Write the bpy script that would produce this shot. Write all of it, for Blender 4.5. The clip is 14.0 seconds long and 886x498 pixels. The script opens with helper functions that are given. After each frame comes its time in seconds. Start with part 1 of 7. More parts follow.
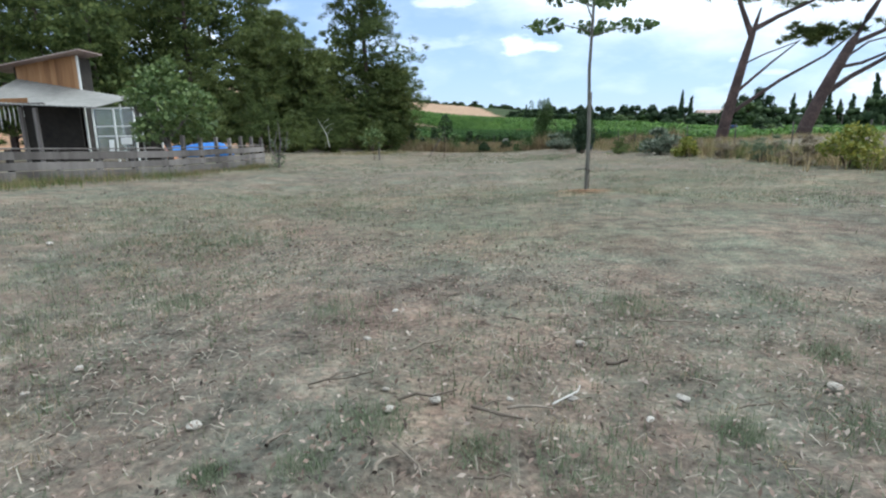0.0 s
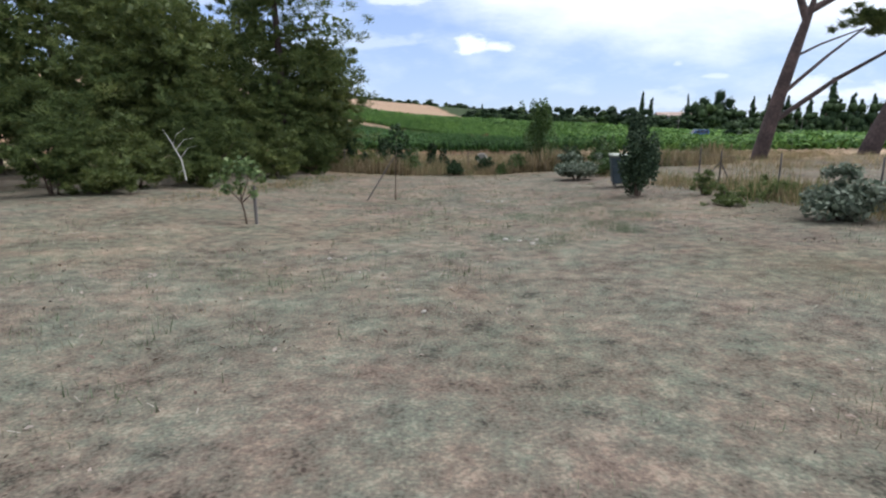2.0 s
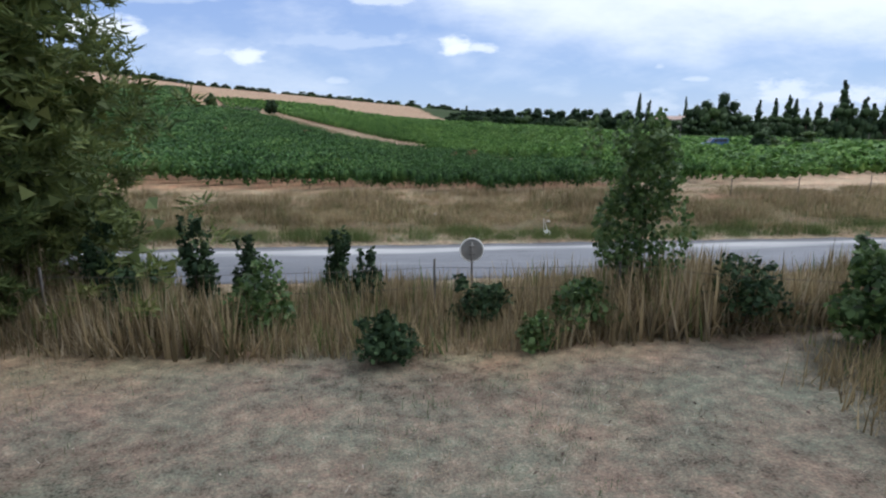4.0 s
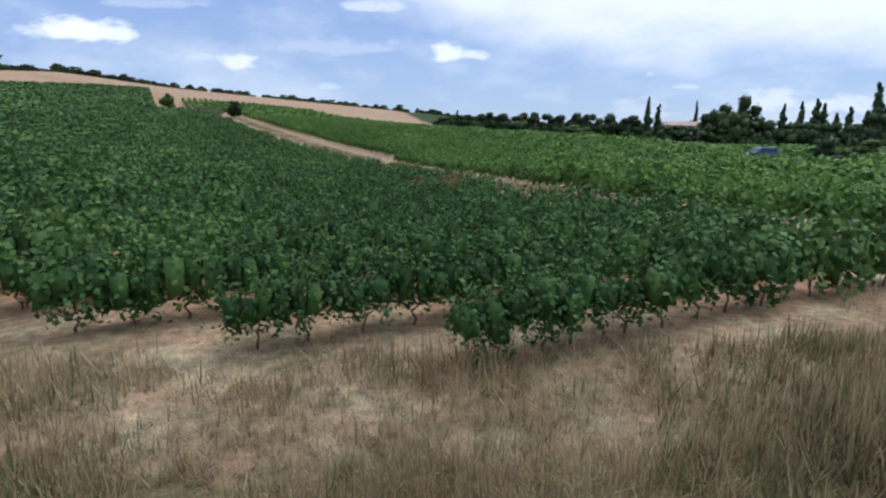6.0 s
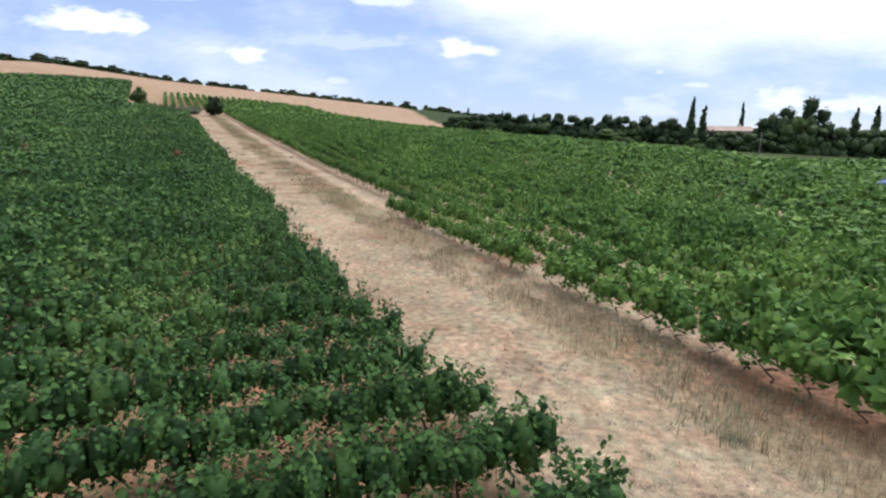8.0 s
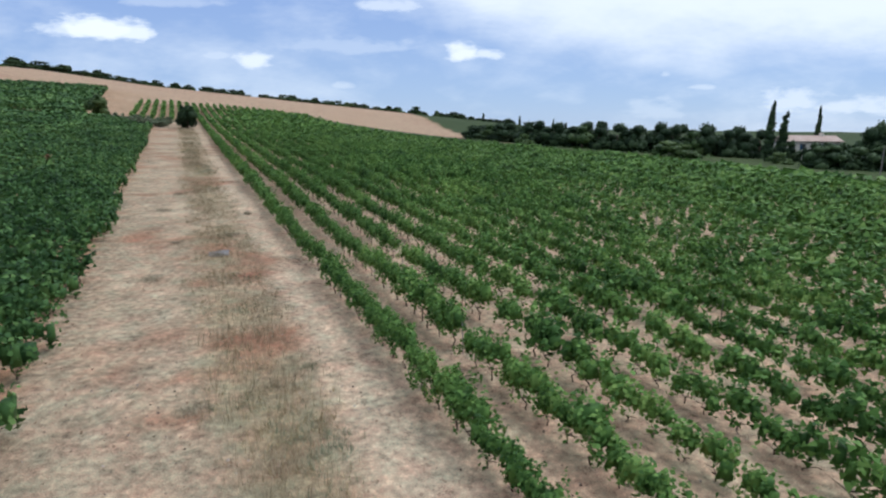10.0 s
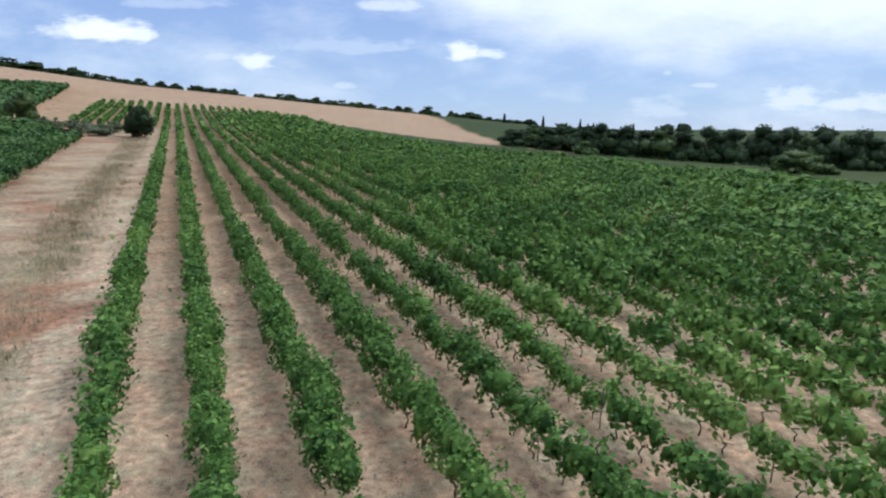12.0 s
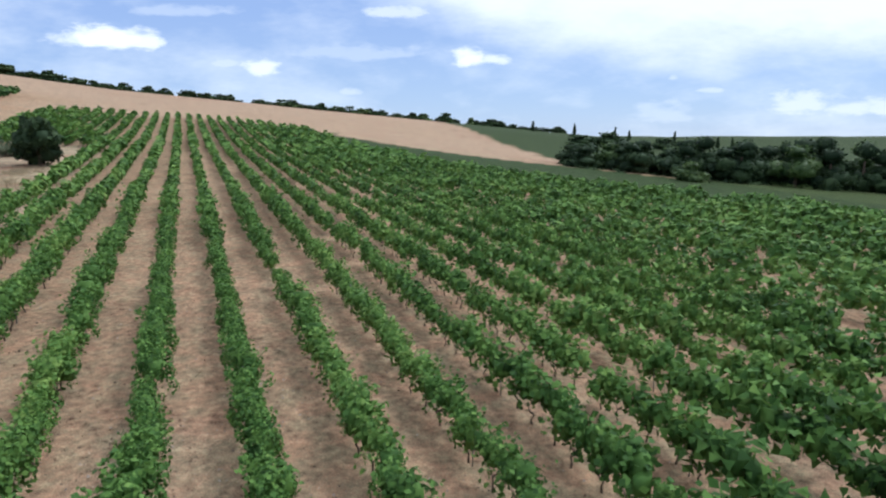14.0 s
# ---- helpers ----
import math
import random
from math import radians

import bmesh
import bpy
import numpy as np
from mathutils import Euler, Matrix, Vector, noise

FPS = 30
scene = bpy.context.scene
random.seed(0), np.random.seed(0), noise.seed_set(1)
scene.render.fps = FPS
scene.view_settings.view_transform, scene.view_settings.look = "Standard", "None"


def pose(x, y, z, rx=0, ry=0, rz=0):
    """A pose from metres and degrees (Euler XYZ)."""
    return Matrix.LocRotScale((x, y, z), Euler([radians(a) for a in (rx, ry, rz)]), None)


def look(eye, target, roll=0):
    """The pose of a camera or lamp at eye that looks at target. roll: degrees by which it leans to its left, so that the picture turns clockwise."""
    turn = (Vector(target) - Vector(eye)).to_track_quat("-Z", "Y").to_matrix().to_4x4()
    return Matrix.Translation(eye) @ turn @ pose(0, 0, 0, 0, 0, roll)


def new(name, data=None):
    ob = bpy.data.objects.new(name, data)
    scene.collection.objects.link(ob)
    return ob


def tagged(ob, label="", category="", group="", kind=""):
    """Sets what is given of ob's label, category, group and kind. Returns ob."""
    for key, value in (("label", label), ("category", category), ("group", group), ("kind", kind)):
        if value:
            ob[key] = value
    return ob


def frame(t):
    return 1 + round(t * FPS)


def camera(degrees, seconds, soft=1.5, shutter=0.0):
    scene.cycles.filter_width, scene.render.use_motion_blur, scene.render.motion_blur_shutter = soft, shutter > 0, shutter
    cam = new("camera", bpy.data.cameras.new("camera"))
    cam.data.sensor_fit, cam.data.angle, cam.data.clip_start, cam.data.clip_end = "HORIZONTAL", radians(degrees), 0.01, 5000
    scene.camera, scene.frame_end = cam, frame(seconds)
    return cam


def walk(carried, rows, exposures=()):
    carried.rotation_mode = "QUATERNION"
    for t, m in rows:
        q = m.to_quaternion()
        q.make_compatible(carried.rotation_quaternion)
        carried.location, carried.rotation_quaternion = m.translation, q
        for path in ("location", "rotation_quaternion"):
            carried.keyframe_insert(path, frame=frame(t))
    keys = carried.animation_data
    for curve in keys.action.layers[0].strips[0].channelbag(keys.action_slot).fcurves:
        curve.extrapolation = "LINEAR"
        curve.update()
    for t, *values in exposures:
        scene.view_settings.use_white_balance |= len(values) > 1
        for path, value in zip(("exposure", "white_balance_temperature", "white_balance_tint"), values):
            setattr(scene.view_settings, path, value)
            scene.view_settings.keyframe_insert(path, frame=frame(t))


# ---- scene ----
cam = camera(76.0, 14.0, soft=2.2, shutter=0.0)
PATH = [
    (0, (0.000, 0.000, 1.354), (-0.835, 7.771, -0.352), -1.12),
    (0.5, (-0.217, 3.135, 1.473), (-1.048, 10.904, -0.245), -1.20),
    (1, (-0.454, 6.216, 1.541), (-1.291, 13.986, -0.170), -1.00),
    (1.5, (-0.806, 9.394, 1.621), (-1.643, 17.162, -0.103), -0.95),
    (2, (-1.206, 13.080, 1.924), (-1.404, 20.886, 0.186), -0.41),
    (2.5, (-1.361, 17.248, 2.310), (-1.520, 25.054, 0.566), -0.22),
    (5, (0.397, 44.589, 2.932), (0.542, 52.410, 1.255), 0.08),
    (5.5, (0.811, 50.637, 2.808), (0.967, 58.466, 1.169), 0.10),
    (6, (1.334, 56.104, 2.587), (1.475, 63.931, 0.938), 0.21),
    (6.5, (1.576, 61.966, 2.915), (1.702, 69.787, 1.236), 0.60),
    (7, (1.461, 67.934, 3.523), (1.558, 75.752, 1.826), 0.82),
    (7.5, (1.096, 74.742, 4.099), (1.170, 82.557, 2.389), 0.89),
    (10, (-3.605, 112.584, 6.555), (-3.636, 120.410, 4.897), 0.53),
    (10.5, (-5.379, 121.037, 6.935), (-5.437, 128.865, 5.288), 0.16),
    (11, (-7.328, 129.685, 7.248), (-7.408, 137.506, 5.569), -0.01),
    (11.5, (-9.302, 138.686, 7.485), (-9.371, 146.510, 5.816), 0.15),
    (12, (-11.358, 148.098, 7.784), (-11.420, 155.924, 6.122), 0.23),
    (12.5, (-13.133, 156.747, 8.170), (-13.195, 164.569, 6.490), 0.42),
    (13, (-14.656, 165.370, 8.457), (-14.749, 173.196, 6.797), 0.33),
    (13.5, (-16.360, 173.719, 8.829), (-16.482, 181.535, 7.125), 0.17),
    (14, (-18.481, 182.718, 9.434), (-18.624, 190.557, 7.846), 0.07),
]
walk(cam, [(t, look(eye, target, roll)) for t, eye, target, roll in PATH],
     exposures=((0, 0.26, 5850, 1), (1.0, 0.16, 6000, 6), (1.5, 0.12, 6050, 7), (2.5, -0.02, 6050, 9), (5, -0.3, 5700, 7), (5.5, -0.35, 5700, 7), (6.5, 0.02, 6000, 8), (7, 0.15, 6150, 8), (7.5, 0.14, 6250, 10), (10, -0.28, 5750, 6), (11, -0.25, 5720, 7), (12, -0.2, 5780, 6), (12.5, -0.3, 5800, 6), (13, -0.28, 5800, 6), (14, -0.1, 5800, 6)))

# ---- light ----
SUN_EL, SUN_AZ = radians(57), radians(62)      # azimuth from +y towards +x
sun = bpy.data.lights.new("sun", "SUN")
sun.energy, sun.angle, sun.color = 1.7, radians(12), (1.0, 0.96, 0.9)
sun_ob = new("sun", sun)
sun_way = Vector((math.sin(SUN_AZ) * math.cos(SUN_EL), math.cos(SUN_AZ) * math.cos(SUN_EL), math.sin(SUN_EL)))
sun_ob.matrix_world = look(sun_way * 200, (0, 0, 0))
scene.view_settings.exposure = 0.0


def build_world():
    w = bpy.data.worlds.new("sky")
    w.use_nodes = True
    scene.world = w
    nt = w.node_tree
    nt.nodes.clear()
    N = lambda kind: nt.nodes.new(kind)
    L = nt.links.new

    def m(op, a, b=None, c=None):
        n = N("ShaderNodeMath")
        n.operation = op
        for k, v in enumerate((a, b, c)):
            if v is None:
                continue
            if isinstance(v, (int, float)):
                n.inputs[k].default_value = v
            else:
                L(v, n.inputs[k])
        return n.outputs[0]

    def mix(f, a, b):
        n = N("ShaderNodeMix")
        n.data_type = "RGBA"
        for k, v in ((0, f), (6, a), (7, b)):
            if isinstance(v, tuple):
                n.inputs[k].default_value = (*v, 1)
            elif isinstance(v, float):
                n.inputs[k].default_value = v
            else:
                L(v, n.inputs[k])
        return n.outputs[2]

    sky = N("ShaderNodeTexSky")
    sky.sky_type, sky.sun_disc = "NISHITA", False
    sky.sun_elevation, sky.sun_rotation = SUN_EL, SUN_AZ
    sky.altitude = 300
    sky.air_density, sky.dust_density, sky.ozone_density = 1.0, 0.25, 3.0
    tc = N("ShaderNodeTexCoord")
    sep = N("ShaderNodeSeparateXYZ")
    L(tc.outputs["Generated"], sep.inputs[0])
    x, y, z = sep.outputs
    ys = m("MAXIMUM", m("ABSOLUTE", y), 0.25)
    u, v = m("DIVIDE", x, ys), m("DIVIDE", z, ys)
    # wavering of the cloud edges
    comb = N("ShaderNodeCombineXYZ")
    L(u, comb.inputs[0]), L(m("MULTIPLY", v, 2.6), comb.inputs[1])
    def noise_tex(scale, detail, rough):
        n = N("ShaderNodeTexNoise")
        n.inputs["Scale"].default_value, n.inputs["Detail"].default_value, n.inputs["Roughness"].default_value = scale, detail, rough
        L(comb.outputs[0], n.inputs["Vector"])
        return n.outputs["Fac"]
    fine, broad, puffy = noise_tex(26, 6, 0.6), noise_tex(2.6, 5, 0.58), noise_tex(11, 6, 0.62)
    def step(value, lo, hi):
        n = N("ShaderNodeMapRange")
        n.interpolation_type = "SMOOTHSTEP"
        n.inputs["From Min"].default_value, n.inputs["From Max"].default_value = lo, hi
        L(value, n.inputs["Value"])
        return n.outputs["Result"]
    # high bank of thin cloud: its lower edge sinks from overhead towards the right
    side = m("MAXIMUM", m("SUBTRACT", 0.42, u), 0.0)
    above = m("SUBTRACT", v, m("MULTIPLY_ADD", m("MULTIPLY", side, side), 0.37, 0.088))
    above = m("MULTIPLY_ADD", m("SUBTRACT", broad, 0.5), 0.16, above)
    above = m("MULTIPLY_ADD", m("SUBTRACT", puffy, 0.5), 0.07, above)
    bank = m("MULTIPLY", step(above, -0.035, 0.115), 0.9)
    wisps = m("MULTIPLY", step(m("MULTIPLY_ADD", puffy, 0.35, broad), 0.52, 0.95), 0.45)
    total = m("MAXIMUM", m("MAXIMUM", bank, wisps), 0.05)
    total = m("MAXIMUM", total, m("MULTIPLY", step(v, 0.3, 0.8), 0.92))
    # single small cumulus puffs: across, up, half width, half height, strength
    puffs = ((-0.585, 0.156, 0.105, 0.030, 1.0), (-0.64, 0.155, 0.085, 0.020, 0.7), (-0.52, 0.150, 0.05, 0.024, 0.9), (-0.325, 0.108, 0.045, 0.024, 0.85), (-0.395, 0.117, 0.04, 0.012, 0.5),
             (-0.19, 0.133, 0.20, 0.022, 0.3), (0.028, 0.124, 0.040, 0.026, 0.95), (0.065, 0.122, 0.045, 0.015, 0.75), (-0.09, 0.198, 0.075, 0.02, 0.6), (-0.45, 0.2, 0.14, 0.014, 0.3),
             (-0.176, 0.070, 0.034, 0.011, 0.42), (0.59, 0.048, 0.085, 0.034, 0.6), (0.69, 0.042, 0.12, 0.026, 0.6), (0.43, 0.073, 0.036, 0.009, 0.45),
             (0.36, 0.034, 0.07, 0.028, 0.3), (0.37, 0.093, 0.016, 0.009, 0.4), (-0.55, 0.08, 0.1, 0.02, 0.2))
    for cu, cv, hu, hv, strength in puffs:
        du, dv = m("DIVIDE", m("SUBTRACT", u, cu), hu), m("DIVIDE", m("SUBTRACT", v, cv), hv)
        # flat base: the lower half is pressed together
        dv = m("MULTIPLY", dv, m("MULTIPLY_ADD", m("LESS_THAN", dv, 0.0), 0.55, 1.0))
        r = m("SQRT", m("ADD", m("MULTIPLY", du, du), m("MULTIPLY", dv, dv)))
        edge = m("MULTIPLY_ADD", m("ADD", m("SUBTRACT", puffy, 0.5), m("MULTIPLY", m("SUBTRACT", fine, 0.5), 0.9)), 1.6, m("SUBTRACT", 0.95, r))
        mask = m("MULTIPLY", step(edge, -0.15, 0.7), strength)
        ahead = m("GREATER_THAN", y, 0.2)
        total = m("MAXIMUM", total, m("MULTIPLY", mask, ahead))
    # bluish haze of a hot day, paler towards the ground
    low = m("MINIMUM", m("MAXIMUM", m("MULTIPLY", v, 5.0), 0.0), 1.0)
    haze = mix(low, (5.7, 7.1, 9.9), (4.2, 5.7, 9.7))
    blue = mix(0.72, sky.outputs[0], haze)
    col = mix(total, blue, (12.2, 12.2, 12.4))
    # the veil glows round the sun
    dot = N("ShaderNodeVectorMath")
    dot.operation = "DOT_PRODUCT"
    L(tc.outputs["Generated"], dot.inputs[0])
    dot.inputs[1].default_value = sun_way
    glow = m("MULTIPLY", m("POWER", m("MAXIMUM", dot.outputs["Value"], 0.0), 12.0), 22.0)
    col = mix(1.0, col, glow)
    col.node.blend_type = "ADD"
    bg = N("ShaderNodeBackground")
    bg.inputs[1].default_value = 0.1
    L(col, bg.inputs[0])
    out = N("ShaderNodeOutputWorld")
    L(bg.outputs[0], out.inputs[0])


build_world()

# ---- the lie of the land ----
# The plan below is drawn at 5 to 4: UNIT turns its lengths into metres as things are set down.
UNIT = 0.8
ROW_YAW = radians(25.0)
CR, SR = math.cos(ROW_YAW), math.sin(ROW_YAW)


def along(x, y):
    """Metres along the vine rows of the upper field."""
    return -SR * x + CR * y


def across(x, y):
    """Metres across them, to the right."""
    return CR * x + SR * y


def ease(v, knots, values, w):
    """Piecewise linear, rounded over about w metres."""
    return sum(np.interp(v + o * w, knots, values) for o in (-0.8, -0.4, 0, 0.4, 0.8)) / 5


def hill(x, y):
    d, n = along(x, y), across(x, y)
    g = ease(d, [60, 85, 110, 130, 150, 171, 188, 202, 236, 300, 340, 400, 454, 542, 620, 800, 1100, 1500],
             [-1.75, -1.75, -1.7, -1.45, -1.0, -0.2, 0.8, 1.6, 3.4, 7.2, 10, 16, 23, 31, 36, 39, 25, 5], 14)
    c = ease(d, [60, 200, 300, 376, 454, 542, 660, 800], [0.02, 0.02, 0.04, 0.06, 0.065, 0.075, 0.08, 0.06], 20)
    h = g - c * np.clip(n - 62, -260, 480)
    h = h + 0.045 * np.clip(40 - n, 0, 300) * np.clip((d - 280) / 140, 0, 1)
    h = h - 0.15 * np.clip(-31 - n, 0, 130) * np.clip((d - 400) / 150, 0, 1)       # the crest levels off to the west
    return np.where(h > 0, h, np.maximum(h, -2.6 + 0.12 * h))


def road_y(x, y):
    return y - 0.075 * x


def height(x, y):
    x, y = np.asarray(x, float), np.asarray(y, float)
    yr = road_y(x, y)
    lawn = 0.42 - 0.022 * yr + 0.035 * np.clip(x, 0, 25) * np.clip((yr - 5) / 30, 0, 1)
    lawn = lawn + 0.06 * np.clip(-5 - x, 0, 9)
    lawn = lawn + 0.15 * np.exp(-((x - 1.7) ** 2 + (y - 11.6) ** 2) / 2.2)      # heaped earth of the staked tree
    low = -2.5 + 0 * x
    bank = ease(yr, [70.3, 71.0, 73.0, 79.0, 81.5], [-2.5, -2.42, -2.2, -1.3, -1.1], 0.6)
    t1 = np.clip((yr - 53) / 9, 0, 1)
    t1 = t1 * t1 * (3 - 2 * t1)
    z = lawn * (1 - t1) + low * t1
    z = np.where(yr > 66, bank, z)
    t2 = np.clip((yr - 79) / 12, 0, 1)
    t2 = t2 * t2 * (3 - 2 * t2)
    return z * (1 - t2) + hill(x, y) * t2


def H(x, y):
    return float(height(x, y))

# ---- tools for building ----
rng = np.random.default_rng(7)


def mesh_np(name, V, F, smooth=False):
    """A mesh from arrays of corners and of faces that all have the same number of corners."""
    V, F = np.asarray(V, np.float32), np.asarray(F, np.int32)
    me = bpy.data.meshes.new(name)
    k = F.shape[1]
    me.vertices.add(len(V))
    me.vertices.foreach_set("co", V.ravel())
    me.loops.add(F.size)
    me.loops.foreach_set("vertex_index", F.ravel())
    me.polygons.add(len(F))
    me.polygons.foreach_set("loop_start", np.arange(len(F), dtype=np.int32) * k)
    me.update(calc_edges=True)
    if smooth:
        me.polygons.foreach_set("use_smooth", np.ones(len(F), bool))
    return me


def thing(name, loc=(0, 0, 0), label="", category="", group="", turn=0.0, kind=""):
    ob = new(name)
    ob.empty_display_size = 0.1
    ob.matrix_basis = pose(*(v * UNIT for v in loc), 0, 0, turn)
    ob.scale = (UNIT,) * 3
    return tagged(ob, label, category, group, kind)


def part(name, data, material, parent, label=""):
    """One mesh object under a thing or a part; data: a mesh or a bmesh in the parent's own space."""
    if isinstance(data, bmesh.types.BMesh):
        me = bpy.data.meshes.new(name)
        data.to_mesh(me)
        data.free()
    else:
        me = data
    if not me.materials:
        me.materials.append(material)
    ob = new(name, me)
    ob.parent = parent
    return tagged(ob, label)


def solo(name, data, material, label, category, kind="", group=""):
    ob = part(name, data, material, None)
    ob.scale = (UNIT,) * 3
    return tagged(ob, label, category, group, kind)


def box(bm, x0, y0, z0, x1, y1, z1, bevel=0.0):
    made = bmesh.ops.create_cube(bm, size=1.0)["verts"]
    bmesh.ops.scale(bm, verts=made, vec=(x1 - x0, y1 - y0, z1 - z0))
    bmesh.ops.translate(bm, verts=made, vec=((x0 + x1) / 2, (y0 + y1) / 2, (z0 + z1) / 2))
    if bevel:
        edges = list({e for v in made for e in v.link_edges})
        bmesh.ops.bevel(bm, geom=edges, offset=bevel, segments=1, affect="EDGES")
    return bm


def box_part(name, dims, material, parent, bevel=0.0, label="", turn=None):
    bm = box(bmesh.new(), *dims, bevel)
    if turn is not None:
        bmesh.ops.transform(bm, matrix=turn, verts=bm.verts)
    return part(name, bm, material, parent, label)


def tube(points, radii, sides=8):
    """Corners and quads of a tapering tube along points."""
    P, R = np.asarray(points, float), np.asarray(radii, float)
    T = np.gradient(P, axis=0)
    T /= np.linalg.norm(T, axis=1, keepdims=True)
    ref = np.where(np.abs(T[:, 2:3]) > 0.9, [[1.0, 0, 0]], [[0, 0, 1.0]])
    A = np.cross(T, ref)
    A /= np.linalg.norm(A, axis=1, keepdims=True)
    B = np.cross(T, A)
    a = np.linspace(0, 2 * np.pi, sides, endpoint=False)
    V = P[:, None] + R[:, None, None] * (np.cos(a)[None, :, None] * A[:, None] + np.sin(a)[None, :, None] * B[:, None])
    i, j = np.meshgrid(np.arange(len(P) - 1), np.arange(sides), indexing="ij")
    k = (j + 1) % sides
    F = np.stack([i * sides + j, i * sides + k, (i + 1) * sides + k, (i + 1) * sides + j], -1).reshape(-1, 4)
    return V.reshape(-1, 3), F


def join_np(pieces):
    V, F, n = [], [], 0
    for v, f in pieces:
        V.append(v), F.append(f + n)
        n += len(v)
    return np.concatenate(V), np.concatenate(F)


def tube_mesh(name, runs, sides=8):
    return mesh_np(name, *join_np([tube(p, r, sides) for p, r in runs]), smooth=True)


LEAF = np.array([(0, -0.5, 0), (0.42, 0.02, 0.10), (0, 0.55, -0.05), (-0.42, 0.02, 0.10)])
NEEDLE = np.array([(0.11, -0.45, 0), (0, 0.55, 0.03), (-0.11, -0.45, 0)])
BLADE = np.array([(-0.1, 0, 0), (0.1, 0, 0), (-0.02, 0.2, 1.0)])
SPRAY = np.array([(0.5, -0.4, 0.05), (0, 0.6, -0.05), (-0.5, -0.4, 0.05)])


def turns(n, flat=0.0, r=rng):
    """n random turns; flat: 0 any way up, 1 face up."""
    nrm = r.normal(size=(n, 3))
    nrm /= np.linalg.norm(nrm, axis=1, keepdims=True)
    nrm[:, 2] = np.abs(nrm[:, 2]) * (1 - flat) + flat * 1.3
    nrm /= np.linalg.norm(nrm, axis=1, keepdims=True)
    a = r.normal(size=(n, 3))
    a -= (a * nrm).sum(1, keepdims=True) * nrm
    a /= np.linalg.norm(a, axis=1, keepdims=True)
    return np.stack([np.cross(a, nrm), a, nrm], -1)


def facing(N, r=rng, loose=0.42):
    """Turns whose faces look along N, loosely."""
    n = len(N)
    nrm = N / np.maximum(np.linalg.norm(N, axis=1, keepdims=True), 1e-6) + r.normal(size=(n, 3)) * loose + (0, 0, 0.22)
    nrm /= np.linalg.norm(nrm, axis=1, keepdims=True)
    a = r.normal(size=(n, 3))
    a -= (a * nrm).sum(1, keepdims=True) * nrm
    a /= np.linalg.norm(a, axis=1, keepdims=True)
    return np.stack([np.cross(a, nrm), a, nrm], -1)


def scatter(shape, centres, turn, size):
    """A copy of the flat shape at every centre: corners and quads."""
    C, S = np.asarray(centres, float), np.asarray(size, float)
    if S.ndim < 2:
        S = np.broadcast_to(S.reshape(-1, 1), (len(C), 3))
    W = np.einsum("nij,nkj->nki", turn, shape[None] * S[:, None, :]) + C[:, None]
    return W.reshape(-1, 3), np.arange(len(C) * len(shape)).reshape(-1, len(shape))


def in_blob(n, centre, radii, r=rng, shell=0.55):
    """n places inside an ellipsoid, denser towards its skin."""
    v = r.normal(size=(n, 3))
    v /= np.linalg.norm(v, axis=1, keepdims=True)
    v *= (shell + (1 - shell) * r.random((n, 1))) * (0.9 + 0.2 * r.random((n, 1)))
    return np.asarray(centre) + v * np.asarray(radii)


def heart(n, centre, radii, size, r=rng, shape=LEAF):
    """A few large leaves deep inside a clump, which close its gaps."""
    C = in_blob(n, centre, np.asarray(radii) * 0.72, r, 0.3)
    return scatter(shape, C, turns(n, 0.0, r), size * (0.8 + 0.4 * r.random(n)))


CUBE = {}
for cuts in (1, 2):
    q, f = [], []
    for ax in range(3):
        for s in (-1, 1):
            for i in range(cuts):
                for j in range(cuts):
                    quad = []
                    for a, b in ((0, 0), (1, 0), (1, 1), (0, 1)):
                        p = [0, 0, 0]
                        p[ax], p[(ax + 1) % 3], p[(ax + 2) % 3] = s, -1 + 2 * (i + a) / cuts, -1 + 2 * (j + b) / cuts
                        if p not in q:
                            q.append(p)
                        quad.append(q.index(p))
                    f.append(quad if s > 0 else quad[::-1])
    q = np.array(q, float)
    CUBE[cuts] = (q / np.linalg.norm(q, axis=1, keepdims=True), np.array(f))


def core(centre, radii, r=rng, cuts=1):
    """The dense, uneven heart of a clump of leaves: corners and quads."""
    q, f = CUBE[cuts]
    return np.asarray(centre) + q * np.asarray(radii) * (0.6 + 0.7 * r.random((len(q), 1))), f


def upright(n, lean=0.3, r=rng):
    """Turns about the vertical with a little lean, for blades."""
    a = r.random(n) * 2 * np.pi
    t = r.normal(size=n) * lean
    c, s, ct, st = np.cos(a), np.sin(a), np.cos(t), np.sin(t)
    z = np.zeros(n)
    Rz = np.stack([np.stack([c, -s, z], -1), np.stack([s, c, z], -1), np.stack([z, z, z + 1], -1)], 1)
    Rx = np.stack([np.stack([z + 1, z, z], -1), np.stack([z, ct, -st], -1), np.stack([z, st, ct], -1)], 1)
    return Rz @ Rx


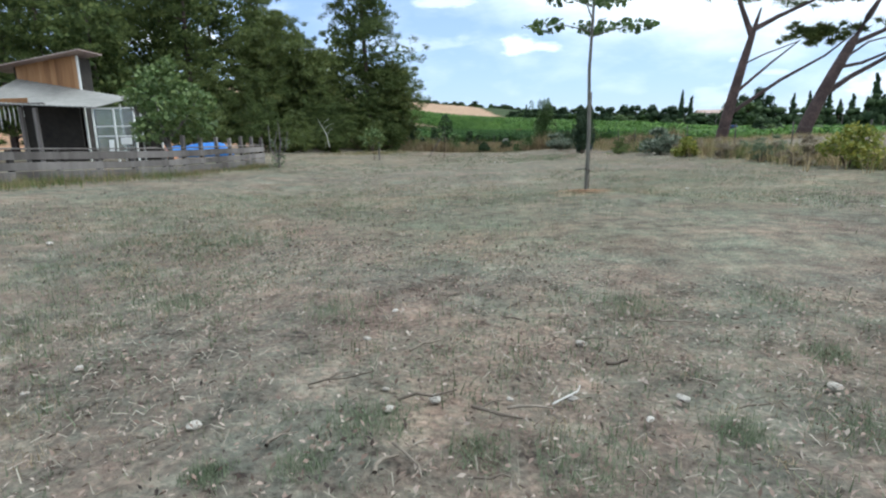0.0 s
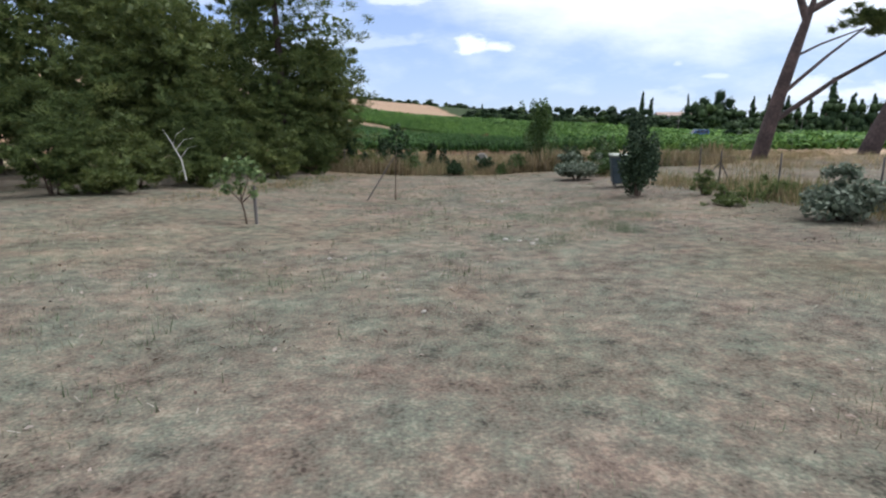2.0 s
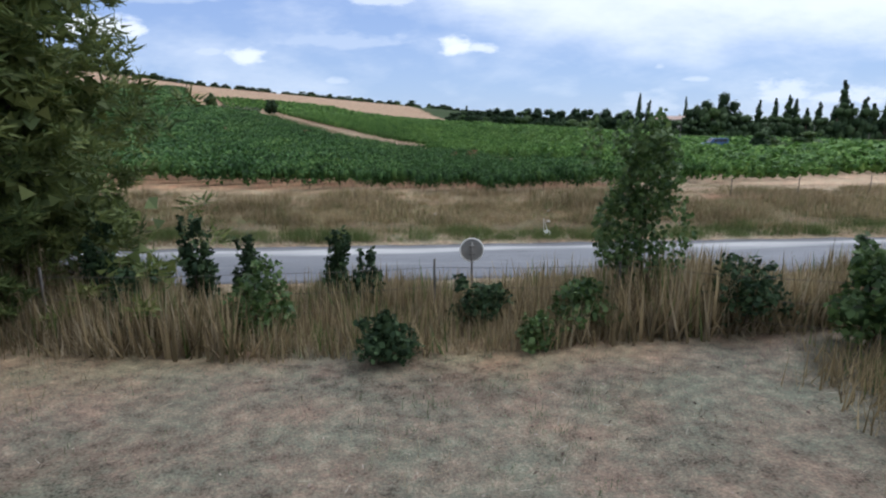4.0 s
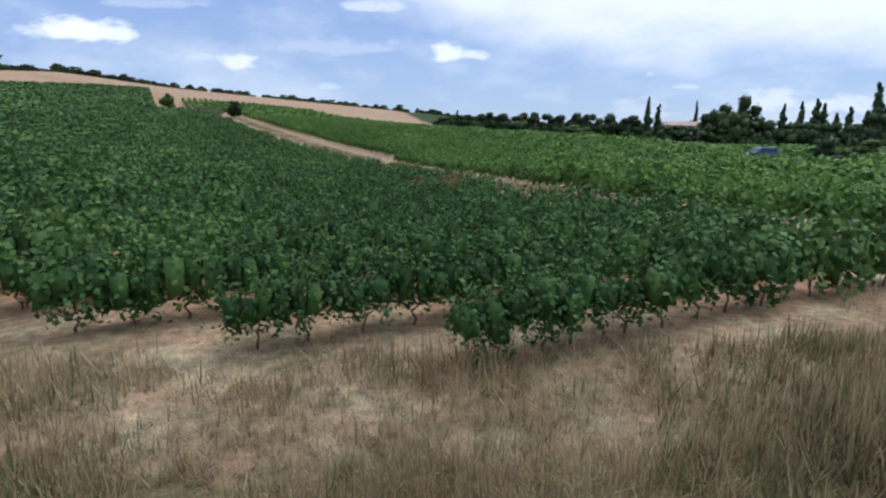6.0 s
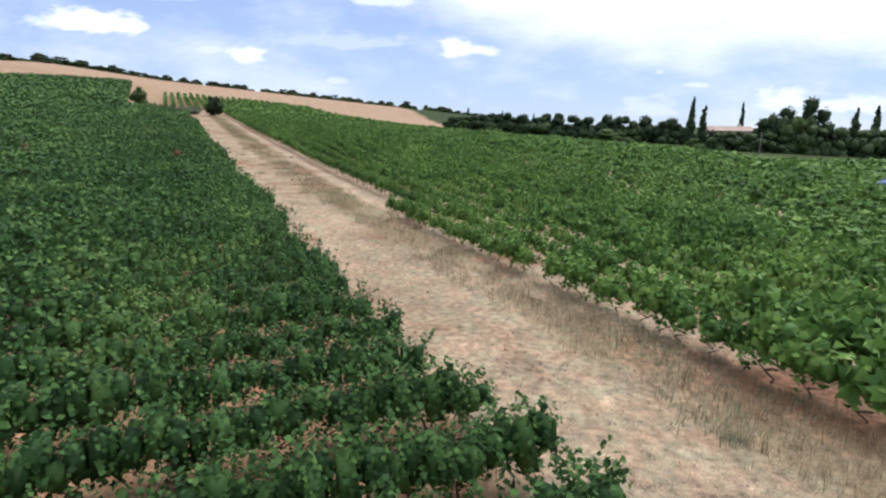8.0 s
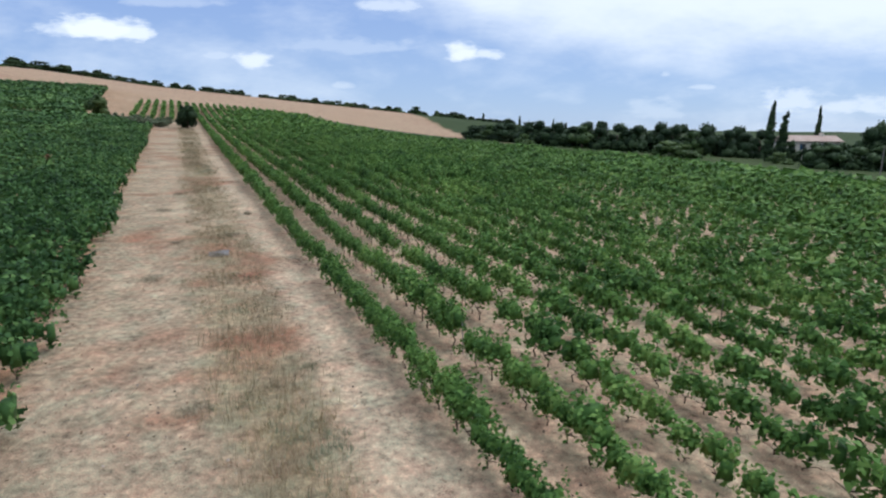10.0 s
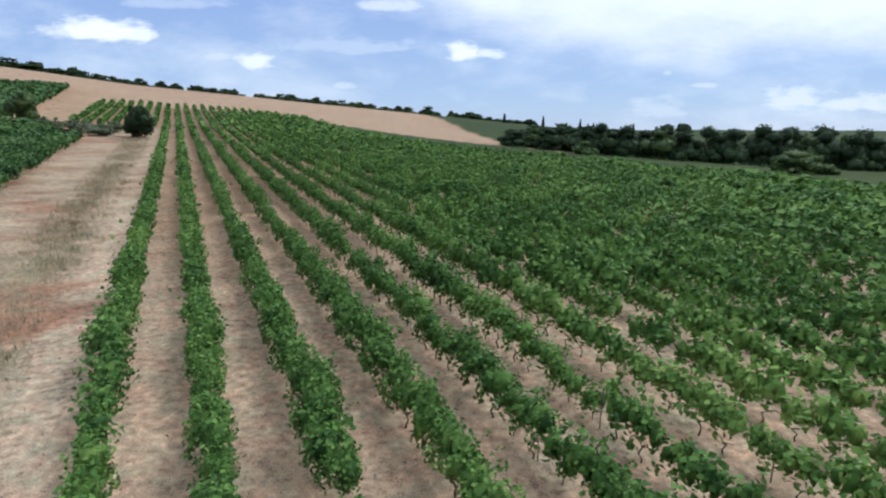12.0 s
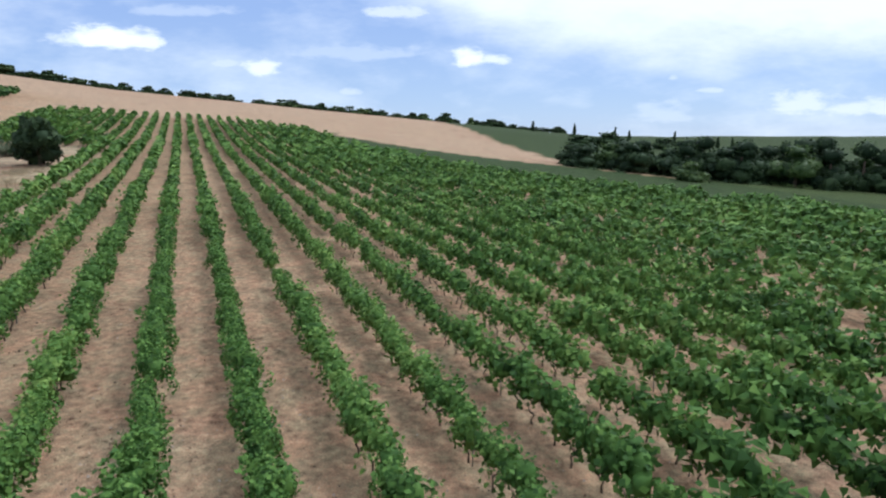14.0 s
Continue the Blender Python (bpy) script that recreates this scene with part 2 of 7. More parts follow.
# ---- materials ----
def material(name, colours, scale=3.0, rough=0.85, bump=0.3, bump_scale=40.0, vary="", translucent=0.0, broad=0.35, shift=0.9, metal=0.0, stretch=(1, 1, 1), spec=0.3, zone=False, fine=0.5, grit=0.0, grit_scale=30.0, hue=0.0):
    """Grain over broad stains through a ramp of colours. vary: island or object, a shift of tone from piece to piece."""
    mt = bpy.data.materials.new(name)
    mt.use_nodes = True
    nt = mt.node_tree
    N, L = nt.nodes.new, nt.links.new
    b = nt.nodes["Principled BSDF"]
    b.inputs["Roughness"].default_value, b.inputs["Metallic"].default_value = rough, metal
    b.inputs["Specular IOR Level"].default_value = spec
    tc = N("ShaderNodeTexCoord")
    mp = N("ShaderNodeMapping")
    mp.inputs["Scale"].default_value = stretch
    L(tc.outputs["Object"], mp.inputs["Vector"])

    def tex(s, detail):
        n = N("ShaderNodeTexNoise")
        n.inputs["Scale"].default_value, n.inputs["Detail"].default_value = s, detail
        L(mp.outputs[0], n.inputs["Vector"])
        return n.outputs["Fac"]

    def m(op, a, c):
        n = N("ShaderNodeMath")
        n.operation = op
        for k, v in ((0, a), (1, c)):
            if isinstance(v, (int, float)):
                n.inputs[k].default_value = v
            else:
                L(v, n.inputs[k])
        return n.outputs[0]

    big, small = tex(scale * 0.13, 4), tex(scale, 6)
    f = m("ADD", m("MULTIPLY", m("SUBTRACT", big, 0.5), 2 * broad * 2), m("MULTIPLY", m("SUBTRACT", small, 0.5), 2 * fine))
    if grit:
        f = m("ADD", f, m("MULTIPLY", m("SUBTRACT", tex(grit_scale, 3), 0.5), 2 * grit))
    if vary == "island":
        g = N("ShaderNodeNewGeometry")
        f = m("ADD", f, m("MULTIPLY", m("SUBTRACT", g.outputs["Random Per Island"], 0.5), shift))
    if vary == "object":
        o = N("ShaderNodeObjectInfo")
        f = m("ADD", f, m("MULTIPLY", m("SUBTRACT", o.outputs["Random"], 0.5), 0.6))
    f = m("ADD", f, 0.5)
    rp = N("ShaderNodeValToRGB")
    cr = rp.color_ramp
    while len(cr.elements) < len(colours):
        cr.elements.new(0.5)
    for k, c in enumerate(colours):
        cr.elements[k].position = k / max(len(colours) - 1, 1)
        cr.elements[k].color = (*c, 1)
    L(f, rp.inputs[0])
    col = rp.outputs[0]
    if zone:
        at = N("ShaderNodeAttribute")
        at.attribute_name = "zone"
        mx = N("ShaderNodeMix")
        mx.data_type, mx.blend_type = "RGBA", "MULTIPLY"
        mx.inputs[0].default_value = 1.0
        L(at.outputs["Color"], mx.inputs[6]), L(col, mx.inputs[7])
        col = mx.outputs[2]
    if hue:
        # drifts between a redder and a greener cast
        hn = m("ADD", m("MULTIPLY", m("SUBTRACT", tex(scale * 0.33, 5), 0.5), 2.4), m("ADD", m("MULTIPLY", m("SUBTRACT", tex(scale * 3.1, 4), 0.5), 1.6), 0.5))
        hr = N("ShaderNodeValToRGB")
        hr.color_ramp.elements[0].color, hr.color_ramp.elements[1].color = (1 + hue, 1 - 0.45 * hue, 1 - 0.9 * hue, 1), (1 - 0.8 * hue, 1 + 0.25 * hue, 1 - 0.3 * hue, 1)
        L(hn, hr.inputs[0])
        hx = N("ShaderNodeMix")
        hx.data_type, hx.blend_type = "RGBA", "MULTIPLY"
        hx.inputs[0].default_value = 1.0
        L(col, hx.inputs[6]), L(hr.outputs[0], hx.inputs[7])
        col = hx.outputs[2]
    L(col, b.inputs["Base Color"])
    if bump:
        bp = N("ShaderNodeBump")
        bp.inputs["Strength"].default_value, bp.inputs["Distance"].default_value = bump, 0.02
        L(tex(bump_scale, 4), bp.inputs["Height"])
        L(bp.outputs[0], b.inputs["Normal"])
    if translucent:
        tr = N("ShaderNodeBsdfTranslucent")
        L(col, tr.inputs[0])
        ms = N("ShaderNodeMixShader")
        ms.inputs[0].default_value = translucent
        L(b.outputs[0], ms.inputs[1]), L(tr.outputs[0], ms.inputs[2])
        L(ms.outputs[0], nt.nodes["Material Output"].inputs[0])
    return mt


M = {}
M["ground"] = material("ground", [(0.32, 0.3, 0.3), (0.78, 0.77, 0.76), (1.06, 1.04, 1.01), (1.65, 1.6, 1.52)], 3.6, 0.95, 1.0, 34, zone=True, broad=0.2, fine=0.8, spec=0.1, grit=0.8, grit_scale=26.0, hue=0.11)
M["asphalt"] = material("asphalt", [(0.82, 0.82, 0.82), (1.1, 1.1, 1.1), (1.4, 1.39, 1.37)], 1.2, 0.9, 0.4, 60, stretch=(0.25, 1, 1), spec=0.2, grit=0.3, grit_scale=14, zone=True)
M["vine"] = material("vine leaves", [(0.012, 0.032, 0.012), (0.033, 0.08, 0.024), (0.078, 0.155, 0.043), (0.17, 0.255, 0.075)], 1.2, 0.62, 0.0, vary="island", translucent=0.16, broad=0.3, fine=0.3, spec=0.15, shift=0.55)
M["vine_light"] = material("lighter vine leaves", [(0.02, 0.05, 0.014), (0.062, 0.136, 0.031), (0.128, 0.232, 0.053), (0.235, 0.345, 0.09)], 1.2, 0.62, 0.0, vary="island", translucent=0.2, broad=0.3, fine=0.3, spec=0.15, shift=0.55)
M["vine_red"] = material("withered vine leaves", [(0.13, 0.06, 0.04), (0.27, 0.13, 0.085), (0.14, 0.14, 0.045)], 2, 0.7, 0.0, vary="island", translucent=0.2)
M["bark"] = material("vine bark", [(0.05, 0.035, 0.027), (0.11, 0.08, 0.06), (0.18, 0.14, 0.11)], 12, 0.95, 0.8, 60)
M["pine"] = material("pine needles", [(0.034, 0.052, 0.024), (0.07, 0.1, 0.037), (0.125, 0.156, 0.053), (0.2, 0.215, 0.075)], 0.5, 0.6, 0.0, vary="island", translucent=0.32, shift=0.6, broad=0.35, fine=0.3, spec=0.08)
M["yellow_pine"] = material("yellowish pine needles", [(0.044, 0.062, 0.023), (0.09, 0.122, 0.039), (0.15, 0.178, 0.053), (0.225, 0.23, 0.078)], 0.5, 0.6, 0.0, vary="island", translucent=0.3, broad=0.3, fine=0.2, shift=0.6)
M["pine_bark"] = material("pine bark", [(0.03, 0.022, 0.022), (0.075, 0.055, 0.053), (0.15, 0.105, 0.095)], 6, 0.95, 1.0, 25)
M["dark_tree"] = material("dark evergreen leaves", [(0.017, 0.031, 0.017), (0.034, 0.058, 0.028), (0.065, 0.098, 0.042)], 0.4, 0.6, 0.0, vary="island", translucent=0.15, broad=0.3, fine=0.2, spec=0.08)
M["broadleaf"] = material("broad leaves", [(0.03, 0.06, 0.02), (0.07, 0.12, 0.035), (0.13, 0.18, 0.06)], 1.0, 0.55, 0.0, vary="island", translucent=0.3, fine=0.2)
M["young_leaf"] = material("fresh young leaves", [(0.05, 0.085, 0.03), (0.115, 0.17, 0.058), (0.21, 0.27, 0.105)], 1.0, 0.55, 0.0, vary="island", translucent=0.3, fine=0.2)
M["grey_leaf"] = material("grey green leaves", [(0.06, 0.085, 0.055), (0.14, 0.17, 0.12), (0.26, 0.29, 0.22)], 1.0, 0.6, 0.0, vary="island", translucent=0.2, fine=0.2)
M["yellow_leaf"] = material("yellow green leaves", [(0.09, 0.12, 0.02), (0.2, 0.22, 0.04), (0.32, 0.28, 0.06)], 1.5, 0.6, 0.0, vary="island", translucent=0.3, fine=0.3)
M["dry_grass"] = material("dry grass", [(0.12, 0.1, 0.07), (0.23, 0.195, 0.14), (0.36, 0.315, 0.235)], 0.8, 0.9, 0.0, vary="island", translucent=0.35, fine=0.3)
M["green_grass"] = material("green grass", [(0.08, 0.105, 0.06), (0.145, 0.18, 0.11), (0.235, 0.26, 0.175)], 0.8, 0.8, 0.0, vary="island", translucent=0.35, fine=0.3)
M["bank_grass"] = material("brown bank grass", [(0.11, 0.086, 0.046), (0.26, 0.2, 0.112), (0.45, 0.355, 0.21)], 0.35, 0.9, 0.0, vary="island", translucent=0.35, broad=0.6, fine=0.3)
M["weed"] = material("roadside weeds", [(0.045, 0.07, 0.022), (0.1, 0.135, 0.042), (0.185, 0.215, 0.08)], 0.5, 0.7, 0.0, vary="island", translucent=0.4, broad=0.3, fine=0.3)
M["wood"] = material("weathered wood", [(0.075, 0.066, 0.062), (0.145, 0.13, 0.124), (0.23, 0.21, 0.2)], 5, 0.9, 0.6, 30, vary="object", stretch=(1, 1, 0.15))
M["metal"] = material("rusted steel", [(0.05, 0.045, 0.045), (0.1, 0.09, 0.085), (0.16, 0.13, 0.11)], 10, 0.7, 0.2, 60, metal=0.4)

# ---- ground ----
def fbm(x, y, s, seed=0.0):
    """Cheap smooth noise of about -1 to 1."""
    o = 0
    for k, (a, f) in enumerate(((0.5, 1.0), (0.3, 2.1), (0.2, 4.3))):
        p, q = x * f / s + seed + k * 7.1, y * f / s - seed * 1.7 + k * 3.3
        o = o + a * (np.sin(p * 1.3 + 1.7 * np.sin(q * 0.9)) * np.cos(q * 1.1 + 1.3 * np.sin(p * 0.7 + k)))
    return o * 1.6


ROW_GAP, ROW_FIRST, ROW_LEFT = 2.8, 62.7, 50.2     # upper field: gap and first row; the lower field ends at ROW_LEFT


def upper_top(n):
    """Far edge of the upper field."""
    return np.interp(n, [40, 90, 108, 114, 120, 130, 140, 148, 156, 162, 168], [402, 411, 392, 350, 318, 288, 272, 256, 236, 210, 180])


def stubble_foot(n):
    return np.interp(n, [40, 90, 116, 134, 152, 165, 212], [402, 411, 388, 355, 328, 300, 255])


def lower_edge(d):
    """Right-hand edge of the lower field."""
    return np.interp(d, [60, 87.3, 88.2, 89.6, 90.6, 92.4, 93.2, 125, 160, 296, 334, 450], [51.9, 51.9, 46.6, 46.6, 48.9, 48.9, 50.0, 50.0, ROW_LEFT, ROW_LEFT - 1, 30, 27])


def in_upper(x, y):
    d, n = along(x, y), across(x, y)
    left = np.where(d > 330, 41.0, np.where(d < 136, ROW_FIRST - 3.6, ROW_FIRST - 0.9))
    return (n > left) & (n < 212) & (d > 73 + 0.10 * (n - 62)) & (d < upper_top(n)) & (road_y(x, y) > 84)


def in_lower(x, y):
    d, n = along(x, y), across(x, y)
    sand = (np.abs(d - 330) < 6) & (n > 10)
    return (n < lower_edge(d)) & (d > 71.2) & (y > 80.4 - 0.16 * np.minimum(x, 0)) & (d < np.interp(n, [-90, -38, 0, 27], [320, 372, 425, 452])) & (n > -170) & ~sand


def zone_colour(x, y):
    d, n, yr = along(x, y), across(x, y), road_y(x, y)
    w1, w2, w3 = fbm(x, y, 3.1), fbm(x, y, 9.0, 3.0), fbm(x, y, 1.1, 5.0)
    C = np.zeros(x.shape + (3,))

    def lay(mask, col):
        mm = np.clip(mask, 0, 1)[..., None]
        C[:] = C * (1 - mm) + np.array(col) * mm

    lay(np.ones_like(x), (0.075, 0.095, 0.04))                      # far country
    lawn = yr < 60
    lay(lawn * 1.0, (0.151, 0.142, 0.12))
    lay(lawn * np.clip(0.1 + 0.9 * w2 + 0.8 * w1, 0, 0.8), (0.12, 0.12, 0.09))
    lay(lawn * np.clip((x - 0.5 + 2 * w1) / 6, 0, 1) * np.clip((yr - 19) / 6, 0, 1) * np.clip(0.5 + 0.6 * w1 + 0.3 * w3, 0, 0.8), (0.1, 0.096, 0.068))
    lay(lawn * np.clip((yr - 24) / 10, 0, 1) * np.clip(0.5 + 0.5 * w1 + 0.3 * w3, 0, 0.85), (0.178, 0.148, 0.127))
    bare = np.clip((12 - yr) / 7, 0, 1) + 0.6 * np.clip((x - 3) / 8, 0, 1) * np.clip((14 - yr) / 8, 0, 1)
    lay(lawn * np.clip(bare * (0.55 + 0.7 * w1), 0, 0.9), (0.128, 0.114, 0.105))
    lay(lawn * np.clip(1.1 - np.hypot(x - 1.7, y - 11.75) * 2.0, 0, 0.7), (0.34, 0.24, 0.165))
    lay(lawn * np.clip(0.6 * w3 - 0.15 + 0.3 * w1, 0, 0.65), (0.235, 0.2, 0.16))
    lay(lawn * np.clip(0.9 * fbm(x, y, 5.0, 8.0) + 0.3 * w3 - 0.15, 0, 0.7), (0.154, 0.131, 0.117))
    lay(np.clip((yr - 50 + w1 * 1.2) / 2, 0, 1) * (yr < 80), (0.23, 0.175, 0.12))
    lay(((yr > 60) & (yr < 72)) * np.clip(0.6 + w1 * 0.4, 0, 1), (0.29, 0.245, 0.19))
    bank = (yr > 71.5) & (yr < 77.6 + 0.8 * w1)
    lay(bank * 1.0, (0.15, 0.12, 0.072))
    lay(bank * (yr < 74.2) * np.clip(0.75 - np.abs(yr - 73.0) * 0.5 + 0.3 * w1, 0, 0.8), (0.15, 0.118, 0.09))
    lay(bank * np.clip(w1 * 0.9 - 0.1, 0, 0.6), (0.09, 0.098, 0.045))
    lay(bank * np.clip(w3 * 0.9 - 0.5, 0, 0.6), (0.27, 0.225, 0.175))
    fields = yr > 77.5
    lay(fields * np.clip((yr - 77.6 + 0.8 * w1) / 1.0, 0, 1), (0.215, 0.165, 0.112))    # soil
    lay(fields * (yr < 86) * np.clip(0.45 + 0.8 * w3 + 0.4 * w1, 0, 0.85), (0.33, 0.265, 0.19))
    low = (n < ROW_LEFT) * np.clip((yr - 82.3 + 1.2 * w1) / 2, 0, 1)
    lay(low * np.clip(0.85 + 0.5 * w3, 0, 1), (0.31, 0.19, 0.125))
    # grassy track between the fields
    tr = fields & (n > ROW_LEFT - 0.5) & (n < ROW_FIRST - 0.6) & (d < 335)
    lay(tr * 1.0, (0.3, 0.238, 0.177))
    lay(tr * np.clip(1 - np.abs(n - 57.7 - 0.6 * w2) / 2.4, 0, 1) * 1.5 * np.clip(0.7 + w1 * 0.7, 0, 1), (0.265, 0.215, 0.148))
    lay(tr * np.clip((n - 59.5 - 0.4 * w2) / 0.6, 0, 0.95), (0.41, 0.325, 0.25))
    for q in (52.4, 54.4):
        lay(tr * np.clip(1 - np.abs(n - q - 0.5 * w2) / 0.55, 0, 1) * np.clip(0.5 + 0.8 * w1, 0, 0.9), (0.42, 0.335, 0.255))
    lay(tr * np.clip(1.3 * fbm(x, y, 4.2, 21.0) + 0.6 * w3 - 0.25, 0, 0.85), (0.24, 0.125, 0.085))
    lay(tr * np.clip(w2 - 0.3 + 0.7 * w3, 0, 0.65), (0.40, 0.325, 0.245))
    up = fields & ((n >= ROW_FIRST - 0.6) | ((d > 335) & (n > 27)))
    lay(up * 1.0, (0.40, 0.302, 0.225))
    lay(up * np.clip(0.3 * w2 + 0.25 * w1 + (d - 200) / 36, 0, 0.85), (0.3, 0.207, 0.142))
    # dry stubble on the hill
    top = np.where(n < 41, np.interp(n, [-90, -38, 0, 27], [320, 372, 425, 452]), stubble_foot(n))
    stub = (d > top) & (n < 158 + 0.25 * (d - 318) + 3 * w2)
    lay(stub * 1.0, (0.34, 0.245, 0.18))
    lay(stub * np.clip(0.5 * w2 + 0.5 * fbm(x, y, 40.0, 2.0), 0, 0.7), (0.29, 0.185, 0.135))
    lay(fields * np.clip((n - 158 - 0.25 * (d - 318) - 3 * w2) / 3, 0, 1) * (d > 318), (0.036, 0.056, 0.022))
    lay((fields & (n > 112) & (d > upper_top(n) + 1.5) & (d < stubble_foot(n)) & (d > 190)) * 1.0, (0.034, 0.056, 0.021))
    lay((fields & (n >= 168) & (d > 60) & (d < 318)) * 0.95, (0.05, 0.072, 0.028))
    return C


def build_ground():
    def run(*spans):
        return np.unique(np.concatenate([np.arange(a, b, s) for a, b, s in spans]))
    xs = run((-1600, -400, 80), (-400, -120, 14), (-120, -40, 2.5), (-40, -14, 0.9), (-14, 14, 0.65), (14, 40, 1.3), (40, 130, 2.5), (130, 400, 14), (400, 1601, 80))
    ys = run((-250, -10, 20), (-10, 96, 0.6), (96, 260, 1.0), (260, 400, 3), (400, 900, 12), (900, 2801, 80))
    X, Y = np.meshgrid(xs, ys, indexing="ij")
    Z = height(X, Y)
    yr = road_y(X, Y)
    off = (yr > 62) & (yr < 70.4)
    rough = 0.022 * fbm(X, Y, 1.3) + 0.05 * fbm(X, Y, 6.0, 4.0)
    rough = np.where((yr > 71.5) & (yr < 80), rough * 2.5, rough)
    Z = Z + np.where(off, -0.06, rough)
    i, j = np.meshgrid(np.arange(len(xs) - 1), np.arange(len(ys) - 1), indexing="ij")
    k = len(ys)
    F = np.stack([i * k + j, (i + 1) * k + j, (i + 1) * k + j + 1, i * k + j + 1], -1).reshape(-1, 4)
    me = mesh_np("ground", np.stack([X, Y, Z], -1).reshape(-1, 3), F, smooth=True)
    col = me.color_attributes.new("zone", "FLOAT_COLOR", "POINT")
    C = zone_colour(X, Y).reshape(-1, 3)
    col.data.foreach_set("color", np.c_[C, np.ones(len(C))].astype(np.float32).ravel())
    solo("ground", me, M["ground"], "dry lawn, tilled vineyard soil and stubble hillside", "ground", "structure")


build_ground()


def build_road():
    """Asphalt with pale dust worn along the far wheel track; colours vary across and along it."""
    xs = np.concatenate([np.arange(-260, -40, 4.0), np.arange(-40, 45, 0.35), np.arange(45, 261, 4.0)])
    yr = np.concatenate([[62.9, 62.95], np.linspace(63.2, 69.3, 44), [69.5, 69.56]])
    dz = np.where(yr < 66.3, 0.05 * (yr - 62.95) / 3.35, 0.05 * (69.5 - yr) / 3.2)
    dz[0] = dz[-1] = -0.12
    X, R = np.meshgrid(xs, yr, indexing="ij")
    edge = (np.abs(R - 66.3) > 3.15) * (0.07 * np.sin(X * 1.3) + 0.05 * np.sin(X * 3.1))
    V = np.stack([X, R + edge + 0.075 * X, -2.5 + np.broadcast_to(dz, R.shape)], -1)
    k = len(yr)
    i, j = np.meshgrid(np.arange(len(xs) - 1), np.arange(k - 1), indexing="ij")
    F = np.stack([i * k + j, (i + 1) * k + j, (i + 1) * k + j + 1, i * k + j + 1], -1).reshape(-1, 4)
    me = mesh_np("road", V.reshape(-1, 3), F, True)
    C = np.zeros(X.shape + (3,)) + np.array((0.13, 0.133, 0.152))
    wave = fbm(X * 0.35, R * 1.6, 2.2, 3.0)

    def lay(mask, col):
        mm = np.clip(mask, 0, 1)[..., None]
        C[:] = C * (1 - mm) + np.array(col) * mm

    lay(0.5 * np.clip((R - 64.0) / 2.5 + 0.3 * wave, 0, 1), (0.19, 0.193, 0.21))
    lo, hi = 67.4 + 0.15 * np.sin(X * 0.3) + 0.4 * wave, 68.7 + 0.1 * np.sin(X * 0.9)
    lay(np.clip((R - lo) / 0.8, 0, 1) * np.clip((hi - R) / 0.16, 0, 1), (0.33, 0.325, 0.33))
    lay(0.6 * np.clip(1 - np.abs(R - 65.3 - 0.2 * wave) / 0.35, 0, 1) * np.clip(wave + 0.2, 0, 1), (0.23, 0.23, 0.24))
    lay(np.clip((R - hi) / 0.12, 0, 1) * 0.7, (0.115, 0.112, 0.125))
    col = me.color_attributes.new("zone", "FLOAT_COLOR", "POINT")
    col.data.foreach_set("color", np.c_[C.reshape(-1, 3), np.ones(C.size // 3)].astype(np.float32).ravel())
    solo("road", me, M["asphalt"], "worn grey asphalt country road with a dusty wheel track", "road", "structure")


build_road()

# ---- vineyards ----
CORRIDOR = [(1, 60), (1.5, 95), (-4.5, 140), (-14, 185), (-26, 232), (-36, 256)]     # a stretch of the plan through both fields


def off_corridor(x, y):
    best = np.full(x.shape, 1e9)
    for (ax, ay), (bx, by) in zip(CORRIDOR, CORRIDOR[1:]):
        t = np.clip(((x - ax) * (bx - ax) + (y - ay) * (by - ay)) / ((bx - ax) ** 2 + (by - ay) ** 2), 0, 1)
        best = np.minimum(best, np.hypot(x - ax - t * (bx - ax), y - ay - t * (by - ay)))
    return best


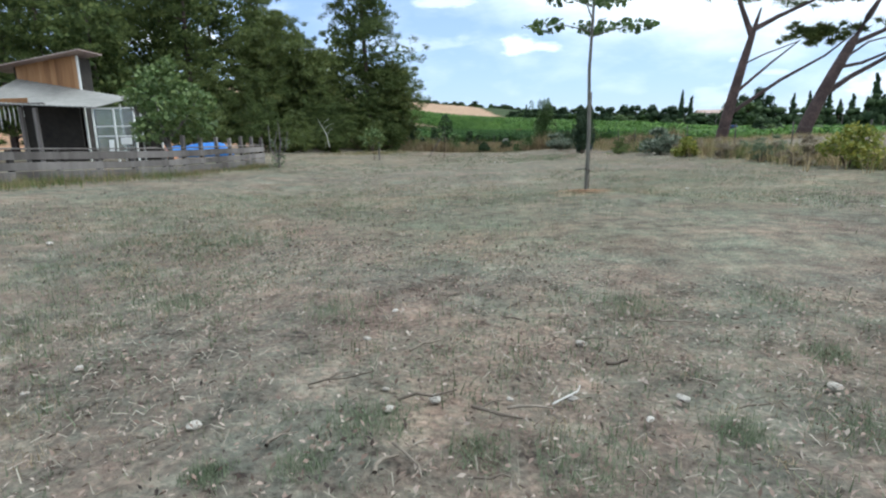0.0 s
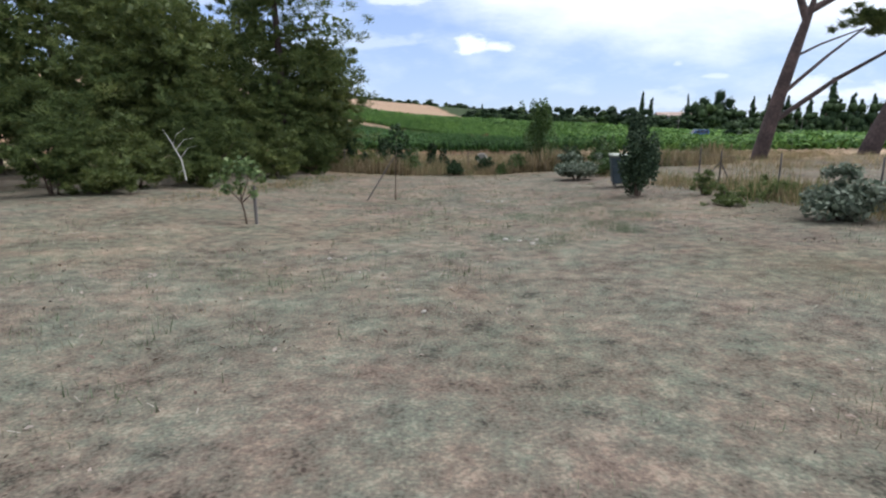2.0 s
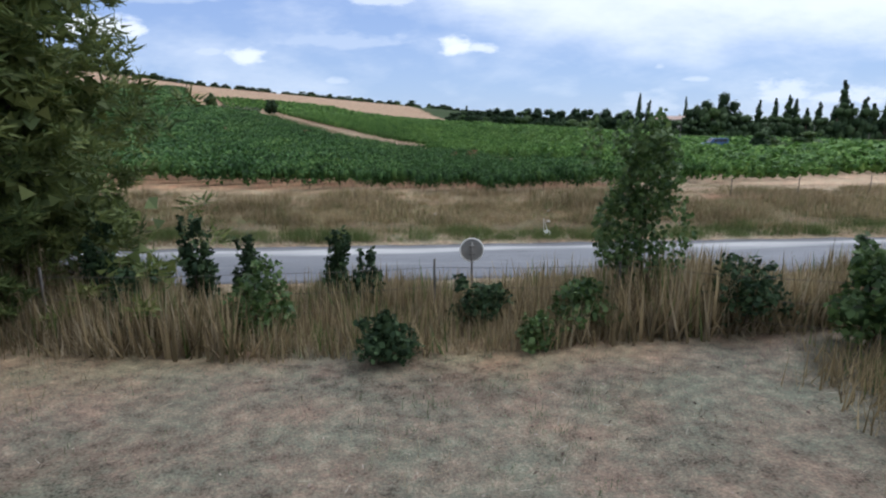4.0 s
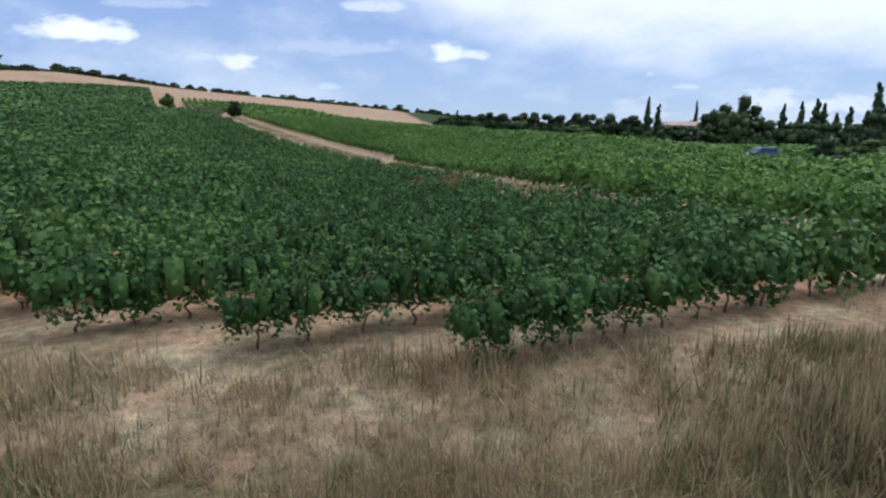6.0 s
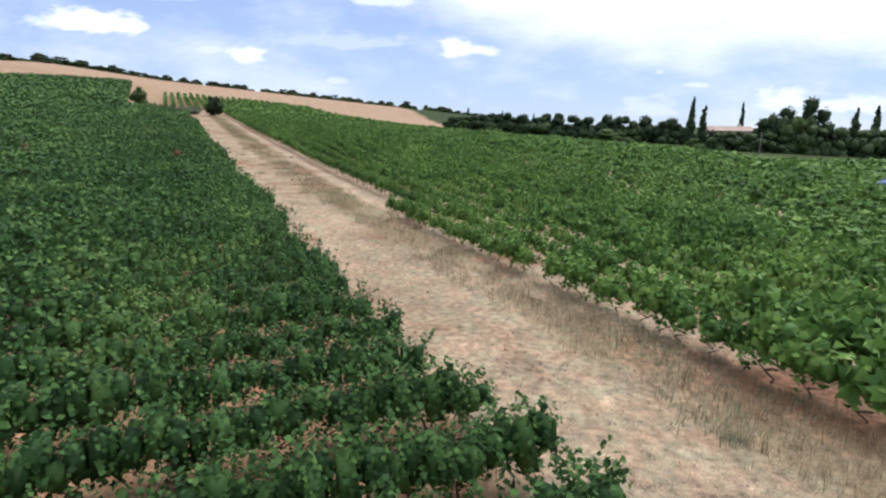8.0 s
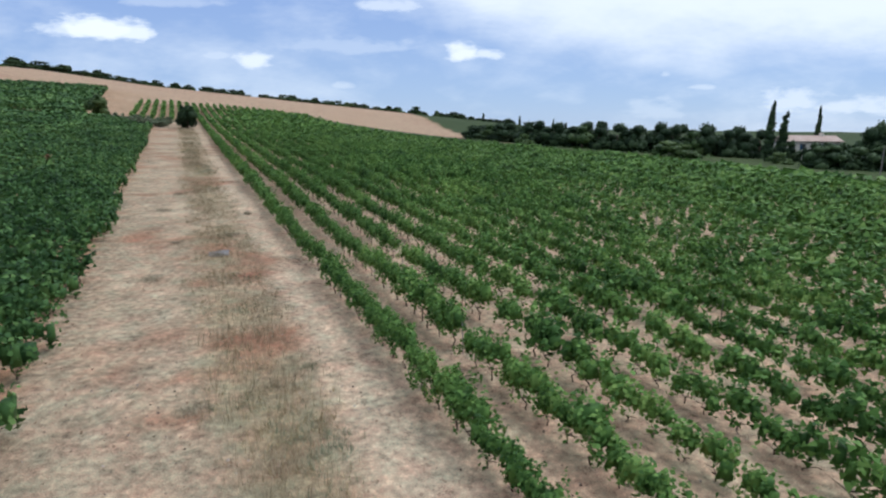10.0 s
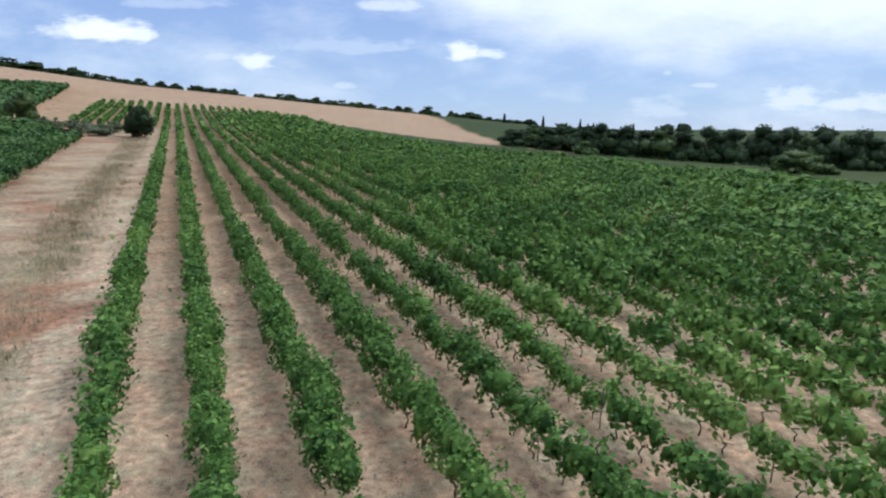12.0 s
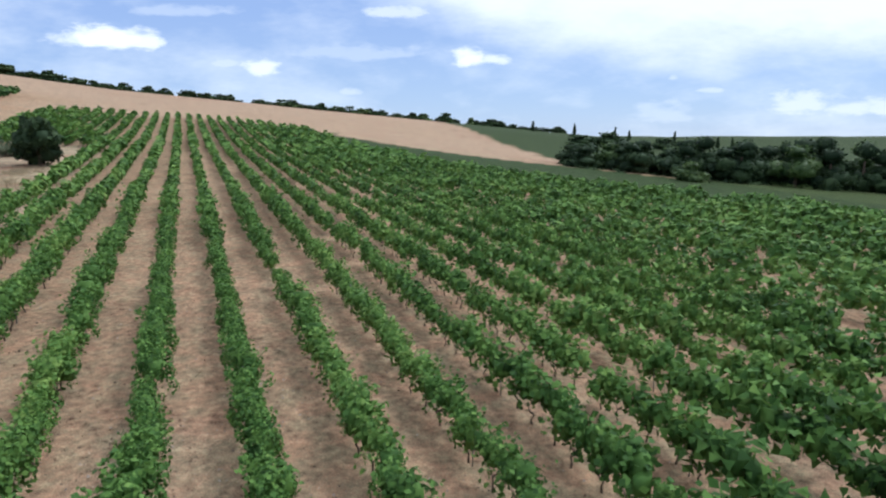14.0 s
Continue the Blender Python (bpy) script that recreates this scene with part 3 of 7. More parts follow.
def vine_foliage(leaves, size, wide, high, seed, low, shape=LEAF, span=0.62):
    """Leaves of one vine round a dense heart; the row runs along y. low: where the foliage begins, as a share of its height; span: half its length."""
    r = np.random.default_rng(seed)
    mid, half = high * (0.5 + low / 2), high * (0.5 - low / 2)
    if leaves < 60:
        C = in_blob(leaves, (0, 0, mid), (wide * 0.5, span, half), r, 0.75)
        N = (C - (0, 0, mid - 0.2 * half)) / (wide * 0.5, 1.6, half)
        return join_np([scatter(shape, C, facing(N, r, 0.4), size * (0.75 + 0.5 * r.random(len(C)))), heart(8 if leaves > 15 else 3, (0, 0, mid), (wide * 0.5, span * 1.1, half), size * 1.3, r, shape)])
    clumps = [((r.normal() * 0.08, (k - 1.5) * span * 0.52, mid + r.normal() * 0.09 + 0.1 * half), (wide * (0.34 + 0.2 * r.random()), span * 0.5, half * (0.62 + 0.4 * r.random()))) for k in range(4)]
    clumps += [((r.normal() * wide * 0.28, r.normal() * span * 0.7, high * (0.9 + 0.1 * r.random())), (0.15, 0.15, high * 0.13)) for _ in range(4)]
    clumps += [((wide * 0.46 * r.choice([-1, 1]), r.normal() * span * 0.6, mid - half * (0.5 * r.random())), (0.17, 0.2, half * 0.45)) for _ in range(4)]
    wt = np.array([c[1][0] * c[1][1] * c[1][2] for c in clumps]) ** 0.62
    cnt = np.maximum(3, leaves * 0.9 * wt / wt.sum()).astype(int)
    C, N = [], []
    for (c, rad), k in zip(clumps, cnt):
        C.append(in_blob(k, c, rad, r, 0.66))
        N.append((C[-1] - c) / rad)
    # long shoots, upright and trailing
    for _ in range(6):
        base = np.array([r.normal() * wide * 0.25, r.normal() * span * 0.7, high * 0.82])
        tip = base + np.array([r.normal() * 0.25, r.normal() * 0.25, high * (0.05 + 0.25 * r.random())])
        k = max(2, leaves // 60)
        C.append(base + (tip - base) * np.linspace(0, 1, k)[:, None] + r.normal(size=(k, 3)) * 0.03)
        N.append(r.normal(size=(k, 3)) + (0, 0, 1.0))
    C, N = np.concatenate(C), np.concatenate(N)
    if leaves > 260:
        hearts = [core(c, np.array(rad) * 0.78, r, 1) for c, rad in clumps[:4]] + [heart(26 if leaves > 400 else 20, c, np.array(rad) * 1.05, size * 1.3, r) for c, rad in clumps[:4]]
    else:
        hearts = [core(c, np.array(rad) * 0.74, r, 1) for c, rad in clumps[:4]]
    if len(shape) == 3:
        hearts = [(V, np.concatenate([F[:, [0, 1, 2]], F[:, [0, 2, 3]]])) for V, F in hearts]
    return join_np([scatter(shape, C, facing(N, r), size * (0.65 + 0.7 * r.random(len(C))))] + hearts)


def vine_trunk(seed, high):
    r = np.random.default_rng(seed)
    P = np.array([(r.normal() * 0.03 * k, r.normal() * 0.03 * k, z) for k, z in enumerate((-0.05, 0.15, 0.32, 0.46, 0.56))])
    runs = [(P, [0.045, 0.034, 0.03, 0.034, 0.02])]
    for s in (-1, 1):
        a = P[3]
        runs.append((np.array([a, a + (r.normal() * 0.04, s * 0.2, 0.12), a + (r.normal() * 0.06, s * 0.42, 0.16)]), [0.022, 0.016, 0.01]))
    return runs


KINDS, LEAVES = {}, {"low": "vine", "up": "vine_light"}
GRADES = (("near", 640, 0.118, LEAF), ("close", 350, 0.148, LEAF), ("open", 200, 0.2, LEAF), ("mid", 150, 0.25, SPRAY), ("far", 42, 0.40, SPRAY), ("dim", 20, 0.58, SPRAY), ("haze", 9, 0.9, SPRAY))
for field, wide, high, low, span in (("low", 1.24, 1.84, 0.04, 0.7), ("up", 1.0, 1.84, 0.22, 0.58)):
    for lod, leaves, size, shape in GRADES:
        broad = wide * {"near": 1.0, "close": 1.0, "open": 1.0, "mid": 1.02, "far": 1.05}.get(lod, 1.15)
        KINDS[field, lod] = [vine_foliage(leaves, size, broad, high, 11 * s + len(lod), low, shape, span) for s in range(6)]
    KINDS[field, "trunk"] = [vine_trunk(50 + s, high) for s in range(4)]


def stamp(kinds, x, y, z, yaw, pick, scale):
    """The kinds laid out many times, as one pair of arrays."""
    out = []
    for k, (V, F) in enumerate(kinds):
        w = np.where(pick == k)[0]
        if not len(w):
            continue
        c, s = np.cos(yaw[w])[:, None], np.sin(yaw[w])[:, None]
        sc = scale[w][:, None]
        W = np.stack([(V[None, :, 0] * c - V[None, :, 1] * s) * sc + x[w][:, None], (V[None, :, 0] * s + V[None, :, 1] * c) * sc + y[w][:, None],
                      V[None, :, 2] * sc + z[w][:, None]], -1)
        FF = F[None] + (np.arange(len(w)) * len(V))[:, None, None]
        out.append((W.reshape(-1, 3), FF.reshape(-1, F.shape[1])))
    return join_np(out)


def plant_field(field, rows, step, inside, row_yaw):
    r = np.random.default_rng(5 if field == "low" else 6)
    X, Y, Q = [], [], []
    for kind, q in rows:
        s = np.arange(-200, 460, step) + r.random() * step
        a = q + r.normal(size=s.shape) * 0.07
        s = s + r.normal(size=s.shape) * 0.1
        if kind == "along":
            x, y = a * CR - s * SR, a * SR + s * CR
        else:
            x, y = s * CR - a * SR, s * SR + a * CR
        X.append(x), Y.append(y)
    x, y = np.concatenate(X), np.concatenate(Y)
    keep = inside(x, y) & (r.random(x.shape) > (0.012 if field == "low" else 0.03))
    x, y = x[keep], y[keep]
    dist = off_corridor(x, y)
    keep = (dist < 260) & (x > -1.1 * (y - 44)) & (x < 1.15 * (y - 22))
    x, y, dist = x[keep], y[keep], dist[keep]
    z = height(x, y)
    vary = 0.6 if field == "low" else 1.0
    sc = (1 + vary * (0.36 * r.random(x.shape) - 0.2)) * (1 + 0.13 * vary * fbm(x, y, 9.0, 1.0))
    if field == "up":
        rank = np.interp(along(x, y), [105, 125, 140, 186, 198, 212, 228], [1, 0.2, -0.3, -0.4, 0.6, 0.5, -0.1])       # ranker and thinner stretches of the field
        rank = np.where((along(x, y) > 150) & (rank > 0), rank * np.clip((across(x, y) - 70) / 8, 0, 1), rank)
        sc, z = sc * (1 + 0.2 * rank), z - 0.3 * np.clip((150 - along(x, y)) / 20, 0, 1)
    yaw = row_yaw + r.normal(size=x.shape) * 0.15 + np.where(r.random(x.shape) < 0.5, np.pi, 0)
    pick = r.integers(0, 6, x.shape)
    order = np.argsort(dist)
    # a few withered vines, most of them in one group at the lower field's end
    red = np.zeros(x.shape, bool)
    if field == "low":
        red = (r.random(x.shape) < 0.002) & (dist < 40) & (y > 96)
        for a, b in ((2.8, 104.8), (0.7, 103.8)):
            red |= np.hypot(x - a, y - b) < 0.5
    return x, y, z, sc, yaw, pick, dist, order, red


REACH = {"near": 4.0, "close": 8.5, "open": 13.0, "mid": 27.0, "far": 42.0, "dim": 75.0, "haze": 1e9}      # how far from the corridor each grade goes


def build_field(field, rows, step, inside, row_yaw, label):
    x, y, z, sc, yaw, pick, dist, order, red = plant_field(field, rows, step, inside, row_yaw)
    single = order[:140]
    is_single = np.zeros(x.shape, bool)
    is_single[single] = True
    kinds = [mesh_np("foliage", *k) for k in KINDS[field, "near"]]
    trunks = [tube_mesh("trunk", k, 6) for k in KINDS[field, "trunk"]]
    for me in kinds:
        me.materials.append(M[LEAVES[field]])
    reds = [me.copy() for me in kinds[:2]]
    for me in reds:
        me.materials.clear()
        me.materials.append(M["vine_red"])
    for k in single:
        th = thing("grape_vine", (float(x[k]), float(y[k]), float(z[k]) - 0.02), "withered grape vine with red-brown leaves" if red[k] else label, "grape vine", "vines of the %s field" % ("lower" if field == "low" else "upper"), math.degrees(float(yaw[k])))
        th.scale = (UNIT * float(sc[k]),) * 3
        part("trunk", trunks[k % 4], M["bark"], th)
        part("foliage", reds[k % 2] if red[k] else kinds[pick[k]], M[LEAVES[field]], th)
    rest = ~is_single
    inner = 0.0
    for lod, outer in REACH.items():
        mask = rest & (dist >= inner) & (dist < outer)
        inner = outer
        for tone, mk in ((LEAVES[field], mask & ~red), ("vine_red", mask & red)):
            if mk.sum():
                V, F = stamp(KINDS[field, lod], x[mk], y[mk], z[mk], yaw[mk], pick[mk], sc[mk])
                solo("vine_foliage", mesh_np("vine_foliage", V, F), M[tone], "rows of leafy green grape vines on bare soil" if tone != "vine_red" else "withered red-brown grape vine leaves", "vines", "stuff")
    mk = rest & (dist < 15)
    tk = [join_np([tube(p, rr, 4) for p, rr in k]) for k in KINDS[field, "trunk"]]
    V, F = stamp(tk, x[mk], y[mk], z[mk] - 0.02, yaw[mk], pick[mk] % 4, sc[mk])
    solo("vine_trunks", mesh_np("vine_trunks", V, F, True), M["bark"], "gnarled brown grape vine trunks", "vine trunks", "stuff")


build_field("up", [("along", ROW_FIRST + ROW_GAP * k) for k in range(-8, 56)], 1.15, in_upper, ROW_YAW, "leafy green grape vine in a narrow row")
build_field("low", [("across", 62 + 2.45 * k) for k in range(162)], 1.15, in_lower, ROW_YAW - math.pi / 2, "bushy dark green grape vine on reddish soil")

M["post"] = material("grey steel post", [(0.1, 0.095, 0.09), (0.2, 0.19, 0.18), (0.3, 0.28, 0.26)], 9, 0.6, 0.2, 50, metal=0.5)


def vine_posts():
    """Thin steel posts of the upper rows; a leaning wooden one ends a lower row."""
    me = tube_mesh("post", [(np.array([(0, 0, -0.1), (0, 0, 0.8), (0.01, 0, 1.42), (0.01, 0, 1.425)]), [0.022, 0.022, 0.022, 0.002])], 6)
    me.materials.append(M["post"])
    r = np.random.default_rng(77)
    for k in range(0, 15):
        for j in range(10):
            d, n = 146 + j * 11.5 + 3 * r.random() + (k % 3) * 3, ROW_FIRST + ROW_GAP * k
            x, y = n * CR - d * SR, n * SR + d * CR
            th = new("trellis_post", me)
            th.matrix_basis = pose(x * UNIT, y * UNIT, H(x, y) * UNIT, 3 * r.normal(), 3 * r.normal(), 0)
            th.scale = (UNIT,) * 3
            tagged(th, "thin grey steel trellis post in the vine row", "post", "trellis posts")
    end = thing("row_post", (5.7, 103.6, H(5.7, 103.6)), "leaning wooden post at the end of a vine row", "post")
    part("shaft", tube_mesh("shaft", [(np.array([(0, 0, -0.1), (0.12, 0.1, 0.7), (0.28, 0.2, 1.35), (0.281, 0.2, 1.354)]), [0.045, 0.042, 0.04, 0.002])], 8), M["wood"], end)
    part("shoot", tube_mesh("shoot", [(np.array([(0.28, 0.2, 1.2), (-0.3, -0.1, 1.3), (-0.9, -0.4, 1.25)]), [0.012, 0.012, 0.01])], 5), M["bark"], end)
    r = np.random.default_rng(78)
    C = np.concatenate([np.array([0.25, 0.2, 1.25]) + np.array([-1.1, -0.5, 0.0]) * r.random((60, 1)) + r.normal(size=(60, 3)) * 0.1, np.array([0.45, 0.3, 1.1]) + r.normal(size=(40, 3)) * (0.18, 0.15, 0.18)])
    part("leaves", mesh_np("leaves", *scatter(LEAF, C, turns(len(C), 0.4, r), 0.14 * (0.7 + 0.6 * r.random(len(C))))), M["vine"], end)


vine_posts()

# ---- trees and shrubs ----
def tufts(count, blobs, r):
    """Needles in small feathery tufts over the blobs, pointing out of their tufts and up."""
    B = np.array(blobs, float)
    w = (B[:, 3] * B[:, 4] * B[:, 5]) ** 0.62
    k = max(30, count // 60)
    pick = r.choice(len(B), k, p=w / w.sum())
    T = B[pick, :3] + np.clip(r.normal(size=(k, 3)), -1.8, 1.8) * B[pick, 3:] * 0.58
    rad = (0.10 + 0.13 * r.random((k, 1))) * (B[pick, 3:4] + B[pick, 4:5]) * 0.5 + 0.1
    own = r.integers(0, k, count)
    d = r.normal(size=(count, 3))
    d /= np.linalg.norm(d, axis=1, keepdims=True)
    C = T[own] + d * rad[own] * (0.4 + 0.7 * r.random((count, 1))) * (1, 1, 0.62)
    a = d * (1, 1, 0.5) + (0, 0, 0.22) + r.normal(size=(count, 3)) * 0.3
    a /= np.linalg.norm(a, axis=1, keepdims=True)
    n = r.normal(size=(count, 3)) + (0, 0, 0.9)
    n -= (n * a).sum(1, keepdims=True) * a
    n /= np.linalg.norm(n, axis=1, keepdims=True)
    return C, np.stack([np.cross(a, n), a, n], -1)


def foliage(blobs, count, size, shape, seed, flat=0.2, shell=0.6, dense=True):
    """Leaves spread over blobs (x, y, z, rx, ry, rz), more in the larger ones."""
    r = np.random.default_rng(seed)
    if shape is NEEDLE:
        C, turn = tufts(count, blobs, r)
        hearts = [heart(90, b[:3], b[3:], 0.32, r, SPRAY) for b in blobs if dense]
        return mesh_np("crown", *join_np([scatter(shape, C, turn, size * (0.6 + 0.8 * r.random(len(C))))] + hearts))
    B = np.array(blobs, float)
    w = (B[:, 3] * B[:, 4] * B[:, 5]) ** 0.62
    if size > 0.45 and shape is LEAF:
        shape = SPRAY
        count, size = int(count * 1.25), size * 0.92
    n = np.maximum(4, count * w / w.sum()).astype(int)
    C = np.concatenate([in_blob(k, b[:3], b[3:], r, shell) for k, b in zip(n, B)])
    hearts = [core(b[:3], b[3:] * (0.84 if shape is SPRAY else 0.6), r, 2 if shape is SPRAY else 1) for b in B if dense]
    if shape is SPRAY:
        hearts = [(V, np.concatenate([F[:, [0, 1, 2]], F[:, [0, 2, 3]]])) for V, F in hearts]
    return mesh_np("crown", *join_np([scatter(shape, C, turns(len(C), flat, r), size * (0.6 + 0.8 * r.random(len(C))))] + hearts))


def plant(name, x, y, runs, blobs, count, size, leaf, label, category, seed, bark="pine_bark", shape=LEAF, group="", crown="crown", flat=0.2, sides=8, shell=0.6, sink=0.05, dense=True):
    """A tree or shrub: its trunk, its limbs and its crown of leaves. runs: the trunk first, then the limbs."""
    th = thing(name, (x, y, H(x, y) - sink), label, category, group)
    if runs:
        part("trunk", tube_mesh("trunk", runs[:1], sides), M[bark], th)
        for run in runs[1:]:
            part("limb", tube_mesh("limb", [run], 6), M[bark], th)
    if blobs:
        part(crown, foliage(blobs, count, size, shape, seed, flat, shell, dense), M[leaf], th)
    return th


def pine(x, y, high, wide, seed, bare=0.12, count=9000, leaf="pine", size=0.36):
    r = np.random.default_rng(seed)
    lean = r.normal(size=2) * 0.5
    P = np.array([(lean[0] * t * t, lean[1] * t * t, high * t) for t in np.linspace(0, 0.96, 6)])
    runs = [(P, np.linspace(0.26, 0.05, 6) * high / 14)]
    blobs = []
    for k in range(20):
        h = bare + (1 - bare) * (k + 0.4 * r.random()) / 20
        out = wide * (0.55 + 0.45 * (1 - h)) * (0.55 + 0.6 * r.random())
        a = k * 2.4 + r.normal() * 0.4
        c = np.array([lean[0] * h * h + math.cos(a) * out * 0.72, lean[1] * h * h + math.sin(a) * out * 0.72, high * h + r.normal() * 0.2])
        blobs.append((*c, out * 0.62 + 0.5, out * 0.62 + 0.5, high * 0.045 + 0.55))
        if k % 2 == 0:
            s = np.array([lean[0] * h * h, lean[1] * h * h, high * h - 0.5])
            runs.append((np.array([s, (s + c) / 2 + (0, 0, 0.15), c]), [0.07, 0.05, 0.025]))
    for k in range(8):
        h = 0.12 + 0.75 * (k + r.random()) / 8
        blobs.append((r.normal() * 0.5, r.normal() * 0.5, high * h, wide * 0.55, wide * 0.55, high * 0.09))
    return plant("pine_tree", x, y, runs, blobs, count, size, leaf, "tall dark green pine tree at the lawn's edge", "pine tree", seed, shape=NEEDLE, group="pines of the grove", flat=0.1)


for k, (x, y, hh, w) in enumerate(((-12.0, 51.5, 17.5, 4.3), (-15.8, 47, 9.0, 3.5), (-19.0, 46, 11.0, 3.7), (-25.0, 45, 16, 4.4), (-29.5, 42, 17, 5.0), (-36, 43, 17, 5.2),
                                   (-43, 40, 18, 5.6), (-22.0, 53, 14, 4.0), (-32, 52, 17, 5), (-50, 43, 17, 5.5), (-16.4, 57, 12.5, 3.3), (-38, 53, 18, 5.5), (-27, 37, 10, 3.8), (-33, 36, 14, 4.4), (-57, 36, 16, 5), (-10.4, 53.5, 8, 3.0), (-45, 52, 18, 5.5), (-40, 34, 15, 4.8), (-27.5, 54, 17, 4.4), (-34, 47, 17, 5), (-28, 48.5, 16, 4.4), (-25.0, 57, 18, 5.0), (-21.0, 60, 13.5, 4.2))):
    pine(x, y, hh, w, 100 + k, count=34000 if k in (0, 1, 2, 15) else 10000, leaf="yellow_pine" if k in (1, 2, 15) else "pine", size=0.28 if k in (0, 1, 2, 15) else 0.4)


def bush(name, x, y, high, wide, leaf, label, seed, count=1100, size=0.2, shape=LEAF, flat=0.2, group="", deep=None, bark="bark", category="shrub", dense=True):
    r = np.random.default_rng(seed)
    deep = deep or wide
    blobs, runs = [], []
    for k in range(9):
        a, o = k * 2.4, (0.15 + 0.5 * r.random())
        c = np.array([math.cos(a) * o * wide, math.sin(a) * o * deep, high * (0.25 + 0.55 * r.random() * (1.2 - o))])
        blobs.append((*c, wide * 0.42, deep * 0.42, high * 0.24))
        if k < 4:
            runs.append((np.array([(c[0] * 0.15, c[1] * 0.15, 0), (c[0] * 0.4, c[1] * 0.4, c[2] * 0.5), tuple(c)]), [0.04, 0.03, 0.012]))
    for k in range(5):
        c = (r.normal() * wide * 0.3, r.normal() * deep * 0.3, high * (0.85 + 0.1 * r.random()))
        blobs.append((*c, wide * 0.16, deep * 0.16, high * 0.14))
    return plant(name, x, y, runs, blobs, count, size, leaf, label, category, seed, bark=bark, shape=shape, flat=flat, group=group, sides=6, dense=dense)


# skirt of young pines and junipers along the grove
for k, (x, y, hh, w, leaf) in enumerate(((-14.6, 34.4, 2.6, 1.7, "pine"), (-13.4, 37.2, 2.8, 1.8, "yellow_pine"), (-12.4, 41.5, 3.4, 2.0, "pine"), (-10.6, 45.2, 2.6, 1.8, "yellow_pine"), (-9.6, 48.2, 2.4, 1.6, "pine"),
                                         (-18.5, 33.4, 3.6, 2.2, "yellow_pine"), (-22, 33.5, 3.8, 2.5, "pine"), (-16.8, 38, 5.2, 2.7, "pine"), (-14.4, 43.5, 5.0, 2.6, "pine"), (-9.8, 51, 2.2, 1.5, "pine"), (-26, 33, 4.6, 2.8, "pine"), (-20, 37, 6.2, 3.0, "yellow_pine"),
                                         (-13.2, 34.9, 1.5, 1.2, "yellow_pine"), (-12.0, 39.3, 1.8, 1.3, "pine"), (-13.6, 47.5, 4.6, 2.4, "yellow_pine"), (-11.4, 48.8, 4.2, 2.0, "pine"))):
    bush("young_pine", x, y, hh, w, leaf, "bushy young pine at the foot of the grove", 300 + k, 7500, 0.24, NEEDLE, group="young pines", category="young pine", dense=False)

# bleached dead branch leaning out of the grove
M["dead_wood"] = material("bleached wood", [(0.32, 0.305, 0.285), (0.46, 0.445, 0.42), (0.58, 0.56, 0.53)], 8, 0.9, 0.3, 40)
branch = thing("dead_branch", (-11.45, 36.65, H(-11.45, 36.65) + 0.7), "bleached bare dead branch leaning from the pines", "branch")
branch.scale = (UNIT * 0.6,) * 3
part("stem", tube_mesh("stem", [(np.array([(0.3, 0, -0.4), (0.1, 0.05, 0.8), (-0.35, 0.1, 1.7), (-0.9, 0.2, 2.6)]), [0.05, 0.04, 0.03, 0.015])], 6), M["dead_wood"], branch)
for p in (((0.05, 0.05, 0.9), (0.5, 0.2, 1.5), (0.9, 0.3, 1.6)), ((-0.2, 0.1, 1.4), (0.35, 0.1, 2.0), (0.9, 0.1, 2.1)), ((-0.35, 0.1, 1.7), (-0.1, 0.1, 2.3), (0.5, 0.2, 2.7)), ((0.2, 0, 0.2), (-0.1, 0, 0.1), (-0.15, 0, -0.5))):
    part("twig", tube_mesh("twig", [(np.array(p), [0.025, 0.017, 0.008])], 5), M["dead_wood"], branch)


def umbrella_pine(x, y, lean, limbs, blobs, seed, thick):
    P = np.array([(lean[0] * t ** 1.3, lean[1] * t, 14.5 * t) for t in np.linspace(0, 1, 7)])
    rad = thick * np.array([1.15, 0.95, 0.85, 0.75, 0.64, 0.45, 0.1])
    runs = [(P, rad)]
    for p, rr in limbs:
        # each limb springs from the trunk's axis; its bends follow the trunk's lean
        p = np.array(p, float)
        t = p[0, 2] / 14.5
        p[:, :2] += (np.array((lean[0] * t ** 1.3, lean[1] * t)) - p[0, :2]) * np.linspace(1, 0.55, len(p))[:, None]
        runs.append((p, rr))
    plant("umbrella_pine", x, y, runs, blobs, 11000, 0.55, "pine", "leaning umbrella pine with a bare dark trunk", "pine tree", seed, shape=NEEDLE, group="umbrella pines", sides=12, flat=0.35)


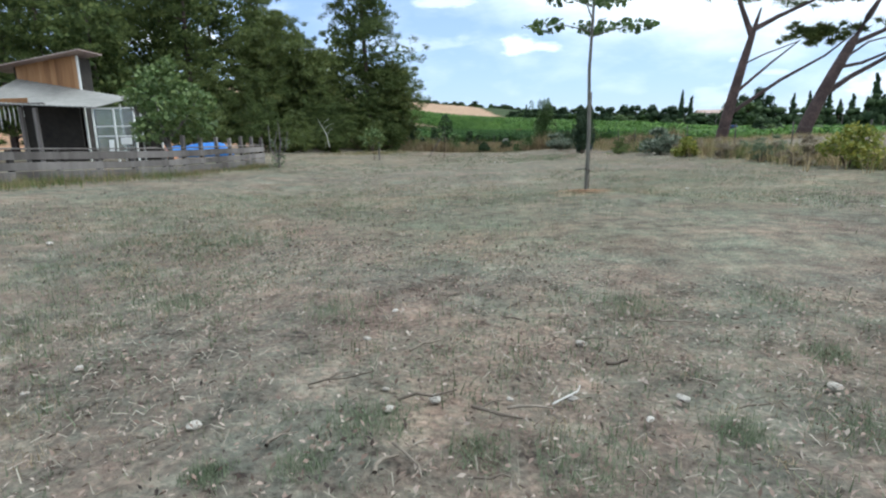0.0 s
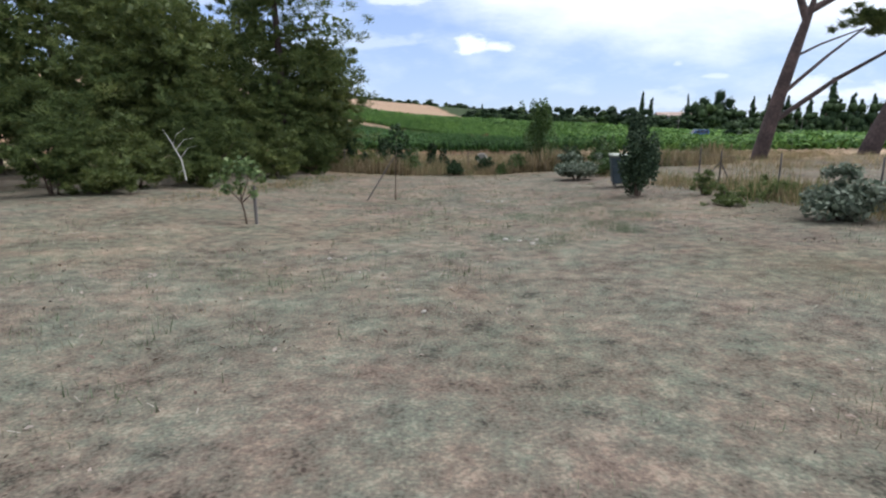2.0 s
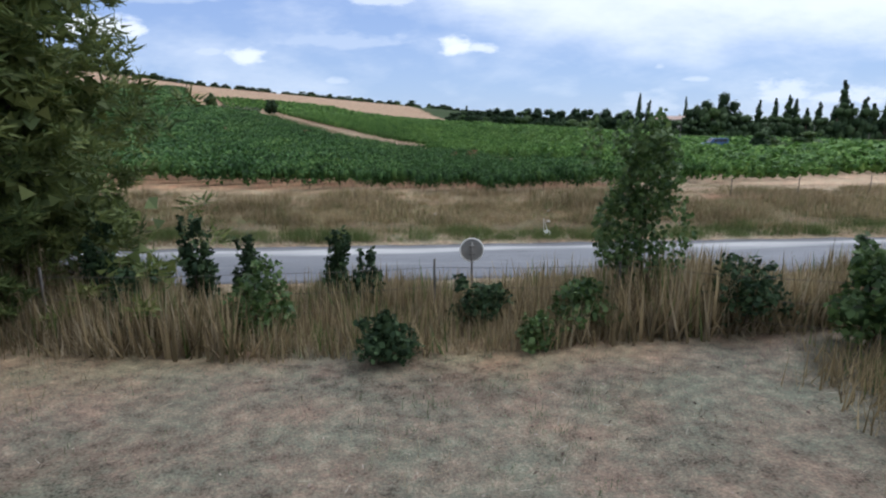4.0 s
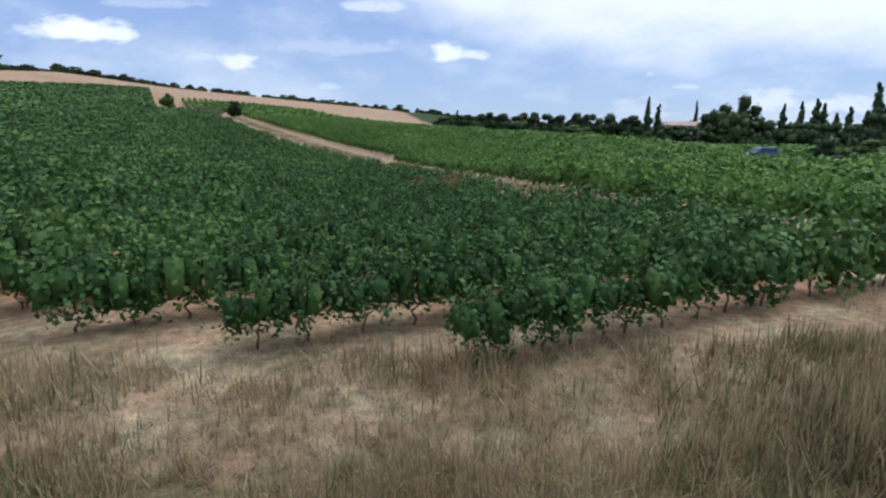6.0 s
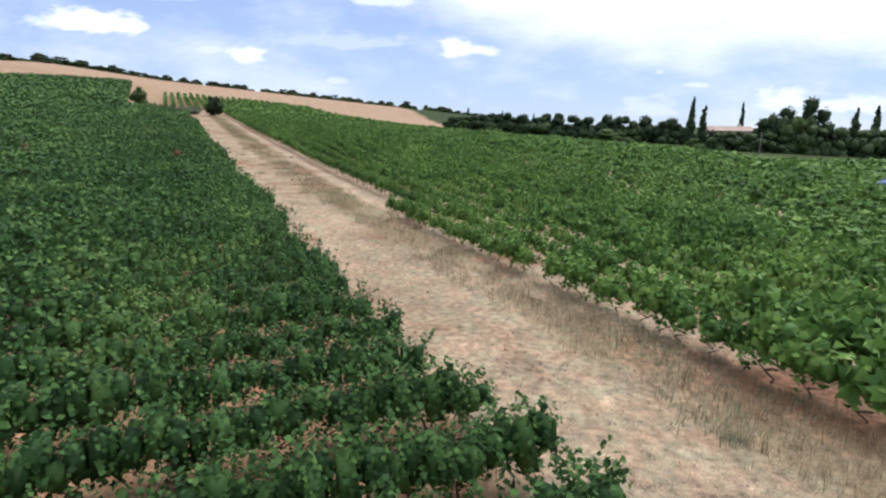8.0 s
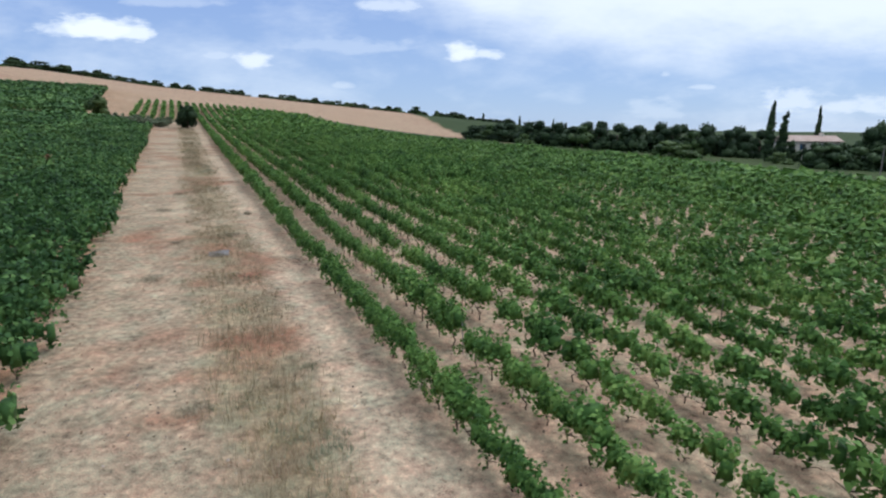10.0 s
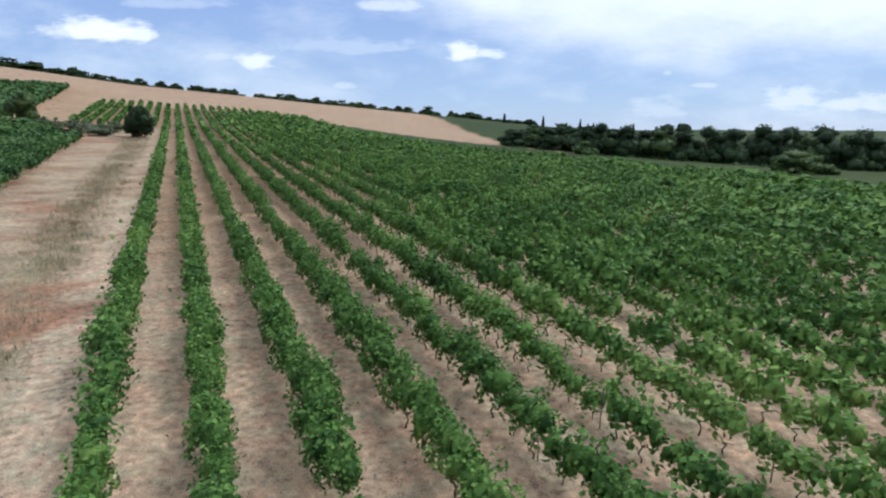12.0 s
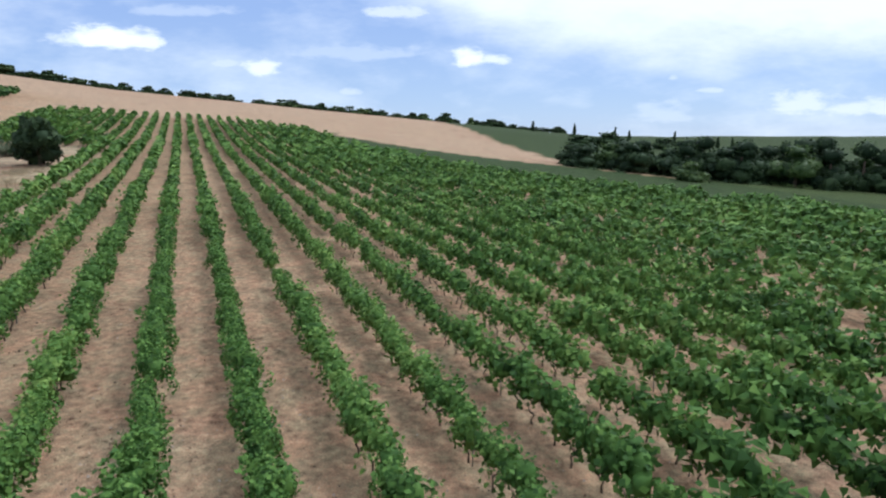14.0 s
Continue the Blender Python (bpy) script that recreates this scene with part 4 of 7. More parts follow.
umbrella_pine(22.2, 62.6, (2.2, -2.2), (
    (((0.45, 0.2, 4.6), (2.6, 0.4, 6.0), (5.4, 0.6, 7.9), (9.6, 0.8, 10.2), (12.0, 0.6, 12.2)), [0.24, 0.2, 0.17, 0.12, 0.07]),
    (((0.75, 0.3, 6.6), (2.6, 0.3, 8.2), (4.2, 0.2, 9.6), (6.6, -0.2, 11.6)), [0.17, 0.14, 0.11, 0.06]),
    (((1.5, 0.5, 9.4), (3.6, 0.4, 10.4), (6.6, 0.1, 11.5)), [0.1, 0.08, 0.05]),
    (((2.7, 0.8, 12.0), (1.6, 0.4, 14.2), (0.6, 0.2, 16.5)), [0.3, 0.22, 0.14]),
    (((2.9, 0.8, 12.6), (5.0, 0.6, 13.8), (8.0, 0.4, 15.2)), [0.28, 0.22, 0.14])),
    [(8.4, 0.2, 12.2, 2.3, 2.0, 0.9), (10.6, 0.6, 12.6, 2.0, 2.0, 0.7), (6.9, -0.2, 12.6, 1.5, 1.5, 0.6), (1.0, 0, 17.5, 4.5, 4, 1.0), (6, 0, 17.2, 4.5, 4, 1.1), (10, 1, 16.3, 3.5, 3, 0.9)], 401, 0.62)
umbrella_pine(28.7, 59.8, (5.6, -1.4), (
    (((2.0, 0.2, 5.0), (4.5, 0.4, 6.8), (8.0, 0.4, 8.8), (11, 0.4, 10.5)), [0.3, 0.24, 0.18, 0.1]),
    (((3.4, 0.3, 7.6), (5.4, 0.2, 8.0), (8.5, 0, 9.4)), [0.2, 0.16, 0.08]),
    (((4.4, 0.3, 9.6), (7.0, 0.4, 10.8), (10.5, 0.5, 12.8)), [0.26, 0.2, 0.12]),
    (((3.6, 0.3, 8.2), (5.4, -0.3, 9.8), (8.6, -0.6, 10.6)), [0.12, 0.09, 0.05])),
    [(9.0, 0.2, 11.4, 2.6, 2.2, 0.8), (11.5, 0.5, 12.8, 3.0, 2.5, 0.8), (9.6, -0.4, 9.6, 2.2, 1.8, 0.5), (4.5, 0.2, 14.8, 3.2, 3, 0.8), (8, 0.4, 15.5, 4, 3.5, 1.0)], 402, 0.66)


# ---- the lawn's young trees ----
M["dark_wood"] = material("dark weathered wood", [(0.03, 0.024, 0.02), (0.06, 0.047, 0.04), (0.1, 0.083, 0.07)], 5, 0.9, 0.6, 30, stretch=(1, 1, 0.15))
M["pale_bark"] = material("pale grey bark", [(0.07, 0.066, 0.058), (0.14, 0.135, 0.118), (0.22, 0.212, 0.19)], 7, 0.9, 0.6, 40, stretch=(1, 1, 0.35))
M["mulch"] = material("reddish earth", [(0.26, 0.165, 0.1), (0.42, 0.285, 0.185), (0.52, 0.38, 0.27)], 9, 0.95, 0.9, 40)


def mulch(x, y, r, seed):
    """Loose flat heap of earth, thinning out into crumbs."""
    g = np.random.default_rng(seed)
    n = 4500
    a, q = g.random(n) * 2 * np.pi, r * np.abs(g.normal(size=n)) * 0.55
    X, Y = x + np.cos(a) * q * 1.15, y + np.sin(a) * q * 0.85
    C = np.stack([X, Y, height(X, Y) + 0.03 * np.exp(-q * 2) + 0.015], -1)
    V, F = scatter(LEAF, C, turns(n, 0.6, g), 0.01 + 0.016 * g.random(n))
    solo("planting_earth", mesh_np("planting_earth", V, F), M["mulch"], "loose orange earth strewn round a staked tree", "loose earth", "stuff")


mulch(1.68, 11.65, 0.34, 1)
mulch(-9.6, 15.6, 0.5, 2)

def stake(th, x, y, high, r, lean=(0, 0), name="stake", mat="wood"):
    return part(name, tube_mesh(name, [(np.array([(x, y, -0.1), (x + lean[0] * 0.5, y + lean[1] * 0.5, high * 0.5), (x + lean[0], y + lean[1], high), (x + lean[0], y + lean[1], high + 0.004)]), [r, r, r * 0.96, 0.002])], 10), M[mat], th, "weathered round wooden stake")


sap = plant("staked_tree", 1.66, 11.65, [(np.array([(0, 0, 0), (0.03, 0.02, 1.2), (0.0, 0.05, 2.4), (0.04, 0.03, 3.6), (0.0, 0, 4.7)]), [0.036, 0.034, 0.031, 0.024, 0.01])]
            + [(np.array([(0, 0, z), (0.5 * math.cos(a), 0.5 * math.sin(a), z + 0.15), (1.0 * math.cos(a), 1.0 * math.sin(a), z + 0.22)]), [0.014, 0.01, 0.005]) for z, a in ((3.0, 0.2), (3.1, 2.9), (3.15, 1.6), (3.35, 4.4), (3.55, 0.9), (3.55, 3.4))],
            [(0.8, 0.15, 3.2, 0.45, 0.4, 0.12), (-0.85, 0.2, 3.25, 0.42, 0.4, 0.13), (0.2, 0.8, 3.3, 0.45, 0.4, 0.14), (0.1, -0.7, 3.55, 0.42, 0.4, 0.14), (0.5, 0.6, 3.8, 0.4, 0.35, 0.18), (-0.6, -0.1, 3.75, 0.4, 0.35, 0.18), (0.1, 0.1, 4.3, 0.5, 0.5, 0.25)],
            650, 0.12, "broadleaf", "slender young tree tied to a round wooden stake", "young tree", 501, bark="pale_bark", sides=8, dense=False)
stake(sap, 0.075, 0.34, 2.0, 0.036, mat="dark_wood")
part("tie", tube_mesh("tie", [(np.array([(-0.2, -0.06, 0.5), (-0.05, -0.1, 0.52), (0.06, -0.04, 0.5), (0.05, 0.06, 0.36), (0.0, 0.02, 0.28)]), [0.012] * 5)], 5), M["metal"], sap, "black rubber tie")

tree2 = plant("young_tree", -6.9, 30.6, [(np.array([(0, 0, 0), (-0.05, 0, 0.5), (-0.12, 0, 0.8)]), [0.035, 0.03, 0.026])] + [(np.array(p), [0.02, 0.014, 0.008]) for p in
              (((-0.12, 0, 0.8), (-0.5, 0.1, 1.15), (-0.75, 0.1, 1.5)), ((-0.12, 0, 0.8), (-0.15, 0.1, 1.4), (-0.2, 0.1, 2.0)), ((-0.1, 0, 0.75), (0.3, -0.1, 1.1), (0.45, -0.1, 1.6)), ((-0.12, 0, 0.8), (0.05, 0.2, 1.4), (0.1, 0.2, 1.9)))],
              [(-0.75, 0.1, 1.5, 0.28, 0.25, 0.18), (-0.25, 0.1, 1.85, 0.42, 0.35, 0.28), (0.1, 0.15, 1.8, 0.38, 0.35, 0.28), (0.45, -0.1, 1.55, 0.28, 0.25, 0.22), (-0.5, 0, 1.15, 0.2, 0.2, 0.2), (-0.15, 0, 1.3, 0.18, 0.18, 0.3), (0.25, -0.05, 1.05, 0.15, 0.15, 0.2)],
              520, 0.115, "young_leaf", "small leafy young tree beside a short stake", "young tree", 502, dense=False, bark="bark", sides=7)
stake(tree2, 0.27, 0.05, 1.25, 0.05)
tree2.scale = (UNIT * 0.86,) * 3

tree3 = plant("sapling", -3.8, 37.4, [(np.array([(0, 0, 0), (0.02, 0, 0.9), (0.05, 0, 1.7), (0.1, 0, 2.7)]), [0.022, 0.02, 0.016, 0.008])],
              [(0.1, 0, 2.2, 0.5, 0.4, 0.35), (-0.2, 0.1, 1.9, 0.35, 0.3, 0.25), (0.35, 0, 1.8, 0.3, 0.3, 0.2), (0.1, 0, 2.6, 0.3, 0.3, 0.25)], 380, 0.12, "dark_tree", "thin sapling propped by a slanting stick", "young tree", 503, dense=False, bark="bark", sides=6)
part("prop", tube_mesh("prop", [(np.array([(-1.05, -0.3, 0.02), (-0.5, -0.15, 0.9), (0.05, 0, 1.75)]), [0.028, 0.026, 0.022])], 6), M["wood"], tree3, "slanting wooden prop")

shoots = plant("bare_shrub", -8.95, 22.2, [(np.array([(0, 0, 0), (0.02, 0, 0.5), (0.1, 0.1, 1.0), (0.05, 0.1, 1.9)]), [0.06, 0.05, 0.03, 0.01])] + [(np.array(p), [0.03, 0.022, 0.01]) for p in
               (((0, 0, 0.2), (-0.3, 0, 0.8), (-0.32, 0, 1.75)), ((0, 0, 0.3), (0.3, 0.1, 0.8), (0.42, 0.1, 1.5)), ((0, 0, 0.4), (-0.2, 0.2, 1.0), (-0.1, 0.3, 1.5)), ((0, 0, 0.4), (0.2, -0.2, 0.9), (0.25, -0.2, 1.2)))],
               [(0, 0, 0.35, 0.3, 0.3, 0.3), (0.3, 0.1, 1.0, 0.2, 0.2, 0.25), (-0.25, 0, 0.9, 0.15, 0.15, 0.3)], 110, 0.1, "green_grass", "nearly bare old shrub with upright shoots", "shrub", 504, dense=False, bark="wood", sides=6)

M["evergreen"] = material("greyish evergreen leaves", [(0.026, 0.043, 0.027), (0.055, 0.085, 0.048), (0.105, 0.14, 0.08)], 0.5, 0.6, 0.0, vary="island", translucent=0.2, broad=0.3, fine=0.2, spec=0.1)
shrub = bush("evergreen_shrub", 4.95, 36.9, 3.2, 0.76, "evergreen", "dense dark evergreen shrub on the lawn", 505, 5600, 0.1, flat=0.1)
shrub.location.z -= 0.3
for k, (x, y, hh, w) in enumerate(((-7.2, 52.2, 1.3, 0.7), (-4.4, 52.0, 1.7, 0.9), (0.2, 52.6, 1.1, 0.8), (2.2, 52.0, 1.2, 0.9), (5.4, 51.6, 1.6, 1.0), (6.3, 46.2, 1.0, 0.8))):
    bush("verge_shrub", x, y, hh, w, "broadleaf" if k % 2 else "dark_tree", "loose green shrub in the dry grass behind the lawn", 580 + k, 900, 0.12, group="verge shrubs", dense=False)
bush("oleander", 4.3, 44.2, 1.35, 1.3, "grey_leaf", "grey-green rounded oleander shrub", 506, 2200, 0.12, category="oleander")
bush("oleander", 7.9, 30.2, 1.35, 1.15, "grey_leaf", "grey-green oleander shrub by the fence", 507, 2200, 0.12, category="oleander")
bush("yellow_shrub", 8.3, 27.3, 0.95, 0.7, "yellow_leaf", "bright yellow-green shrub by the fence", 508, 800, 0.12)
bush("yellow_shrub", 10.5, 18.6, 1.3, 1.1, "yellow_leaf", "broad yellow-green flowering shrub by the fence", 509, 1700, 0.11, dense=False)
bush("tall_shrub", 3.7, 53.0, 4.3, 1.4, "broadleaf", "tall feathery green shrub behind the lawn", 510, 4200, 0.12, flat=0.05, dense=False, category="tall shrub")
bush("green_shrub", 7.2, 50.3, 2.0, 1.0, "broadleaf", "leafy green shrub behind the lawn", 511, 1200, 0.15)
bush("low_shrub", -1.7, 50.6, 0.95, 0.75, "dark_tree", "low dark shrub at the lawn's end", 512, 700, 0.12)
bush("low_shrub", 1.2, 51.2, 0.7, 0.5, "broadleaf", "low green shrub at the lawn's end", 513, 400, 0.12)
for k, (x, y, hh) in enumerate(((-8.2, 53.0, 2.3), (-6.3, 53.6, 2.4), (-5.4, 54.3, 1.9), (-3.2, 54.2, 2.0), (-2.4, 53.6, 1.6))):
    bush("slim_cypress", x, y, hh, 0.5, "dark_tree", "small slim dark cypress by the wire fence", 520 + k, 700, 0.13, group="small cypresses", category="cypress")
# scrub along the right-hand fence
for k, (x, y, hh, w, leaf) in enumerate(((6.6, 33.5, 0.6, 0.6, "weed"), (9.2, 25.0, 0.9, 0.8, "dry_grass"), (9.5, 22.4, 1.0, 0.9, "green_grass"), (7.1, 36.3, 0.9, 0.6, "weed"), (8.4, 34.6, 0.8, 0.8, "weed"),
                                         (9.9, 20.4, 1.0, 0.9, "dry_grass"), (10.8, 16.0, 0.9, 1.0, "dry_grass"), (11.4, 14.0, 0.8, 0.9, "green_grass"), (5.6, 47.2, 0.9, 0.8, "dry_grass"), (8.9, 28.8, 0.9, 0.9, "dry_grass"))):
    bush("scrub", x, y, hh, w, leaf, "dry weedy scrub along the fence" if leaf == "dry_grass" else "green weedy scrub along the fence", 540 + k, 1100, 0.16, NEEDLE, group="scrub", category="scrub", dense=False)

# ---- distant trees ----
def round_tree(x, y, high, wide, seed, leaf="dark_tree", name="tree", label="dark green broad-leaved tree beyond the vineyard", group="far trees", count=900, size=0.75, low=0.1):
    r = np.random.default_rng(seed)
    runs = [(np.array([(0, 0, -0.3), (0.1, 0, high * 0.3), (0, 0.1, high * 0.6)]), [0.04 * high, 0.03 * high, 0.015 * high])]
    blobs = []
    for k in range(10):
        a, o = k * 2.4, wide * (0.2 + 0.5 * r.random())
        z = high * (low + 0.2 + 0.55 * r.random())
        blobs.append((math.cos(a) * o, math.sin(a) * o, z, wide * 0.45, wide * 0.45, high * 0.2))
    blobs.append((r.normal() * wide * 0.2, 0, high * 0.8, wide * 0.5, wide * 0.5, high * 0.18))
    for k in range(4):
        blobs.append((r.normal() * wide * 0.5, r.normal() * wide * 0.5, high * (low + 0.16), wide * 0.4, wide * 0.4, high * 0.16))
    return plant(name, x, y, runs, blobs, count, size, leaf, label, "tree", seed, bark="bark", group=group, sides=6, sink=0.2)


def cypress(x, y, high, wide, seed, group="far cypresses", name="cypress", label="tall pointed dark cypress", category="cypress"):
    r = np.random.default_rng(seed)
    blobs = []
    for k in range(13):
        h = (k + 0.5) / 13
        w = wide * (1.05 - h) ** 0.55 * min(1, 0.6 + 2 * h)
        blobs.append((r.normal() * wide * 0.1, r.normal() * wide * 0.1, high * h, w, w, high * 0.085))
    return plant(name, x, y, [(np.array([(0, 0, -0.3), (0, 0, high * 0.4), (0, 0, high * 0.8)]), [0.2, 0.15, 0.05])], blobs, 900, 0.5, "dark_tree", label, category, seed, bark="bark", group=group, sides=6, flat=0.0, sink=0.2)


def skyline(az, reach=(320, 900)):
    """The place where the hill meets the sky along a bearing (degrees from +y to the right) from the road."""
    s = np.linspace(*reach, 240)
    x, y = s * math.sin(radians(az)), 55 + s * math.cos(radians(az))
    k = int(np.argmax((height(x, y) - 4) / s))
    return float(x[k]), float(y[k]), float(s[k])


# hedgerow trees along the crest: bearing, height and half width as shares of the distance, leaf tone
CREST = ((-34.8, 0.030, 0.016), (-36.5, 0.022, 0.02), (-38.5, 0.026, 0.02), (-31.0, 0.015, 0.012), (-30.0, 0.013, 0.012), (-28.7, 0.013, 0.010), (-26.6, 0.013, 0.007), (-24.2, 0.008, 0.006), (-25.2, 0.008, 0.007),
         (-22.9, 0.010, 0.007), (-21.5, 0.007, 0.006), (-20.7, 0.008, 0.007), (-19.3, 0.008, 0.011), (-18.2, 0.007, 0.010), (-17.2, 0.006, 0.010), (-15.0, 0.005, 0.008), (-13.0, 0.010, 0.006), (-11.2, 0.009, 0.006),
         (-10.2, 0.006, 0.009), (-8.2, 0.007, 0.008), (-7.3, 0.007, 0.006), (-5.2, 0.008, 0.005), (-4.6, 0.008, 0.005), (-3.0, 0.014, 0.008), (-0.1, 0.010, 0.008), (0.6, 0.009, 0.007), (3.2, 0.004, 0.02), (4.8, 0.009, 0.005),
         (-33.2, 0.010, 0.012), (-27.6, 0.007, 0.008), (-12.2, 0.005, 0.008), (-6.4, 0.004, 0.008), (-23.6, 0.006, 0.006))
for k, (az, hh, w) in enumerate(CREST):
    x, y, s = skyline(az)
    round_tree(x, y, hh * s * 0.7 + 0.8, w * s * (1.1 + 0.6 * ((k * 0.37) % 1)), 700 + k, label="dark tree on the crest of the hill", group="trees on the crest", count=420, size=0.9 + s * 0.0012, low=-0.22)

for k in range(64):
    az = -39 + 42 * ((k * 0.618 + 0.05 * math.sin(k * 7.7)) % 1.0)
    x, y, s = skyline(az)
    round_tree(x, y, (0.002 + 0.005 * ((k * 0.37) % 1.0) ** 2) * s + 0.6, (0.004 + 0.009 * ((k * 0.77) % 1.0)) * s, 1100 + k, "dark_tree" if k % 4 else "broadleaf", label="low scrubby tree on the crest of the hill", group="crest scrub", count=260, size=0.8 + s * 0.0012, low=-0.25)

# dark wood beyond the upper vineyard
for k in range(64):
    f = (k // 2) / 31
    x = np.interp(f, [0, 0.3, 0.6, 1], [5, 34, 70, 118]) + 1.5 * math.sin(k * 2.1)
    y = np.interp(f, [0, 0.3, 0.6, 1], [364, 341, 331, 334]) + (k % 2) * 6.0 + 1.5 * math.cos(k * 1.3)
    if math.hypot(x - 114, y - 331) < 13:
        continue
    hh = np.interp(f, [0, 0.08, 0.3, 0.6, 1], [5.2, 6.2, 8.8, 10.2, 11.5]) * (0.82 + 0.3 * ((k * 37) % 10) / 10)
    round_tree(x, y, hh, 4.2 + 0.9 * ((k * 13) % 7) / 7, 1000 + k, "broadleaf" if k % 9 == 4 else "dark_tree", count=1500, size=0.5, low=-0.2, label="dark bushy tree in the wood beyond the vineyard", group="trees of the wood")
# thin poplars standing up over the far ridge
for k, (x, y, hh) in enumerate(((22, 560, 6.0), (52, 590, 7.0), (80, 600, 7.5), (118, 600, 8.0), (150, 590, 7.0), (92, 610, 6.0), (185, 590, 8.0), (132, 570, 6.5))):
    cypress(x, y, hh, 1.3, 1400 + k, group="poplars of the far ridge", name="poplar", label="thin dark poplar on the far ridge", category="poplar")
for k, (x, y, hh, w) in enumerate(((60, 308, 5.2, 5.0), (67, 311, 4.4, 4.0), (22, 338, 4.0, 3.4), (88, 300, 3.6, 3.4), (98, 296, 3.6, 3.2), (108, 297, 4, 3.5))):
    round_tree(x, y, hh, w, 800 + k, "broadleaf", label="lighter green bushy tree before the wood", group="light trees", count=1100, size=0.6, low=-0.15)
# cypresses and the trees round the house
for k, (x, y, hh, w) in enumerate(((91.95, 313.7, 17.4, 2.0), (97.2, 316, 14.8, 2.0), (128.5, 349, 18.6, 1.5), (136.4, 292, 15.2, 2.3), (144.0, 293, 16.4, 2.3), (148.7, 291, 17.6, 3.0), (152.9, 293, 16.2, 2.6),
                                   (157.2, 292, 12.8, 2.4), (163.3, 293, 15.4, 2.6), (169.0, 292, 14, 2.6), (171.2, 290, 24.2, 3.6), (176, 292, 15, 3), (181.4, 291, 17.6, 3.0), (187, 293, 15, 3), (192, 292, 17, 3), (198, 292, 15.5, 3))):
    cypress(x, y, hh, w, 820 + k)
for k, (x, y, hh, w) in enumerate(((121, 291, 19.4, 5.0), (113.5, 292.5, 15.5, 5.6), (127, 292.5, 15.8, 4.6), (108, 293, 11.5, 4.6))):
    round_tree(x, y, hh, w, 870 + k, "dark_tree", count=2200, size=0.65, low=-0.1, label="broad dark tree near the farmhouse")
for k in range(6):
    round_tree(100 + 4.6 * k, 321 + 1.5 * math.sin(k * 2.2), 6.9 + 0.6 * math.sin(k * 3.1), 3.4, 1440 + k, count=900, size=0.6, low=-0.2, label="dark shrubby tree before the farmhouse", group="trees before the farmhouse")
round_tree(114.5, 287.5, 12.5, 5.0, 879, "broadleaf", count=1800, size=0.7, low=-0.1, label="broad lighter green tree near the farmhouse")
for k in range(28):
    x = 89 + k * 4.1
    hh = 6.3 if x < 117 else (9.6 if x < 166 else 14.0)
    round_tree(x, 286.5 + 1.2 * math.sin(k * 3.3), hh + 0.5 * math.sin(k * 2.1), 4.3, 880 + k, count=620, size=0.65, low=-0.2, label="dark hedge tree beside the farmhouse", group="hedge trees")
for k, (x, y, hh, w) in enumerate(((71, 170, 5.6, 3.2), (75.5, 171, 3.6, 2.6), (84, 190, 5.2, 3.4), (96, 192, 5, 4.5))):
    round_tree(x, y, hh, w, 900 + k, "broadleaf" if k % 2 else "dark_tree", count=1300, size=0.5, low=-0.2, label="rounded green bush beside the dirt lane", group="lane bushes")
for k in range(22):
    x = 30 + k * 15
    round_tree(x, 470 + 40 * math.sin(k * 2.7) - k * 4, 4.5 + 2 * ((k * 13) % 7) / 7, 8, 930 + k, count=500, size=1.3, low=-0.2, label="far dark tree in the plain", group="plain trees")
# dark round bush and lighter scrub where the track ends
bush("round_bush", -76.0, 300.8, 6.0, 3.3, "dark_tree", "dark round bush at the end of the grass track", 960, 1600, 0.5, category="bush")
bush("track_bush", -107, 312, 6.5, 4.0, "broadleaf", "green bush on the sandy bank", 961, 1400, 0.5, category="bush")
for k, (x, y) in enumerate(((-83, 299, ), (-88, 303), (-93, 306), (-86, 308), (-99, 307))):
    bush("rank_scrub", x, y, 2.2, 3.2, "green_grass", "rank green scrub by the end of the track", 965 + k, 900, 0.4, group="track scrub", category="scrub")

# ---- grasses ----
M["pale_grass"] = material("pale dry grass", [(0.17, 0.135, 0.085), (0.31, 0.25, 0.165), (0.46, 0.385, 0.27)], 0.8, 0.9, 0.0, vary="island", translucent=0.4, fine=0.3)
M["dark_grass"] = material("dark green grass", [(0.05, 0.068, 0.036), (0.095, 0.125, 0.064), (0.16, 0.19, 0.105)], 0.8, 0.8, 0.0, vary="island", translucent=0.3, fine=0.3)


def blades(name, x, y, high, mat, label, seed, per=5, spread=0.08, wide=0.25, lean=0.35):
    r = np.random.default_rng(seed)
    X, Y, S = np.repeat(x, per), np.repeat(y, per), np.repeat(high, per)
    X, Y = X + r.normal(size=X.shape) * spread, Y + r.normal(size=X.shape) * spread
    S = S * (0.5 + 0.8 * r.random(X.shape))
    C = np.stack([X, Y, height(X, Y) - 0.02], -1)
    S3 = np.stack([np.maximum(S * wide, 0.02), S * 0.8, S], -1)
    solo(name, mesh_np(name, *scatter(BLADE, C, upright(len(C), lean, r), S3)), M[mat], label, "grass", "stuff")


def spread_xy(n, x0, x1, y0, y1, seed):
    r = np.random.default_rng(seed)
    x, yr = x0 + (x1 - x0) * r.random(n), y0 + (y1 - y0) * r.random(n)
    return x, yr + 0.075 * x


def keep(x, y, f):
    return x[f], y[f]


